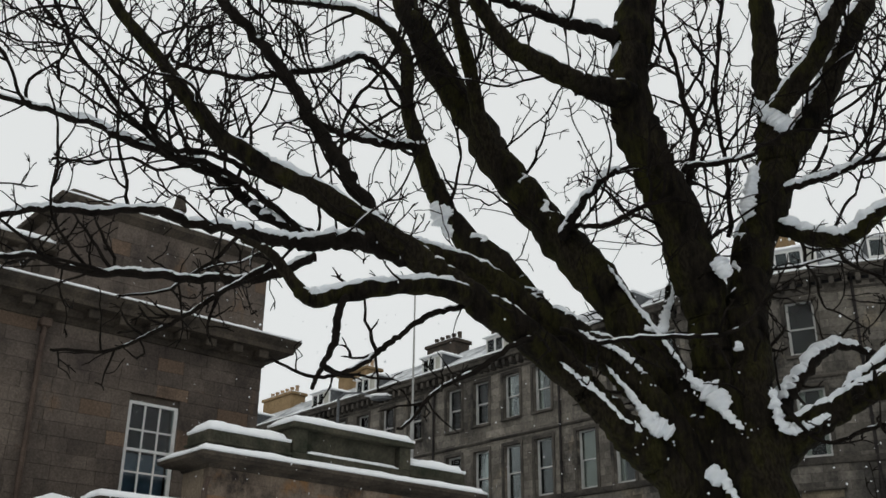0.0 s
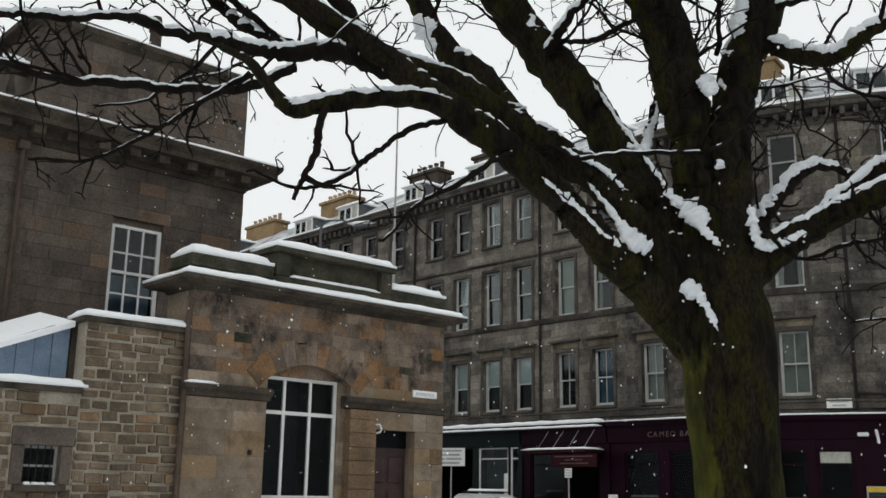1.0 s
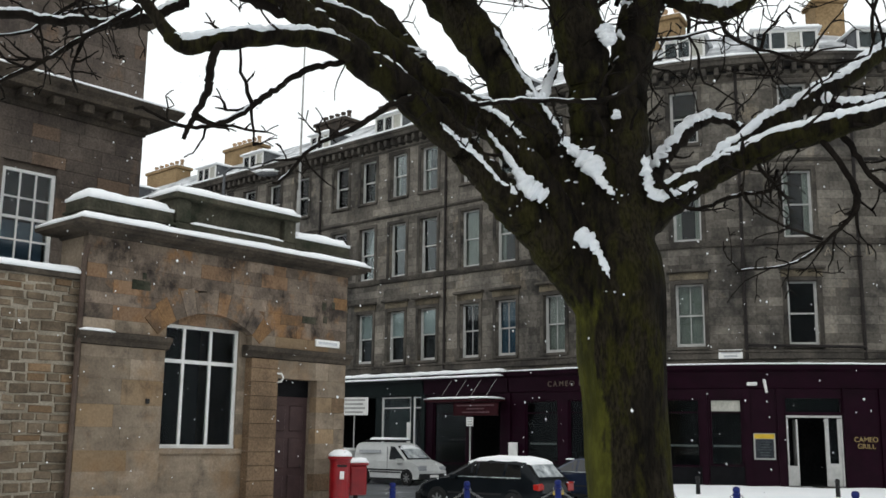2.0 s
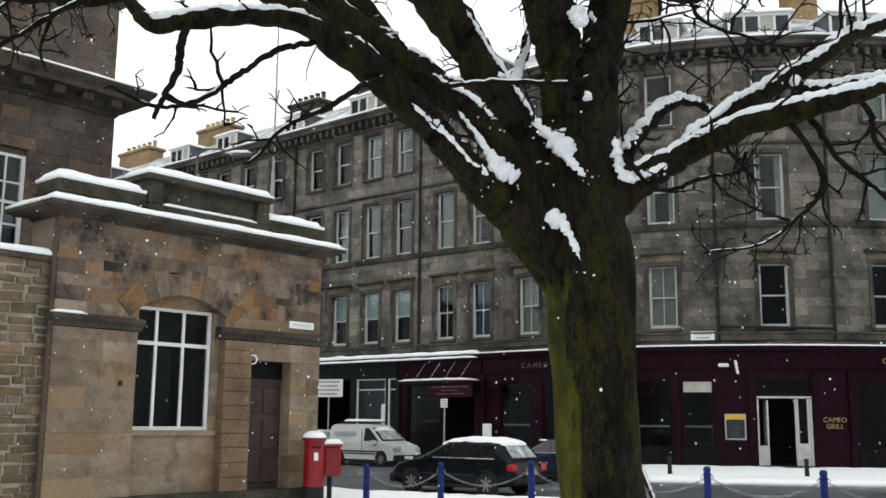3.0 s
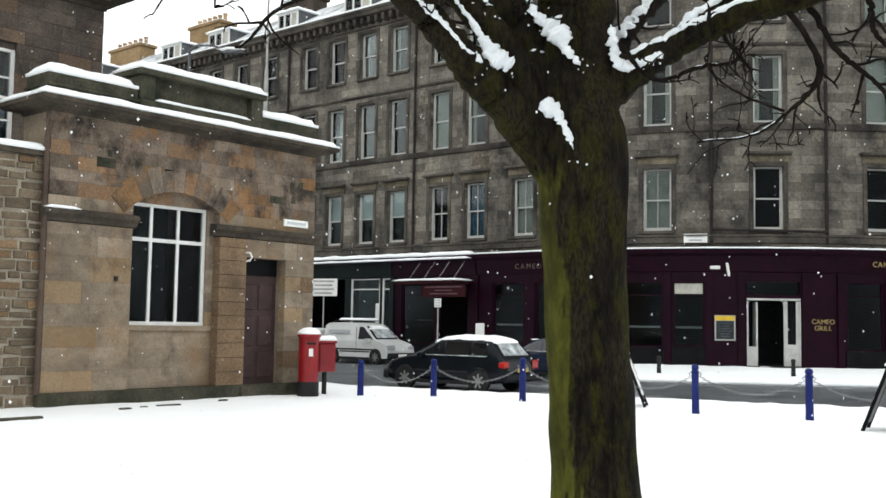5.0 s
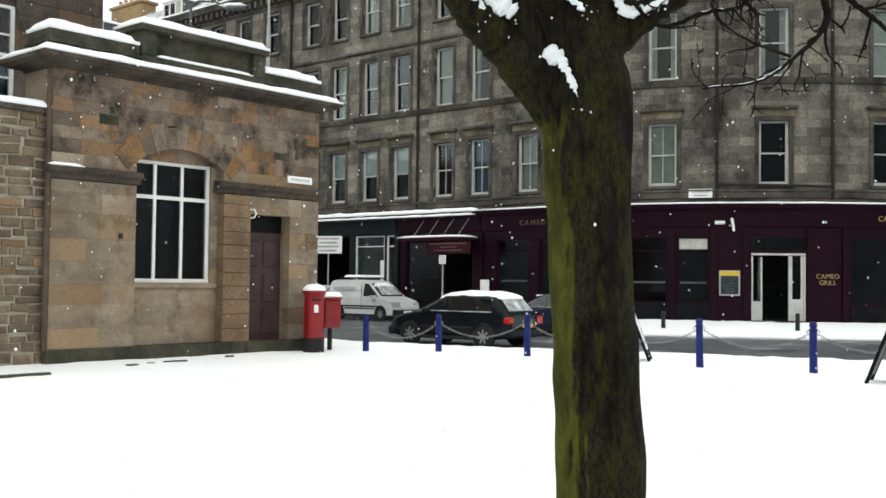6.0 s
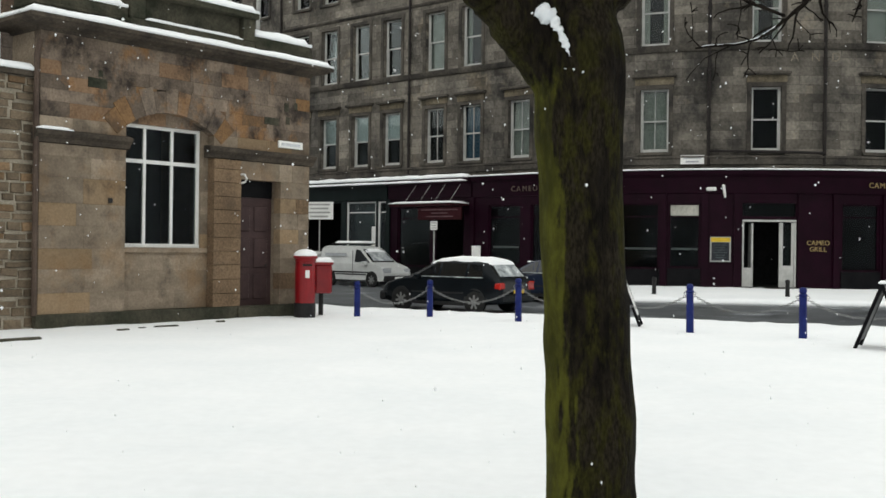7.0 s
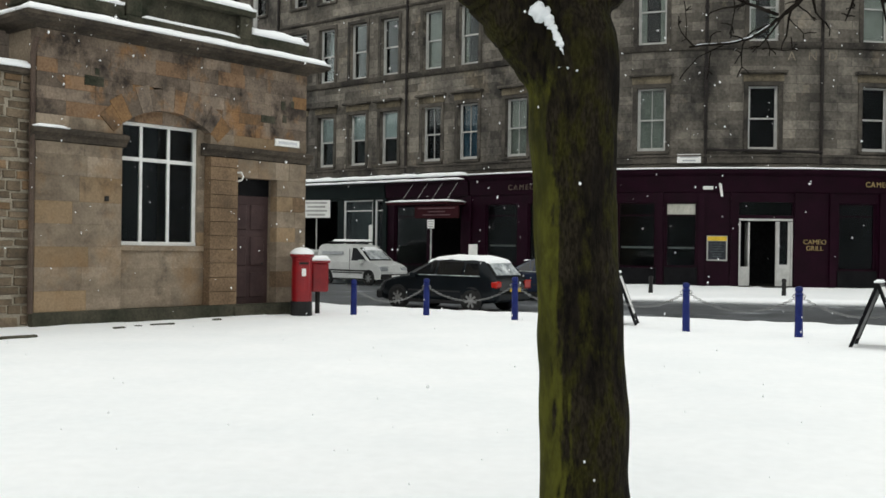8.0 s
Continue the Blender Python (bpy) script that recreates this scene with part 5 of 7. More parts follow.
LIMB_E2 = [(1.19, 5.35, 3.29, 0.052), (1.51, 5.40, 3.53, 0.055), (1.81, 5.50, 3.73, 0.053), (2.03, 5.60, 3.89, 0.048), (2.30, 5.70, 4.08, 0.045), (2.65, 5.80, 4.25, 0.039)]
LIMB_E3 = [(0.88, 5.60, 3.20, 0.048), (0.98, 5.70, 3.42, 0.045), (1.17, 5.80, 3.64, 0.043), (1.34, 5.90, 3.73, 0.030), (1.54, 6.00, 3.71, 0.020)]
LIMB_E4 = [(1.83, 5.50, 3.72, 0.031), (1.95, 5.50, 3.69, 0.028), (2.17, 5.50, 3.71, 0.025), (2.49, 5.50, 3.74, 0.022)]
LIMB_E5 = [(1.67, 5.10, 3.38, 0.016), (1.81, 5.10, 3.16, 0.014), (1.81, 5.10, 3.00, 0.012), (1.66, 5.10, 2.84, 0.009), (1.46, 5.10, 2.72, 0.007), (1.22, 5.10, 2.67, 0.006)]
LIMB_E6 = [(1.79, 5.10, 3.39, 0.016), (1.91, 5.10, 3.20, 0.015), (2.03, 5.10, 3.06, 0.013), (2.24, 5.10, 2.89, 0.010)]
LIMB_E7 = [(1.66, 5.10, 2.84, 0.009), (1.38, 5.10, 2.97, 0.007), (1.28, 5.10, 3.13, 0.006)]
LIMB_E8 = [(1.97, 5.00, 3.50, 0.016), (2.08, 5.00, 3.36, 0.015), (2.10, 5.00, 3.22, 0.013), (2.17, 5.00, 3.10, 0.010)]
LIMB_E9 = [(0.85, 5.30, 3.24, 0.012), (1.01, 5.30, 3.04, 0.011), (1.28, 5.30, 3.11, 0.011), (1.47, 5.30, 3.13, 0.009), (1.52, 5.30, 3.25, 0.008)]
LIMB_G = [(-0.69, 5.00, 3.79, 0.062), (-0.92, 4.70, 3.76, 0.048), (-1.20, 4.50, 3.68, 0.046), (-1.42, 4.40, 3.60, 0.042), (-1.54, 4.40, 3.69, 0.032), (-1.67, 4.40, 3.85, 0.025), (-1.83, 4.40, 3.95, 0.017)]
LIMB_H = [(-1.21, 4.90, 4.12, 0.047), (-1.43, 4.80, 4.06, 0.044), (-1.72, 4.70, 4.06, 0.040), (-2.11, 4.70, 4.19, 0.032), (-2.53, 4.60, 4.24, 0.026), (-2.99, 4.60, 4.27, 0.022), (-3.46, 4.60, 4.25, 0.018)]
LIMB_I = [(-1.53, 4.70, 3.95, 0.024), (-1.77, 4.70, 3.88, 0.025), (-2.08, 4.70, 3.86, 0.025), (-2.53, 4.70, 3.89, 0.027), (-2.93, 4.70, 3.98, 0.021), (-3.45, 4.70, 4.06, 0.017)]
LIMB_J = [(-1.74, 4.60, 3.89, 0.014), (-1.97, 4.60, 3.75, 0.013), (-2.17, 4.60, 3.61, 0.012), (-2.40, 4.60, 3.50, 0.010), (-2.64, 4.60, 3.44, 0.009), (-2.89, 4.60, 3.46, 0.007)]
LIMB_K = [(-1.27, 4.40, 3.61, 0.020), (-1.33, 4.40, 3.42, 0.017), (-1.39, 4.40, 3.26, 0.014), (-1.42, 4.40, 3.15, 0.010)]
LIMB_K2 = [(-0.77, 4.90, 3.72, 0.018), (-0.96, 4.80, 3.62, 0.016), (-1.12, 4.70, 3.48, 0.016), (-1.26, 4.60, 3.33, 0.013), (-1.44, 4.50, 3.23, 0.010), (-1.69, 4.50, 3.33, 0.008)]
LIMB_K3 = [(-0.25, 5.20, 3.61, 0.019), (-0.45, 5.00, 3.55, 0.017), (-0.62, 4.90, 3.41, 0.015), (-0.87, 4.80, 3.24, 0.012), (-1.09, 4.80, 3.05, 0.008)]
LIMB_M = [(-1.08, 4.90, 3.99, 0.036), (-1.46, 4.90, 4.11, 0.033), (-1.83, 5.00, 4.30, 0.034), (-2.15, 5.10, 4.55, 0.035), (-2.51, 5.20, 4.81, 0.032), (-3.00, 5.30, 5.10, 0.030), (-3.57, 5.40, 5.39, 0.028), (-4.22, 5.50, 5.68, 0.023)]
LIMB_N = [(-1.14, 4.90, 4.10, 0.050), (-1.37, 5.00, 4.43, 0.045), (-1.58, 5.10, 4.79, 0.043), (-1.83, 5.20, 5.22, 0.041), (-2.18, 5.30, 5.74, 0.039), (-2.56, 5.40, 6.26, 0.034)]
LIMB_O = [(-1.59, 4.90, 4.12, 0.022), (-1.94, 5.00, 4.47, 0.021), (-2.31, 5.00, 4.68, 0.021), (-2.78, 5.10, 5.00, 0.020), (-3.09, 5.10, 5.35, 0.017), (-3.45, 5.20, 5.79, 0.015), (-3.70, 5.20, 6.23, 0.012)]
LIMB_O2 = [(-1.85, 5.00, 4.53, 0.018), (-2.20, 5.00, 4.71, 0.018), (-2.62, 5.00, 4.91, 0.016), (-2.88, 5.00, 5.27, 0.013), (-3.37, 5.00, 5.73, 0.010), (-3.73, 5.00, 5.95, 0.007)]
LIMB_P = [(-0.64, 5.90, 5.03, 0.057), (-0.78, 5.80, 5.35, 0.053), (-0.83, 5.70, 5.66, 0.048), (-0.89, 5.60, 5.92, 0.044), (-0.93, 5.50, 6.17, 0.041)]
LIMB_P2 = [(-1.20, 5.60, 5.37, 0.025), (-1.52, 5.60, 5.79, 0.022), (-1.88, 5.60, 5.73, 0.024), (-2.23, 5.60, 5.70, 0.021), (-2.60, 5.60, 5.75, 0.017), (-2.95, 5.60, 5.94, 0.013)]
LIMB_P3 = [(-1.12, 5.60, 5.07, 0.029), (-1.36, 5.50, 5.05, 0.027), (-1.63, 5.50, 5.15, 0.023), (-1.88, 5.50, 5.32, 0.019)]
LIMB_Q = [(0.76, 5.90, 4.46, 0.015), (0.78, 5.90, 5.01, 0.015), (0.81, 5.90, 5.61, 0.013), (0.90, 5.90, 6.28, 0.013)]
LIMB_Q2 = [(0.49, 5.60, 4.49, 0.022), (0.58, 5.60, 5.03, 0.022), (0.51, 5.60, 5.40, 0.017), (0.40, 5.60, 5.93, 0.013)]
LIMB_Q3 = [(0.48, 5.50, 4.73, 0.019), (0.75, 5.50, 4.79, 0.017), (0.92, 5.50, 4.83, 0.014)]
LIMB_R = [(1.04, 5.70, 4.43, 0.058), (1.20, 5.60, 4.32, 0.054), (1.36, 5.50, 4.25, 0.050), (1.49, 5.40, 4.34, 0.043), (1.70, 5.40, 4.44, 0.037)]
LIMB_R2 = [(1.08, 5.70, 4.66, 0.029), (1.27, 5.70, 4.74, 0.026), (1.51, 5.70, 4.82, 0.023), (1.81, 5.70, 4.85, 0.019)]
LIMB_S = [(-0.29, 5.70, 4.49, 0.021), (-0.04, 5.50, 4.40, 0.016), (0.20, 5.40, 4.44, 0.014), (0.46, 5.30, 4.43, 0.012)]
LIMB_S2 = [(-0.24, 5.60, 4.38, 0.035), (-0.10, 5.50, 4.56, 0.028), (0.05, 5.50, 4.74, 0.022), (0.19, 5.50, 4.80, 0.016)]
LIMB_S3 = [(-0.27, 5.20, 3.67, 0.012), (0.01, 4.90, 3.50, 0.014), (0.36, 4.90, 3.49, 0.013), (0.61, 4.90, 3.55, 0.010), (0.86, 5.00, 3.76, 0.007)]
LIMB_U = [(0.29, 5.90, 3.81, 0.037), (0.37, 5.90, 4.01, 0.033), (0.40, 5.90, 4.17, 0.027), (0.46, 6.00, 4.48, 0.015)]
TRUNK = [(0.79, 5.5, -0.1, 0.31), (0.79, 5.5, 0.08, 0.262), (0.785, 5.5, 0.3, 0.243), (0.76, 5.5, 1.01, 0.231), (0.72, 5.5, 1.62, 0.225), (0.705, 5.5, 2.08, 0.228), (0.69, 5.5, 2.42, 0.238), (0.685, 5.5, 2.75, 0.24), (0.64, 5.5, 3.0, 0.15)]
BRANCH_LINES = [LIMB_A, LIMB_V, LIMB_A2, LIMB_B, LIMB_C, LIMB_C2, LIMB_C3, LIMB_D, LIMB_D2, LIMB_D3, LIMB_E, LIMB_E2, LIMB_E3, LIMB_E4, LIMB_E5, LIMB_E6, LIMB_E7, LIMB_E8, LIMB_E9, LIMB_G, LIMB_H, LIMB_I, LIMB_J, LIMB_K, LIMB_K2, LIMB_K3, LIMB_M, LIMB_N, LIMB_O, LIMB_O2, LIMB_P, LIMB_P2, LIMB_P3, LIMB_Q, LIMB_Q2, LIMB_Q3, LIMB_R, LIMB_R2, LIMB_S, LIMB_S2, LIMB_S3, LIMB_U]


def spline(pts, per=5):
    """A smooth line through the points, with the radius carried along."""
    p = [Vector(q) for q in pts]
    p = [p[0] * 2 - p[1]] + p + [p[-1] * 2 - p[-2]]
    out = []
    for i in range(1, len(p) - 2):
        a, b, c, d = p[i - 1], p[i], p[i + 1], p[i + 2]
        for k in range(per):
            t = k / per
            out.append(0.5 * ((2 * b) + (c - a) * t + (2 * a - 5 * b + 4 * c - d) * t * t + (3 * b - a - 3 * c + d) * t ** 3))
    out.append(p[-2])
    return [q.to_3d() for q in out], [max(0.0025, q[3]) for q in out]


tree = thing("bare_tree", None, "bare leafless tree with mossy trunk and snow along its limbs", "tree")


def rough_tube(pts, rad, seg, amp):
    bm = tube(bmesh.new(), pts, rad, seg)
    for v in bm.verts:
        n = noise.noise(v.co * 5.0) * 0.6 + noise.noise(Vector((v.co.x * 14, v.co.y * 14, v.co.z * 4))) * 0.4
        k = min(range(len(pts)), key=lambda i: (pts[i] - v.co).length_squared)
        d = v.co - pts[k]
        if d.length > 1e-6:
            v.co += d.normalized() * n * amp * rad[k]
    return bm


FUSE = 0.5


def eased(t):
    t = min(1.0, max(0.0, t))
    return t * t * (3 - 2 * t)


def fused_trunk(stem, limbs):
    """The trunk and the roots of its great limbs, grown together into one skin, then ridged along the grain."""
    pts, rad = spline(stem, 10)
    bm = tube(bmesh.new(), pts, rad, 28)
    for spec in limbs:
        lp, lr = spline(spec, 8)
        run, keep = 0.0, 0
        while keep < len(lp) - 1 and run < FUSE:
            run += (lp[keep + 1] - lp[keep]).length
            lr[keep] *= 1.03 - 0.3 * eased((run - 0.25) / 0.25)
            keep += 1
        tube(bm, lp[:keep], lr[:keep], 20)
    raw = new("raw_trunk", mesh_of("raw_trunk", bm, BARK))
    re_ = raw.modifiers.new("skin", "REMESH")
    re_.mode, re_.voxel_size = "VOXEL", 0.016
    sm = raw.modifiers.new("ease", "SMOOTH")
    sm.factor, sm.iterations = 0.5, 7
    me = bpy.data.meshes.new_from_object(raw.evaluated_get(bpy.context.evaluated_depsgraph_get()))
    bpy.data.objects.remove(raw)
    skin = [(v.co.copy(), v.normal.copy()) for v in me.vertices]
    for v, (c, out) in zip(me.vertices, skin):
        ridge = noise.noise(Vector((c.x * 11, c.y * 11, c.z * 2.2))) * 0.011 + noise.noise(Vector((c.x * 31, c.y * 31, c.z * 5))) * 0.006
        v.co = c + out * (ridge + 0.012 * noise.noise(c * 3.3) + 0.004)
    me.materials.clear()
    me.materials.append(BARK)
    for f in me.polygons:
        f.use_smooth = True
    return me


GREAT = [LIMB_A, LIMB_V, LIMB_B, LIMB_C, LIMB_D, LIMB_E]
part("trunk", fused_trunk(TRUNK, GREAT), BARK, tree, "green-stained ridged trunk")
snow_runs, shoots = [], []
rt = random.Random(12)
for spec in BRANCH_LINES:
    big_one = spec[0][3] > 0.05
    pts, rad = spline(spec, 8 if big_one else 10)
    for i in range(1, len(pts) - 1):
        w = Vector((noise.noise(pts[i] * 3.1), noise.noise(pts[i] * 3.1 + Vector((9, 0, 0))), noise.noise(pts[i] * 3.1 + Vector((0, 9, 0)))))
        w2 = Vector((rt.uniform(-1, 1), rt.uniform(-1, 1), rt.uniform(-1, 1)))
        pts[i] = pts[i] + w * (0.02 if big_one else 0.045) + w2 * rad[i] * (0.12 if big_one else 0.35)
        rad[i] *= 1 + (0.12 if big_one else 0.22) * noise.noise(pts[i] * 6)
    if spec in GREAT:
        run = 0.0
        for i in range(1, len(pts)):
            rad[i - 1] *= 0.82 + 0.18 * eased(run / FUSE)
            run += (pts[i] - pts[i - 1]).length
    lb = part("limb", rough_tube(pts, rad, 18 if big_one else 8, 0.2), BARK if big_one else TWIG, tree, smooth=True)
    snow_runs.append((pts, rad, lb))
    shoots.append((pts, rad))

# shoots and twigs, grown from the limbs
TW_V, TW_F, SN = [], [], []


def twig_tube(pts, r0, r1, seg):
    base = len(TW_V)
    n = len(pts)
    for i, p in enumerate(pts):
        d = (pts[min(n - 1, i + 1)] - pts[max(0, i - 1)]).normalized()
        a = d.cross(Vector((0.3, 0.2, 0.93))).normalized()
        b = d.cross(a)
        r = r0 + (r1 - r0) * i / (n - 1)
        for k in range(seg):
            w = 2 * math.pi * k / seg
            TW_V.append(p + (a * math.cos(w) + b * math.sin(w)) * r)
    for i in range(n - 1):
        for k in range(seg):
            TW_F.append((base + i * seg + k, base + i * seg + (k + 1) % seg, base + (i + 1) * seg + (k + 1) % seg, base + (i + 1) * seg + k))


def grow(p, d, length, r, level):
    """A kinked shoot that bends upwards and forks."""
    n = max(3, int(length / 0.055))
    line, q, dd = [p.copy()], p.copy(), d.normalized()
    for i in range(n):
        kink = 0.16 if level == 0 else 0.24
        dd = (dd + Vector((rt.gauss(0, kink), rt.gauss(0, kink), rt.gauss(0.04, kink)))).normalized()
        q = q + dd * length / n
        line.append(q.copy())
    twig_tube(line, r, r * 0.55 if level < 2 else r * 0.7, 4 if r > 0.004 else 3)
    if level == 0 and abs(d.z) < 0.75 and r > 0.0055:
        SN.append((line, [r * (1 - 0.4 * i / n) for i in range(n + 1)]))
    if level >= 3:
        return
    for _ in range(rt.randint(1, 3)):
        tip = (dd + Vector((rt.gauss(0, 0.7), rt.gauss(0, 0.7), rt.gauss(0.2, 0.7)))).normalized()
        e = q + tip * rt.uniform(0.025, 0.07)
        twig_tube([q, q.lerp(e, 0.5) + Vector((0, 0, 0.004)), e], max(0.0036, r * 0.55), 0.0034, 3)
    kids = int(length / (0.15, 0.125, 0.13)[level] * rt.uniform(0.5, 1.2))
    for _ in range(kids):
        i = rt.randint(1, n)
        ax = (line[i] - line[i - 1]).normalized()
        side = ax.cross(Vector((rt.gauss(0, 1), rt.gauss(0, 1), rt.gauss(0, 1)))).normalized()
        nd = ax * rt.uniform(0.25, 0.9) + side + Vector((0, 0, 0.25))
        grow(line[i], nd, length * rt.uniform(0.22, 0.5), max(0.0036, r * rt.uniform(0.5, 0.75)), level + 1 if length > 0.16 else 3)


for pts, rad in shoots:
    run = sum((a - b).length for a, b in zip(pts, pts[1:]))
    mean = sum(rad) / len(rad)
    count = int(run * (11 if mean < 0.012 else 4.6 if mean < 0.03 else 3.8) * (1.7 if pts[-1].x > 1.4 else 1))
    for _ in range(count):
        i = rt.randint(1 + len(pts) // 8, len(pts) - 2)
        if rad[i] > 0.16 or pts[i].z < 3.2 and rad[i] > 0.03:
            continue
        ax = (pts[i + 1] - pts[i]).normalized()
        side = ax.cross(Vector((rt.gauss(0, 1), rt.gauss(0, 0.7), rt.gauss(0, 1)))).normalized()
        lo = pts[i].z < 3.9
        nd = ax * rt.uniform(0.3, 1.0) + side + Vector((0, 0, -0.1 if lo else 0.35))
        grow(pts[i] + side * rad[i] * 0.6, nd, rt.uniform(0.08, 0.3) if lo else rt.uniform(0.15, 0.45) if mean < 0.012 else rt.uniform(0.35, 1.25), min(rad[i] * 0.75, rt.uniform(0.007, 0.015)), 1 if lo else 0)
me = bpy.data.meshes.new("twigs")
me.from_pydata(TW_V, [], TW_F)
me.materials.append(TWIG)
tagged(part("twig_growth", me, TWIG, tree), kind="stuff")


def snow_on(pts, rad, bm, amount, seed):
    """Snow lying along the upper side of a limb, in broken runs, thinner where it is steep."""
    run = []
    for i in range(len(pts)):
        d = (pts[min(len(pts) - 1, i + 1)] - pts[max(0, i - 1)]).normalized()
        lean = Vector((-0.35, -0.15, 1))
        up = lean - d * d.dot(lean)
        flat = up.length
        up = up.normalized()
        w = noise.noise(pts[i] * 1.6 + Vector((seed, 0, 0))) * 0.6 + noise.noise(pts[i] * (9 if rad[i] > 0.02 else 16) + Vector((seed, 3, 0))) * (0.25 if rad[i] > 0.02 else 0.5)
        h = rad[i] * amount * ((flat - (0.42 if rad[i] > 0.02 else 0.72)) * 1.3 + (0.5 if rad[i] > 0.02 else 0.9) * w)
        h = min(h, (0.024 if rad[i] < 0.06 or amount == 1.3 else 0.014) * amount)
        if h > rad[i] * 0.12 and h > 0.0022:
            run.append((pts[i] + up * max(rad[i] * 0.62, rad[i] - 0.012), min(h + rad[i] * 0.22, 0.017 + h * 0.7), d, up))
        else:
            if len(run) > 2:
                lay(bm, run)
            run = []
    if len(run) > 2:
        lay(bm, run)


def lay(bm, run):
    rings, n = [], len(run)
    for i, (p, r, d, up) in enumerate(run):
        k = min(1.0, 0.2 + 0.22 * min(i, n - 1 - i))
        side = d.cross(up)
        jit = 1 + 0.35 * noise.noise(p * 23) + 0.3 * noise.noise(p * 57)
        rings.append([bm.verts.new(p + (side * math.cos(a) * 1.15 + up * (math.sin(a) * 0.8)) * r * k * jit) for a in (0, 0.7, 1.4, 1.75, 2.4, 3.14, 4.3, 5.2)])
    for a, b in zip(rings, rings[1:]):
        for k in range(8):
            bm.faces.new((a[k], a[(k + 1) % 8], b[(k + 1) % 8], b[k]))
    bm.faces.new(rings[0][::-1])
    bm.faces.new(rings[-1])


for k, (pts, rad, lb) in enumerate(snow_runs):
    fine_p, fine_r = [], []
    for i in range(len(pts) - 1):
        for j in range(3):
            fine_p.append(pts[i].lerp(pts[i + 1], j / 3))
            fine_r.append(rad[i] + (rad[i + 1] - rad[i]) * j / 3)
    bm = bmesh.new()
    snow_on(fine_p, fine_r, bm, 1.3 if 10 <= k <= 13 else 1.45 if k < 6 or k in (8, 9, 36) else 1.1 if fine_r[0] > 0.025 else 0.55 if k in (14, 15, 16, 17, 18) else 0.8, k * 3.7)
    if len(bm.faces):
        tagged(part("lying_snow", bm, SNOW_SOFT, lb, smooth=True), kind="stuff")
    else:
        bm.free()
bm = bmesh.new()
for k, (pts, rad) in enumerate(SN):
    snow_on(pts, rad, bm, 1.2, k * 1.3)
tagged(part("twig_snow", bm, SNOW_SOFT, tree, smooth=True), kind="stuff")


def clump(bm, c, sx, sy, sz, seed):
    """A settled lump of snow in a fork."""
    vs = bmesh.ops.create_icosphere(bm, subdivisions=2, radius=1)["verts"]
    for v in vs:
        n = 1 + 0.32 * noise.noise(v.co * 1.7 + Vector((seed, 0, 0))) + 0.14 * noise.noise(v.co * 5 + Vector((seed, 2, 0))) + 0.06 * noise.noise(v.co * 12)
        v.co = Vector((v.co.x * sx * n, v.co.y * sy * n, v.co.z * sz * n)) + Vector(c)


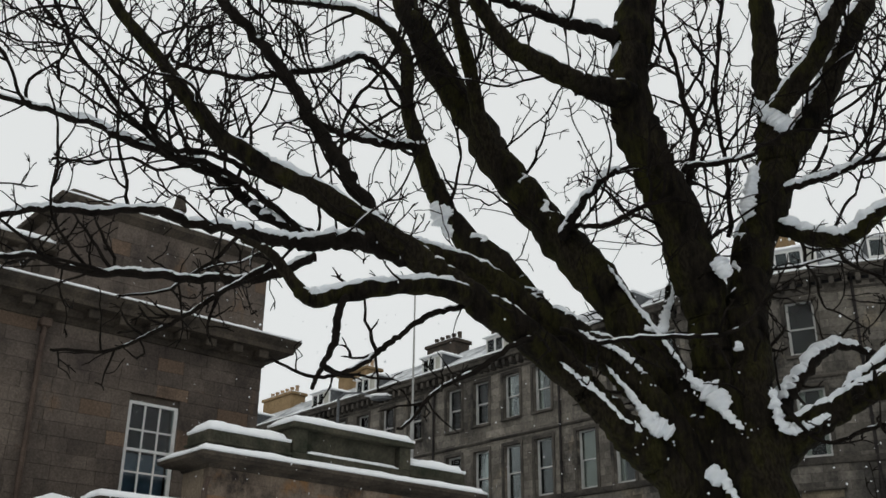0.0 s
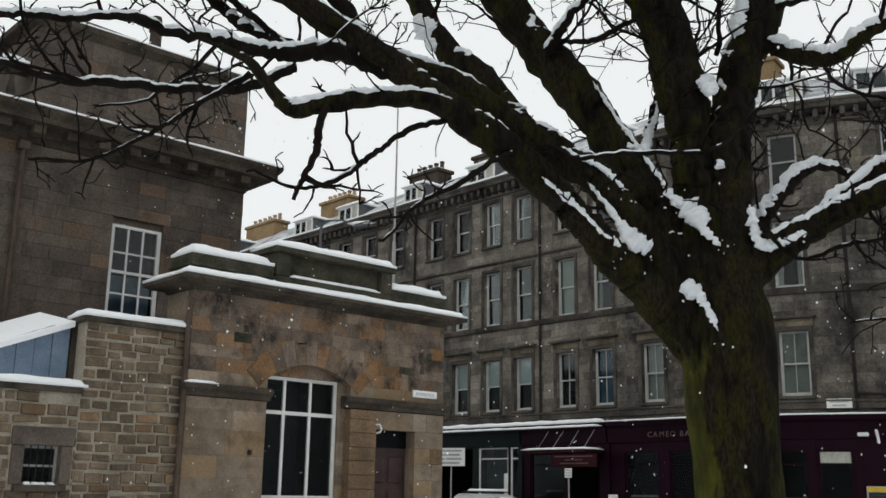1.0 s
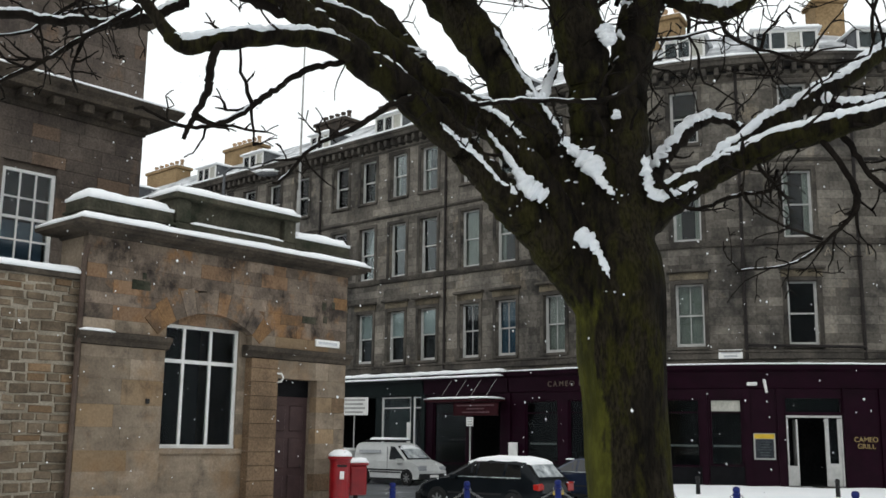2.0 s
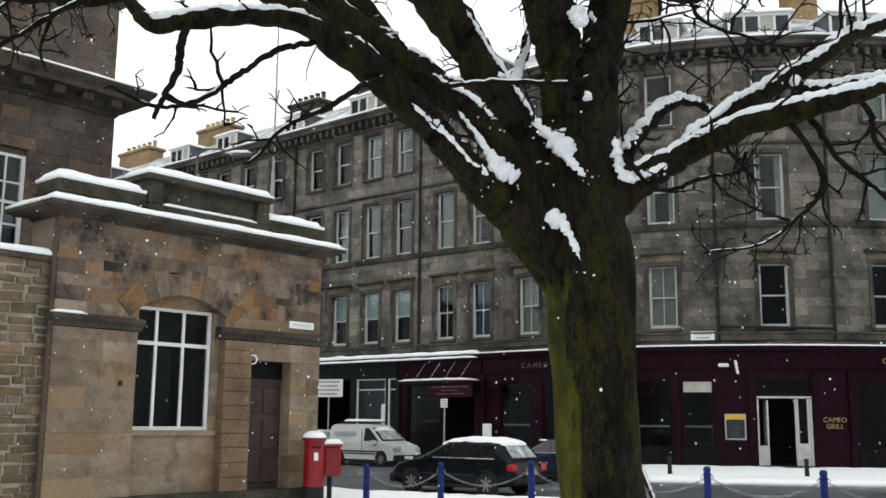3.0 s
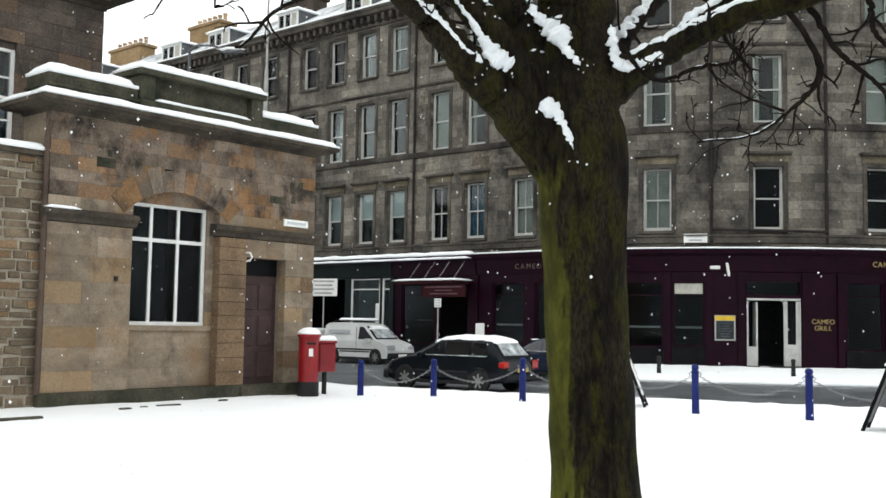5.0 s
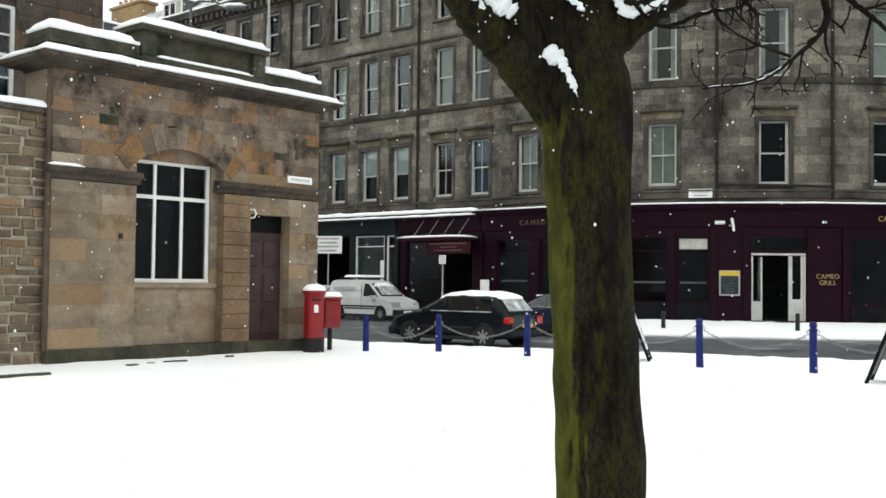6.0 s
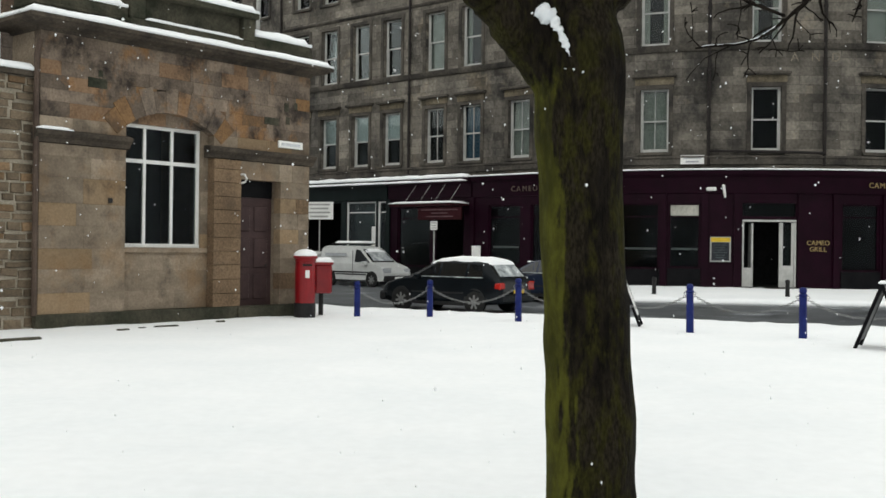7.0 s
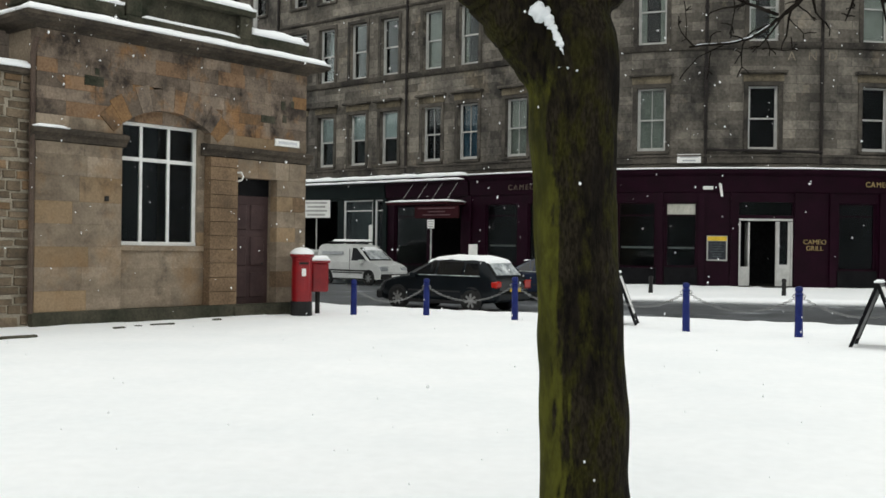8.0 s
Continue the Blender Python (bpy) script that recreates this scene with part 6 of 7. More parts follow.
# settled snow in the forks, each patch trailing down the bark
for k, dabs in enumerate((
        ((-0.00, 5.26, 3.42, 0.008), (0.06, 5.25, 3.34, 0.012), (0.10, 5.25, 3.28, 0.016), (0.14, 5.24, 3.21, 0.03), (0.19, 5.24, 3.14, 0.056), (0.24, 5.24, 3.11, 0.048)),
        ((0.42, 5.42, 3.42, 0.019), (0.49, 5.41, 3.38, 0.050), (0.54, 5.39, 3.33, 0.056), (0.57, 5.36, 3.23, 0.028), (0.60, 5.34, 3.18, 0.021), (0.63, 5.34, 3.15, 0.018)),
        ((0.42, 5.36, 2.95, 0.024), (0.47, 5.33, 2.90, 0.039), (0.53, 5.30, 2.85, 0.027), (0.56, 5.27, 2.79, 0.015), (0.59, 5.26, 2.71, 0.015), (0.61, 5.26, 2.67, 0.009)),
        ((0.23, 5.50, 3.75, 0.022), (0.29, 5.52, 3.75, 0.026), (0.34, 5.78, 3.95, 0.020), (0.39, 5.78, 4.07, 0.014)),
        ((0.06, 5.54, 4.07, 0.008), (0.14, 5.52, 3.92, 0.01), (0.21, 5.50, 3.81, 0.01), (0.27, 5.49, 3.70, 0.011), (0.36, 5.47, 3.56, 0.012), (0.41, 5.44, 3.45, 0.015)),
        ((-0.14, 5.22, 3.64, 0.008), (-0.08, 5.22, 3.60, 0.011), (-0.00, 5.22, 3.56, 0.013), (0.07, 5.22, 3.51, 0.014), (0.12, 5.24, 3.46, 0.008)),
        ((-0.23, 5.06, 3.40, 0.012), (-0.16, 5.10, 3.35, 0.021), (-0.07, 5.13, 3.27, 0.012), (0.02, 5.16, 3.17, 0.009), (0.08, 5.20, 3.13, 0.012)),
        ((0.83, 5.36, 3.28, 0.021), (0.84, 5.34, 3.17, 0.027), (0.88, 5.33, 3.12, 0.033), (0.96, 5.32, 3.13, 0.024), (1.03, 5.30, 3.16, 0.024)),
        ((0.68, 5.38, 3.61, 0.012), (0.68, 5.38, 3.59, 0.016)),
        ((0.62, 5.4, 4.09, 0.045), (0.64, 5.37, 4.04, 0.04)),
        ((-1.0, 5.44, 4.55, 0.04), (-0.965, 5.42, 4.47, 0.05), (-0.93, 5.42, 4.4, 0.035)),
        ((1.0, 5.7, 5.27, 0.04), (1.08, 5.68, 5.2, 0.06), (1.13, 5.67, 5.12, 0.045)),
        ((0.9, 5.64, 4.72, 0.035), (0.86, 5.63, 4.57, 0.035)))):
    bm, run = bmesh.new(), []
    line = [Vector(q) for q in dabs]
    if len(line) == 1:
        line.append(line[0] + Vector((0.005, 0, -0.02, 0)))
    line = [line[0] + (line[0] - line[1]) * 0.7] + line + [line[-1] + (line[-1] - line[-2]) * 0.8]
    n = 12 * (len(line) - 1)
    for i in range(n + 1):
        t = i * (len(line) - 1) / n
        j = min(int(t), len(line) - 2)
        q = line[j].lerp(line[j + 1], t - j)
        d = (line[j + 1] - line[j]).to_3d().normalized()
        up = Vector((-0.15, -0.75, 0.6))
        up = (up - d * up.dot(d)).normalized()
        w = noise.noise(q.to_3d() * 9 + Vector((k, 0, 0)))
        c = q.to_3d() + d.cross(up) * w * q[3] * 0.3 + Vector((0, 0.35, 0)) * q[3]
        run.append((c, max(0.006, q[3] * (1.0 + 0.5 * noise.noise(q.to_3d() * 17 + Vector((0, k, 0))) + 0.5 * noise.noise(q.to_3d() * 48))), d, up))
    lay(bm, run)
    bmesh.ops.subdivide_edges(bm, edges=bm.edges[:], cuts=1, smooth=0.3)
    bm.normal_update()
    for v in bm.verts:
        v.co += v.normal * (0.011 * noise.noise(v.co * 34) + 0.007 * noise.noise(v.co * 80))
    if len(dabs) > 3:
        tail = line[-2].to_3d()
        for _ in range(6):
            c = tail + Vector((rt.gauss(0.02, 0.03), rt.uniform(-0.02, 0.01), rt.gauss(-0.05, 0.05)))
            clump(bm, c, *(rt.uniform(0.002, 0.007) for _ in range(3)), k)
    part("fork_snow", bm, SNOW_SOFT, tree, smooth=True)

# ---- unseen plain blocks behind the camera, added to darken reflections and close the square ----
for k, (x0, x1, y0, y1, h) in enumerate(((-45, 42, -34, -26, 19), (42, 52, -34, 22, 14), (-52, -42, -34, 62, 12))):
    bm = bmesh.new()
    box(bm, x0, x1, y0, y1, -0.1, h, 0.05)
    box(bm, x0 - 0.3, x1 + 0.3, y0 - 0.3, y1 + 0.3, h, h + 0.4, 0.05)
    tagged(part("wall_%s" % ("south", "east", "west")[k], bm, BLOCK_GREY), "unseen plain grey block added to darken reflections", "building", kind="structure")


# ---- street furniture ----
def bollard():
    b = thing("bollard", pose(-2.13, 24.46, -0.14), "royal blue iron bollard with ball top in snow", "bollard", "bollards along the square")
    part("shaft", lathe(bmesh.new(), [(0.08, -0.1), (0.08, 0.0), (0.078, 0.06), (0.072, 0.75), (0.074, 0.76), (0.074, 0.79), (0.062, 0.8)], 14), BLUEPOST, b, smooth=False)
    part("collar", lathe(bmesh.new(), [(0.055, 0.8), (0.082, 0.82), (0.082, 0.85), (0.055, 0.87)], 14), BLUEPOST, b)
    part("ball_top", lathe(bmesh.new(), [(0.045, 0.86), (0.072, 0.89), (0.077, 0.93), (0.062, 0.975), (0.03, 0.99)], 14), BLUEPOST, b, smooth=True)
    for s in (-1, 1):
        part("chain_ring", tube(bmesh.new(), [Vector((s * 0.06, 0, 0.8)), Vector((s * 0.1, 0, 0.82)), Vector((s * 0.125, 0, 0.79)), Vector((s * 0.1, 0, 0.765))], [0.009] * 4, 6), CHAIN, b)
    return b


POSTS = [(-2.13, 24.46, -0.14), (-0.38, 24.42, -0.09), (1.68, 23.49, 0), (3.37, 22.3, 0), (5.05, 21.03, 0), (6.93, 19.74, 0), (8.85, 18.4, 0)]
first = bollard()
for k, (x, y, s) in enumerate(POSTS[1:]):
    copy_thing(first, pose(x, y, s, 0, rt.uniform(-1, 1), -35 + 4 * k))
for (xa, ya, za), (xb, yb, zb) in zip(POSTS, POSTS[1:]):
    ch = thing("chain", pose(xa, ya, 0.8 + za), "slack galvanised chain hung between bollards", "chain", "chains between bollards")
    a, b = Vector((0, 0, 0)), Vector((xb - xa, yb - ya, zb - za))
    n = int(b.length / 0.05)
    bm = bmesh.new()
    for i in range(n):
        t = (i + 0.5) / n
        p = a.lerp(b, t) + Vector((0, 0, -0.36 * 4 * t * (1 - t)))
        d = (b / n) * 0.62
        w = Vector((0, 0, 0.017)) if i % 2 else Vector((-b.y, b.x, 0)).normalized() * 0.017
        tube(bm, [p - d, p - d * 0.6 + w, p + d * 0.6 + w, p + d, p + d * 0.6 - w, p - d * 0.6 - w, p - d], [0.0075] * 7, 4, cap=False)
    tagged(part("linkage", bm, CHAIN, ch), kind="stuff")


def pillar_box():
    b = thing("pillar_box", pose(-3.36, 24.25, 0, 0, 0, 20), "red cast-iron pillar letter box capped with snow", "letter box")
    part("plinth", lathe(bmesh.new(), [(0.255, -0.1), (0.255, 0.3), (0.25, 0.32)], 24), IRON, b, "black base", smooth=False)
    part("body", lathe(bmesh.new(), [(0.235, 0.3), (0.235, 1.3), (0.25, 1.31), (0.25, 1.36)], 24), RED, b)
    part("cap", lathe(bmesh.new(), [(0.25, 1.36), (0.285, 1.38), (0.285, 1.43), (0.26, 1.45), (0.2, 1.5), (0.08, 1.53)], 24), RED, b, smooth=False)
    part("snow_cap", lathe(bmesh.new(), [(0.28, 1.436), (0.28, 1.47), (0.24, 1.53), (0.14, 1.585), (0.03, 1.6)], 20), SNOW, b, smooth=True)
    part("door", lathe(bmesh.new(), [(0.238, 0.42), (0.241, 0.43), (0.241, 1.15), (0.238, 1.16)], 24), RED, b)
    part("posting_slot", boxed(-0.11, 0.11, -0.256, -0.2, 1.2, 1.245), IRON, b)
    part("slot_hood", box(bmesh.new(), -0.13, 0.13, -0.275, -0.2, 1.25, 1.275, 0.006), RED, b)
    part("notice_plate", box(bmesh.new(), -0.05, 0.05, -0.252, -0.22, 0.92, 1.1, 0.004), PAPER, b, "white collection plate")
    return b


pillar_box()
pb = thing("pouch_box", pose(-3.07, 25.0, -0.1, 0, 0, 25), "smaller square red post pouch box with snow on top", "letter box")
part("post", lathe(bmesh.new(), [(0.06, -0.1), (0.06, 0.72)], 12), IRON, pb)
part("body", box(bmesh.new(), -0.22, 0.22, -0.2, 0.2, 0.62, 1.32, 0.03), RED, pb)
part("lid", box(bmesh.new(), -0.25, 0.25, -0.23, 0.23, 1.32, 1.38, 0.02), RED, pb)
part("snow_cap", snow_slab(bmesh.new(), -0.24, 0.24, -0.22, 0.22, 1.38, 0.12, 3, 0.05), SNOW, pb, smooth=True)
part("door", box(bmesh.new(), -0.18, 0.18, -0.212, -0.19, 0.68, 1.26, 0.008), RED, pb)


def a_board(x, y, rz, face, label, board, lines=5):
    b = thing("sandwich_board", pose(x, y, 0, 0, 0, rz), label, "sign board")
    for s in (-1, 1):
        m = pose(0, 0, 1.12, s * 21)
        f = part("leaf", box(bmesh.new(), -0.32, 0.32, -0.02, 0.02, -1.05, -0.02, 0.006), face, b, m=m)
        part("writing_panel", boxed(-0.26, 0.26, s * 0.021, s * 0.028, -0.95, -0.07), board, f)
        for x2 in (-0.29, 0.29):
            part("leg", box(bmesh.new(), x2 - 0.045, x2 + 0.045, -0.03, 0.03, -1.2, -0.0, 0.006), face, f)
        for k in range(lines):
            w = 0.36 - 0.08 * (k % 3)
            part("writing_bar", boxed(-w / 2, w / 2, s * 0.028, s * 0.031, -0.3 - 0.12 * k, -0.26 - 0.12 * k), GREYWOOD if board is CHALK else INK, f)
    part("hinge", box(bmesh.new(), -0.33, 0.33, -0.04, 0.04, 1.1, 1.14, 0.01), face, b)
    part("snow_cap", snow_slab(bmesh.new(), -0.33, 0.33, -0.06, 0.06, 1.14, 0.05, 5, 0.05), SNOW, b, smooth=True)
    return b


a_board(7.66, 17.8, 60, BLACKSHOP, "black wooden sandwich board standing in snow", PAPER)
a_board(3.92, 22.7, 75, BLACKSHOP, "white-faced sandwich board standing in snow", PAPER, 0)
pa = fac(1.2, 1.5, 0.1)
a_board(pa.x, pa.y, -50, BLACKSHOP, "dark chalk sandwich board outside the pub", CHALK)
for u in (6.25, 9.85):
    p = fac(u, 4.6, 0.1)
    b = thing("iron_post", pose(p.x, p.y, 0.05), "short black iron post on the snowy pavement", "bollard", "short iron posts")
    part("shaft", lathe(bmesh.new(), [(0.11, 0), (0.08, 0.1), (0.07, 0.55), (0.09, 0.57), (0.08, 0.64), (0.04, 0.67)], 12), IRON, b)


def signpost(u, out, h, w, hh, label, lines, two=False):
    p = fac(u, out, 0)
    b = thing("street_sign", pose(p.x, p.y, 0.0, 0, 0, -20), label, "street sign")
    part("pole", lathe(bmesh.new(), [(0.035, -0.1), (0.035, h)], 10), GREYWOOD, b)
    s = part("sign_plate", box(bmesh.new(), -w / 2, w / 2, -0.06, -0.035, h - hh, h, 0.004), PAPER, b)
    for k in range(lines):
        z = h - hh * (k + 0.7) / (lines + 0.4)
        ww = w * (0.78 - 0.14 * (k % 2))
        part("writing_bar", boxed(-ww / 2, ww / 2, -0.064, -0.06, z - 0.04 * hh, z + 0.06 * hh), GREYWOOD, s)
    return b


signpost(-11.05, 2.0, 3.85, 1.5, 0.85, "white painted shop sign on a pole", 4)
signpost(-3.6, 2.1, 2.85, 0.32, 0.38, "small white parking sign on a grey pole", 3)
p = fac(-2.7, 0.25, 0.2)
pl = thing("notice_board", pose(p.x, p.y, 0.2, 0, 0, -40), "small white notice board beside the awning", "notice board")
part("panel", box(bmesh.new(), -0.24, 0.24, -0.03, 0.03, 0.9, 1.6, 0.01), PAPER, pl)
part("leg", boxed(-0.03, 0.03, 0.03, 0.06, -0.2, 1.5), GREYWOOD, pl)

# street lamp and aerial mast rising behind the lodge
lamp = thing("street_lamp", pose(-11.2, 42.2, -0.1, 0, 0, -8), "grey street lamp with snow on its lantern", "street lamp")
part("column", lathe(bmesh.new(), [(0.11, 0), (0.11, 1.2), (0.08, 1.3), (0.06, 13.3)], 12), LEAD, lamp)
part("arm", tube(bmesh.new(), [Vector((0, 0, 13.2)), Vector((0.3, 0, 13.42)), Vector((1.0, 0, 13.4)), Vector((1.6, 0, 13.2))], [0.05, 0.045, 0.04, 0.04], 8), LEAD, lamp)
bm = bmesh.new()
clump(bm, (1.9, 0, 13.1), 0.55, 0.2, 0.11, 3)
part("lantern", bm, LEAD, lamp, smooth=True)
bm = bmesh.new()
clump(bm, (1.85, 0, 13.22), 0.55, 0.2, 0.1, 5)
part("snow_cap", bm, SNOW, lamp, smooth=True)
mast = thing("mast", pose(-7.6, 40.5, -0.1), "tall slender pale mast", "mast")
part("lower_pole", lathe(bmesh.new(), [(0.13, 0), (0.13, 0.8), (0.09, 1), (0.08, 12.0)], 12), GREYWOOD, mast)
part("upper_pole", lathe(bmesh.new(), [(0.05, 12.0), (0.03, 18.4), (0.01, 18.6)], 8), GREYWOOD, mast)

# street name plate on the lodge
np_ = thing("street_name_plate", LODGE @ pose(-0.63, -0.035, 4.1), "white street name plate on the lodge wall", "street sign")
part("plate", box(bmesh.new(), -0.38, 0.38, -0.012, 0.03, -0.085, 0.085, 0.004), PAPER, np_)
part("lettering", boxed(-0.3, 0.3, -0.016, -0.011, -0.035, 0.035), LAMPLENS, np_)


# ---- vehicles ----
def wheel(parent, x, y, r, w):
    t = part("wheel", lathe(bmesh.new(), [(r * 0.62, -w / 2), (r * 0.93, -w / 2), (r, -w * 0.3), (r, w * 0.3), (r * 0.93, w / 2), (r * 0.62, w / 2)], 24, pose(x, y, r, 90)), RUBBER, parent)
    s = -1 if y < 0 else 1
    part("rim", lathe(bmesh.new(), [(r * 0.63, -0.01), (r * 0.6, 0.015), (r * 0.1, 0.0)], 20, pose(x, y + s * w * 0.42, r, -90 * s)), PLASTIC, t)
    bm = bmesh.new()
    for k in range(7):
        box(bm, -0.03, 0.03, -0.012, 0.012, 0.04, r * 0.62, 0.0, pose(x, y + s * w * 0.47, r, 0, k * 360 / 7, 0))
    lathe(bm, [(0.05, -0.015), (0.05, 0.015)], 10, pose(x, y + s * w * 0.48, r, 90))
    part("spokes", bm, ALLOY, t)


def shell(bm, side, half, tuck=0.0, belt=0.0, top=0.0):
    """A car body: the side outline drawn across, narrowing above the belt line."""
    cols = []
    ys = (-1, -0.93, -0.6, 0, 0.6, 0.93, 1)
    for y in ys:
        row = []
        for x, z in side:
            k = max(0.0, (z - belt) / max(1e-3, top - belt)) if top else 0.0
            inset = 1 - tuck * k
            dz = -0.035 * (abs(y) ** 4) * (0.3 + k)
            row.append(bm.verts.new((x - math.copysign(0.05 * abs(y) ** 3, x) * (abs(x) > 1.5), y * half * inset, z + dz)))
        cols.append(row)
    n = len(side)
    for a, b in zip(cols, cols[1:]):
        for k in range(n):
            bm.faces.new((a[k], b[k], b[(k + 1) % n], a[(k + 1) % n]))
    bm.faces.new(cols[0][::-1])
    bm.faces.new(cols[-1])
    return bm


def station_at(stations, x):
    """The body's section at x: underside, belt line, top and half width."""
    for p, q in zip(stations, stations[1:]):
        if p[0] <= x <= q[0]:
            t = (x - p[0]) / (q[0] - p[0])
            return [u + (v - u) * t for u, v in zip(p[1:], q[1:])]
    return list(stations[0][1:] if x < stations[0][0] else stations[-1][1:])


def roof_edge(zbelt, ztop, w):
    k = min(1.0, max(0.0, (ztop - zbelt) / 0.45))
    return w * (0.96 - 0.2 * k), max(zbelt + 0.004, ztop - 0.06 * k)


def side_at(stations, x, z):
    _, zbelt, ztop, w = station_at(stations, x)
    we, ze = roof_edge(zbelt, ztop, w)
    t = min(1.0, max(0.0, (z - zbelt) / max(0.01, ze - zbelt)))
    return 0.975 * w + (we - 0.975 * w) * t


def lofted_body(stations):
    """A smooth car body through cross-sections, with tumblehome above the belt line."""
    bm, rings = bmesh.new(), []
    xs = sorted({round(p[0] + (q[0] - p[0]) * k / 3, 4) for p, q in zip(stations, stations[1:]) for k in range(4)})
    for x in xs:
        zb, zbelt, ztop, w = station_at(stations, x)
        we, ze = roof_edge(zbelt, ztop, w)
        half = [(0, zb), (0.84 * w, zb), (0.97 * w, zb + 0.07), (w, zb + 0.2), (w * 1.004, 0.5 * (zb + zbelt)), (0.99 * w, zbelt - 0.06), (0.975 * w, zbelt), (we, ze), (we * 0.9, ztop - 0.012), (we * 0.5, ztop + 0.008), (0, ztop + 0.014)]
        ring = [bm.verts.new((x, y, z)) for y, z in half] + [bm.verts.new((x, -y, z)) for y, z in half[-2:0:-1]]
        rings.append(ring)
    n = len(rings[0])
    for p, q in zip(rings, rings[1:]):
        for k in range(n):
            bm.faces.new((p[k], q[k], q[(k + 1) % n], p[(k + 1) % n]))
    bm.faces.new(rings[0])
    bm.faces.new(rings[-1][::-1])
    return bm


def car(m, paint, label, side, roof, glass_side, half, wheels, r, snow, group="", stations=None):
    """A vehicle of body, glazing, wheels, lamps, bumpers and bars, heading along x."""
    v = thing("car", m, label, "car", group)
    top = max(z for _, z in roof)
    belt = min(z for _, z in roof)
    if stations:
        part("body", lofted_body(stations), paint, v, smooth=True)
    else:
        part("body", shell(bmesh.new(), side, half), paint, v)
        part("cabin", shell(bmesh.new(), roof, half * 0.96, 0.17, belt, top), paint, v)

    def tuck_at(z, x=None):
        if stations and x is not None:
            return side_at(stations, x, z)
        return half * 0.96 * (1 - 0.17 * (z - belt) / (top - belt))

    for s in (-1, 1):
        for poly in glass_side:
            bm = bmesh.new()
            a = [bm.verts.new((x, s * (tuck_at(z, x) + 0.006), z if stations else z - 0.035 * (0.3 + (z - belt) / (top - belt)) * 0.3)) for x, z in poly]
            b = [bm.verts.new((x, s * (tuck_at(z, x) - 0.02), z - 0.02)) for x, z in poly]
            bm.faces.new(a)
            bm.faces.new(b[::-1])
            for i in range(len(a)):
                bm.faces.new((a[i], b[i], b[(i + 1) % len(a)], a[(i + 1) % len(a)]))
            part("side_window", bm, GLAZE, v)
        part("mirror", box(bmesh.new(), glass_side[-1][0][0] - 0.3, glass_side[-1][0][0] - 0.12, s * half - 0.02 * s, s * (half + 0.17), belt - 0.02, belt + 0.12, 0.02), paint, v)
        part("sill_trim", boxed(wheels[0] + r + 0.05, wheels[1] - r - 0.05, s * (half - 0.04), s * (half + 0.01), 0.2, 0.3), PLASTIC, v)
        part("rub_strip", boxed(wheels[0] + r + 0.05, wheels[1] - r - 0.05, s * (half - 0.02), s * (half + 0.012), 0.52, 0.57), PLASTIC, v)
        for k, x in enumerate(wheels):
            wheel(v, x, s * (half - 0.075), r, 0.2)
            # A flat black disc on the body side paints the wheel well's shade.
            part("wheel_arch", lathe(bmesh.new(), [(r * 1.14, -0.005), (r * 1.14, 0.012)], 24, pose(x, s * (half - 0.004), r + 0.02, -90 * s)), PLASTIC, v)
    # windscreen and rear window lie on the cabin's sloping ends
    for (xa, za), (xb, zb), nm in ((roof[0], roof[1], "rear_window"), (roof[-1], roof[-2], "windscreen")):
        bm = bmesh.new()
        d = Vector((zb - za, 0, -(xb - xa))).normalized() * (1 if nm == "windscreen" else -1)
        d = d if d.z > 0 else -d
        q = []
        for f, s in ((0.1, -1), (0.1, 1), (0.88, 1), (0.88, -1)):
            x, z = xa + (xb - xa) * f, za + (zb - za) * f
            q.append(Vector((x, s * (tuck_at(z) - 0.1), z)) + d * 0.012)
        vs = [bm.verts.new(c) for c in q]
        bm.faces.new(vs)
        bs = [bm.verts.new(c - d * 0.03) for c in q]
        bm.faces.new(bs[::-1])
        for i in range(4):
            bm.faces.new((vs[i], bs[i], bs[(i + 1) % 4], vs[(i + 1) % 4]))
        g = part(nm, bm, GLAZE, v)
        if snow:
            bm = bmesh.new()
            mid = (q[0] + q[1] + q[2] + q[3]) / 4
            vs = [bm.verts.new(mid + (c - mid) * 0.85 + d * (0.014 + 0.004 * i)) for i, c in enumerate(q)]
            bs = [bm.verts.new(c.co - d * 0.012) for c in vs]
            bm.faces.new(vs)
            bm.faces.new(bs[::-1])
            for i in range(4):
                bm.faces.new((vs[i], bs[i], bs[(i + 1) % 4], vs[(i + 1) % 4]))
            part("snow_film", bm, FROST, g)
    x0, x1 = min(p[0] for p in side), max(p[0] for p in side)
    zl = belt - 0.12
    for s in (-1, 1):
        part("tail_lamp", box(bmesh.new(), x0 - 0.015, x0 + 0.2, s * (half - 0.26), s * (half - (0.02 if stations else -0.008)), zl - 0.13, zl + 0.05, 0.03), TAIL, v)
        if stations:
            part("headlamp", box(bmesh.new(), x1 - 0.36, x1 - 0.1, s * (half - 0.42), s * (half - 0.1), 0.56, 0.68, 0.03), LAMPLENS, v)
        else:
            part("headlamp", box(bmesh.new(), x1 - 0.3, x1 - 0.02, s * (half - 0.42), s * (half - 0.03), zl - 0.2, zl - 0.05, 0.03), LAMPLENS, v)
    part("rear_bumper", box(bmesh.new(), x0 - 0.06, x0 + 0.16, -half * 0.97, half * 0.97, 0.3, 0.55, 0.05), paint, v)
    part("front_bumper", box(bmesh.new(), x1 - 0.16, x1 + 0.05, -half * 0.97, half * 0.97, 0.26, 0.52, 0.05), PLASTIC, v)
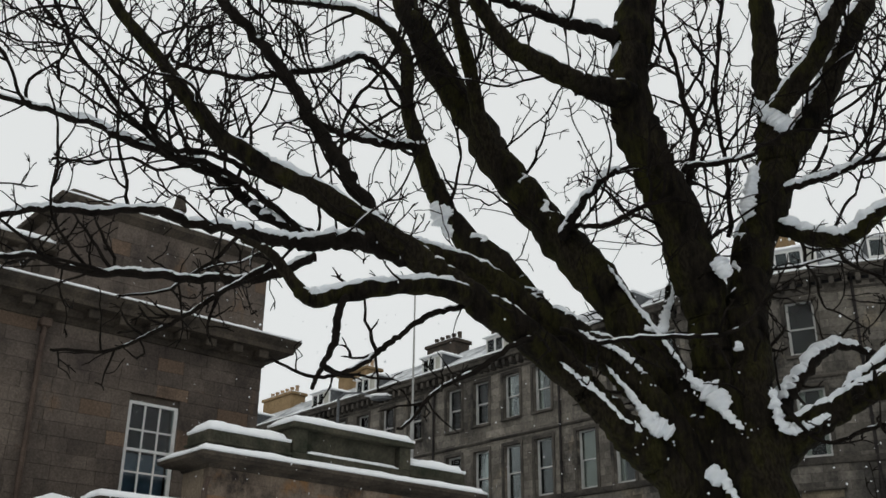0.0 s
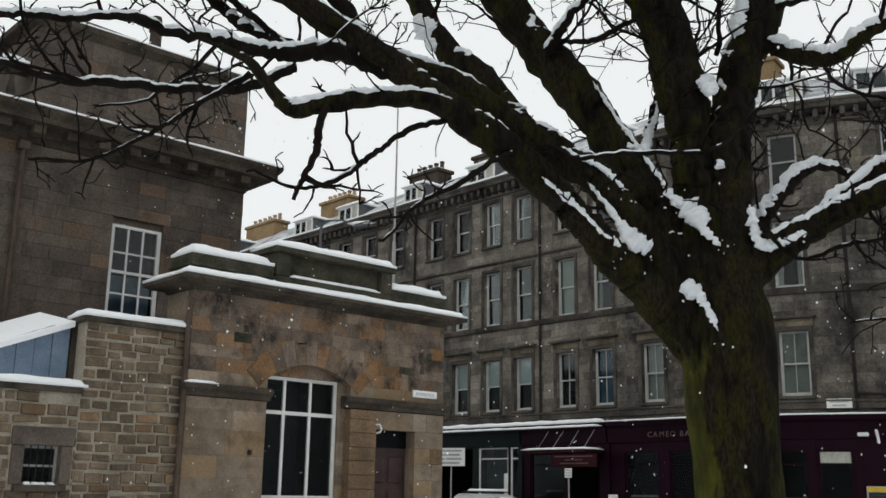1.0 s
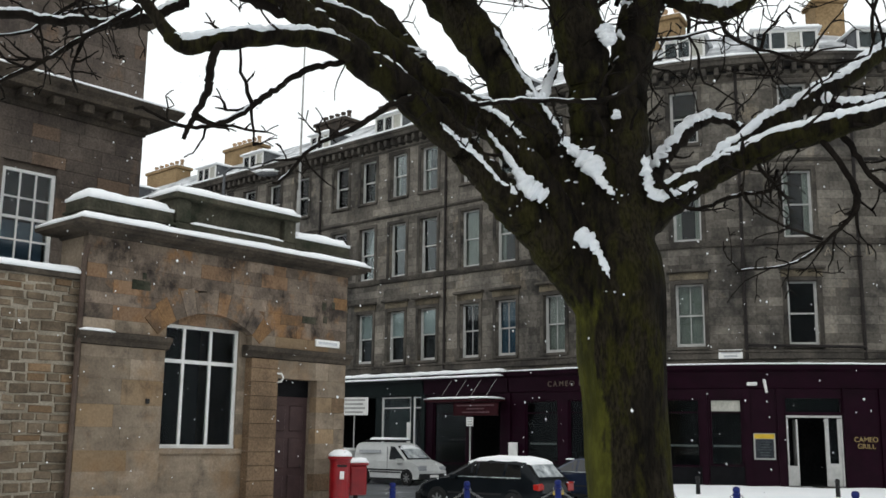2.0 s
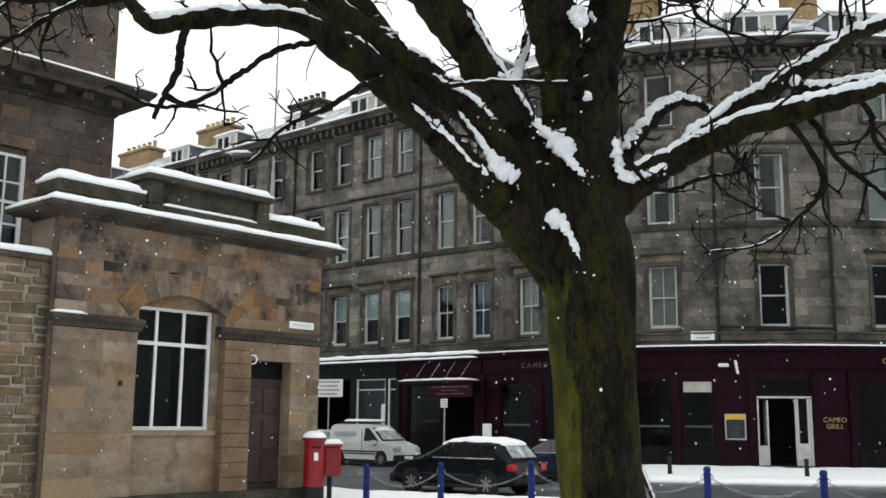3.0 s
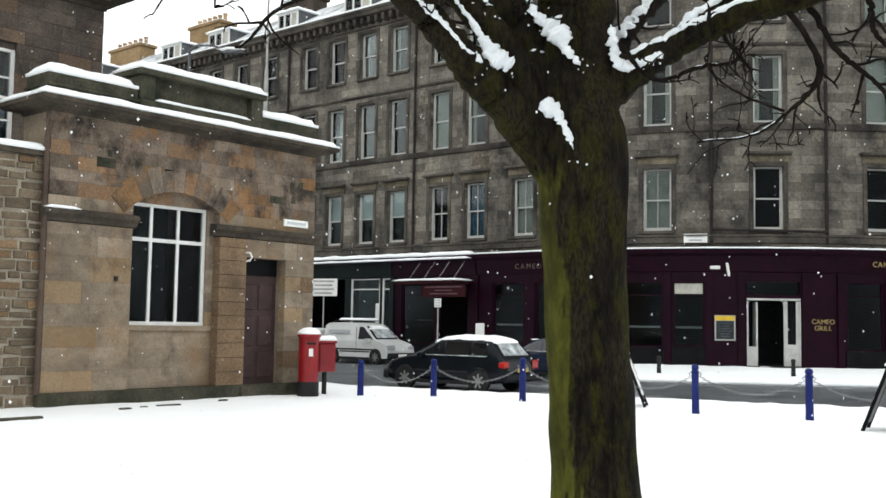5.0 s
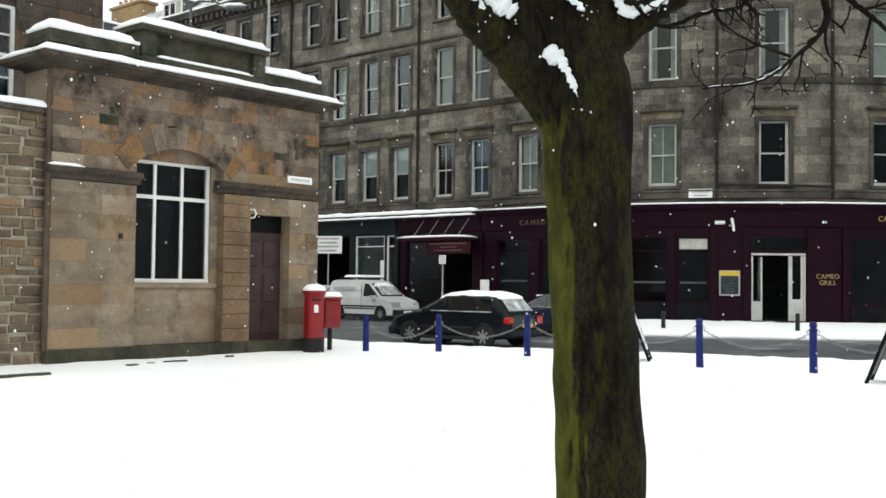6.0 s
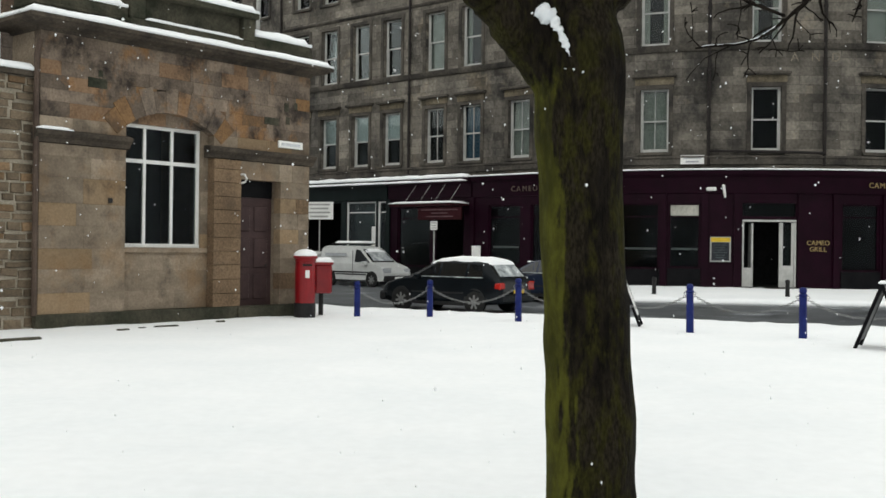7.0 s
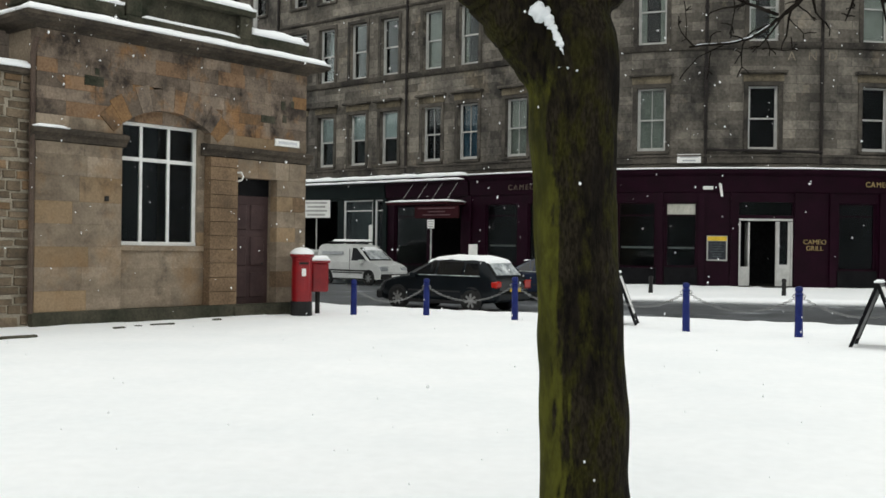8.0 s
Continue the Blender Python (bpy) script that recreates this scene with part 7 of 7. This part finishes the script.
    part("number_plate", boxed(x0 - 0.075, x0 - 0.06, -0.26, 0.26, 0.56, 0.67), YELLOW, v)
    part("number_plate", boxed(x1 + 0.05, x1 + 0.065, -0.26, 0.26, 0.36, 0.47), PAPER, v)
    if snow:
        rx = [p for p in roof if p[1] > top - 0.1]
        xa, xb = min(p[0] for p in rx) - 0.1, max(p[0] for p in rx) + 0.3
        bm = snow_slab(bmesh.new(), xa, xb, -half * 0.76, half * 0.76, top - 0.055, snow, 7, 0.06)
        for w in bm.verts:
            e = abs((w.co.x - xa) / (xb - xa) * 2 - 1)
            w.co.z -= (0.22 if w.co.x > (xa + xb) / 2 else 0.12) * e ** 3.2 + 0.07 * abs(w.co.y / half / 0.76) ** 3
        part("roof_snow", bm, SNOW, v, smooth=True)
        for s in (-1, 1):
            part("belt_snow", box(bmesh.new(), glass_side[0][0][0], glass_side[-1][0][0], s * (half * 0.95), s * (half + 0.004), belt + 0.045, belt + 0.07, 0.008), FROST, v)
    return v


GLAZE = surf("tinted_car_window", (0.006, 0.007, 0.008), (0.01, 0.011, 0.012), 0.05, 3.0, 30.0, 0.0, spec=0.7)
FROST = surf("thin_wet_snow_on_glass", (0.12, 0.14, 0.15), (0.6, 0.63, 0.64), 0.8, 2.5, 16.0, 0.3, grain=0.3)
HATCH = [(-2.0, 0.3), (-2.06, 0.62), (-1.98, 0.92), (-1.0, 0.96), (0.75, 0.95), (1.3, 0.86), (1.95, 0.7), (2.08, 0.5), (2.04, 0.28), (1.0, 0.2), (-1.2, 0.2)]
HATCH_TOP = [(-1.97, 0.92), (-1.52, 1.39), (-1.2, 1.43), (-0.3, 1.45), (0.25, 1.41), (1.12, 0.93)]
HATCH_GLASS = [[(-1.5, 0.99), (-0.98, 0.98), (-0.98, 1.34), (-1.36, 1.32)], [(-0.9, 0.98), (-0.06, 0.97), (-0.06, 1.37), (-0.9, 1.35)], [(0.86, 0.96), (0.3, 1.27), (0.1, 1.35), (0.02, 1.36), (0.02, 0.97)]]
HATCH_BODY = [(-2.07, 0.4, 0.68, 0.7, 0.7), (-2.03, 0.32, 0.8, 0.83, 0.79), (-1.97, 0.28, 0.9, 0.93, 0.83), (-1.52, 0.23, 0.95, 1.4, 0.864), (-1.2, 0.21, 0.95, 1.44, 0.867), (-0.4, 0.21, 0.94, 1.455, 0.867), (0.18, 0.21, 0.93, 1.42, 0.867), (0.42, 0.21, 0.92, 1.31, 0.866), (1.12, 0.21, 0.91, 0.945, 0.862), (1.5, 0.21, 0.85, 0.88, 0.85), (1.85, 0.23, 0.75, 0.78, 0.82), (2.03, 0.27, 0.62, 0.65, 0.76), (2.1, 0.34, 0.5, 0.53, 0.66)]
car(pose(0.27, 28.95, -0.1, 0, 0, 144), CARDARK, "dark green-black hatchback with thick snow on its roof", HATCH, HATCH_TOP, HATCH_GLASS, 0.86, (-1.25, 1.27), 0.31, 0.15, stations=HATCH_BODY)
car(pose(3.55, 34.6, -0.1, 0, 0, 140), CARBLUE, "dark blue hatchback parked behind another car", HATCH, HATCH_TOP, HATCH_GLASS, 0.86, (-1.25, 1.27), 0.31, 0.05, stations=HATCH_BODY)
VAN = [(-2.1, 0.3), (-2.14, 0.8), (-2.12, 1.05), (1.2, 1.05), (1.3, 1.08), (1.95, 0.9), (2.12, 0.62), (2.1, 0.3), (1.0, 0.24), (-1.2, 0.24)]
VAN_TOP = [(-2.12, 1.0), (-2.08, 1.72), (-1.9, 1.84), (0.1, 1.84), (0.45, 1.76), (1.32, 1.04)]
VAN_GLASS = [[(1.15, 1.1), (0.45, 1.66), (0.2, 1.68), (0.2, 1.1)]]
van = car(pose(-3.75, 46.7, -0.1, 0, 0, -40), VANWHITE, "small white panel van with roof rack dusted with snow", VAN, VAN_TOP, VAN_GLASS, 0.88, (-1.32, 1.34), 0.32, 0.05)
van["category"] = "van"
for x in (-1.4, -0.6, 0.1):
    part("rack_bar", box(bmesh.new(), x - 0.03, x + 0.03, -0.75, 0.75, 1.9, 1.95, 0.01), IRON, van)
part("rack_snow", snow_slab(bmesh.new(), -1.5, 0.2, -0.4, 0.5, 1.95, 0.1, 9, 0.08), SNOW, van, smooth=True)
part("side_moulding", boxed(-1.9, 1.2, -0.905, -0.885, 0.62, 0.68), PLASTIC, van)
part("lettering_bar", boxed(-1.7, -0.3, -0.86, -0.845, 1.36, 1.5), LAMPLENS, van)
part("panel_line", boxed(0.12, 0.14, -0.885, -0.87, 0.45, 1.62), PLASTIC, van)
ov = thing("orange_van", pose(-6.9, 49.4, -0.1, 0, 0, -40), "white utility vehicle with an orange rear panel", "van")
part("body", box(bmesh.new(), -1.2, 1.6, -0.85, 0.85, 0.4, 1.55, 0.1), VANWHITE, ov)
part("orange_panel", box(bmesh.new(), 0.2, 1.4, -0.88, -0.84, 0.95, 1.5, 0.02), ORANGE, ov)
for x in (-0.7, 1.0):
    for s in (-1, 1):
        wheel(ov, x, s * 0.75, 0.32, 0.2)

# ---- falling snow, caught in the air ----
fv, ff = [], []
rs = random.Random(77)
for _ in range(1000):
    y = rs.uniform(3.2, 24)
    c = Vector((rs.uniform(-0.52, 0.52) * y, y, rs.uniform(0.3, 1.7 + 0.55 * y)))
    r = rs.uniform(0.003, 0.0095) * (0.6 + y / 18)
    b = len(fv)
    for k in range(6):
        v = Vector(((1, 0, 0), (-1, 0, 0), (0, 1, 0), (0, -1, 0), (0, 0, 1), (0, 0, -1))[k])
        fv.append(c + Vector((v.x, v.y, v.z * 1.3)) * r * rs.uniform(0.6, 1.2))
    ff += [(b + i, b + j, b + k) for i, j, k in ((0, 2, 4), (2, 1, 4), (1, 3, 4), (3, 0, 4), (2, 0, 5), (1, 2, 5), (3, 1, 5), (0, 3, 5))]
me = bpy.data.meshes.new("falling_snow")
me.from_pydata(fv, [], ff)
me.materials.append(SNOW)
flakes = part("falling_snow", me, SNOW)
tagged(flakes, "loose snowflakes drifting down through the air", "snowflakes", kind="stuff")

# ---- the stones of the walls ----
rp = random.Random(21)
S_LOW = [stone_mesh("stone", ASHLAR, 0.004, k) for k in range(3)]
S_TOP = [stone_mesh("stone", ASHLAR_TOP, 0.02, k) for k in range(3)]
S_JAMB = [stone_mesh("stone", ASHLAR_JAMB, 0.05, k) for k in range(2)]
S_GREY = [stone_mesh("stone", GREY_ASHLAR, 0.02, k) for k in range(3)]
S_RUB = [stone_mesh("stone", RUBBLE, 0.52, k) for k in range(6)]
S_HOLE = [stone_mesh("stone", MOSSY, 0.6, 9)]
S_ORANGE = [stone_mesh("stone", ASHLAR_ORANGE, 0.02, 5)]
ARCH_HOLES = [(-5.3, -2.7, 3.8, 4.4), (-4.87, -3.11, 4.4, 4.7), (-4.37, -3.61, 4.7, 4.85)]
DOOR_HOLE = (-2.1, -0.91, 0.24, 3.32)


def low_stone(x, z, r):
    return r.choice(S_LOW)


def top_stone(x, z, r):
    return S_ORANGE[0] if r.random() < 0.06 else r.choice(S_TOP)


courses(lodge_wall, None, -7.0, -5.1, 0.27, 3.62, (0.38, 0.56), (0.7, 1.3), [], rp, 0.0, deep=0.23, pick=low_stone, proud=0.003)
courses(lodge_wall, None, -5.1, -2.87, 0.27, 1.48, (0.38, 0.45), (0.55, 0.95), [], rp, 0.0, y=0.2, deep=0.1, pick=low_stone, proud=0.003)
courses(lodge_wall, None, -3.05, -2.87, 1.48, 4.2, (0.4, 0.55), (0.18, 0.19), [], rp, 0.0, y=0.2, deep=0.1, pick=low_stone, proud=0.003)
courses(lodge_wall, None, -5.3, -2.7, 4.22, 4.75, (0.26, 0.27), (0.6, 0.9), [], rp, 0.0, y=0.2, deep=0.1, pick=lambda x, z, r: S_TOP[0])
courses(lodge_wall, None, -2.87, -2.1, 0.27, 3.62, (0.3, 0.33), (0.77, 0.8), [], rp, 0.006, y=-0.03, deep=0.26, pick=lambda x, z, r: r.choice(S_JAMB))
courses(lodge_wall, None, -2.1, 0.0, 0.27, 3.62, (0.34, 0.4), (0.4, 0.7), [DOOR_HOLE], rp, 0.003, y=-0.01, deep=0.24, pick=lambda x, z, r: r.choice(S_JAMB + S_LOW))
courses(lodge_wall, None, -7.0, -5.1, 3.9, 4.15, (0.25, 0.25), (0.5, 0.95), [], rp, 0.0, deep=0.23, pick=low_stone)
courses(lodge_wall, None, -2.87, 0.0, 3.9, 4.15, (0.25, 0.25), (0.5, 0.95), [], rp, 0.0, deep=0.23, pick=low_stone)
courses(lodge_wall, None, -7.0, 0.0, 4.15, 5.82, (0.24, 0.36), (0.35, 0.9), ARCH_HOLES, rp, 0.0, deep=0.23, pick=top_stone, proud=0.006)
for x, z, w, h in ((-5.76, 4.92, 0.5, 0.24), (-1.2, 4.62, 0.5, 0.2), (-0.75, 5.0, 0.16, 0.24), (-0.7, 4.68, 0.14, 0.2), (-0.45, 5.05, 0.12, 0.2), (-5.7, 5.12, 0.12, 0.16)):
    ob = new("stone", S_HOLE[0])
    ob.parent = lodge_wall
    ob.location, ob.scale = (x, 0.035, z), (w, 0.1, h)
courses(rub_core, None, -9.12, -7.03, 0.0, 4.88, (0.14, 0.24), (0.2, 0.55), [], rp, 0.022, y=0.13, deep=0.13, limit=190, pick=lambda x, z, r: r.choice(S_RUB), proud=0.035, wild=1.0)
courses(rub_core, None, -11.6, -9.12, 0.0, 3.5, (0.15, 0.25), (0.2, 0.55), [(-10.3, -9.15, 1.7, 2.85)], rp, 0.022, y=0.13, deep=0.13, limit=110, pick=lambda x, z, r: r.choice(S_RUB), proud=0.035, wild=1.0)
courses(big_wall, None, -11.0, -3.0, 4.6, 9.72, (0.3, 0.38), (0.5, 1.1), [(bh[0], bh[1], bh[2] - 0.15, bh[3])], rp, 0.003, pick=lambda x, z, r: r.choice(S_GREY), proud=0.012)
courses(attic, None, -9.0, -3.05, 10.75, 12.75, (0.34, 0.42), (0.5, 1.1), [], rp, 0.003, y=0.02, pick=lambda x, z, r: r.choice(S_GREY), proud=0.012)
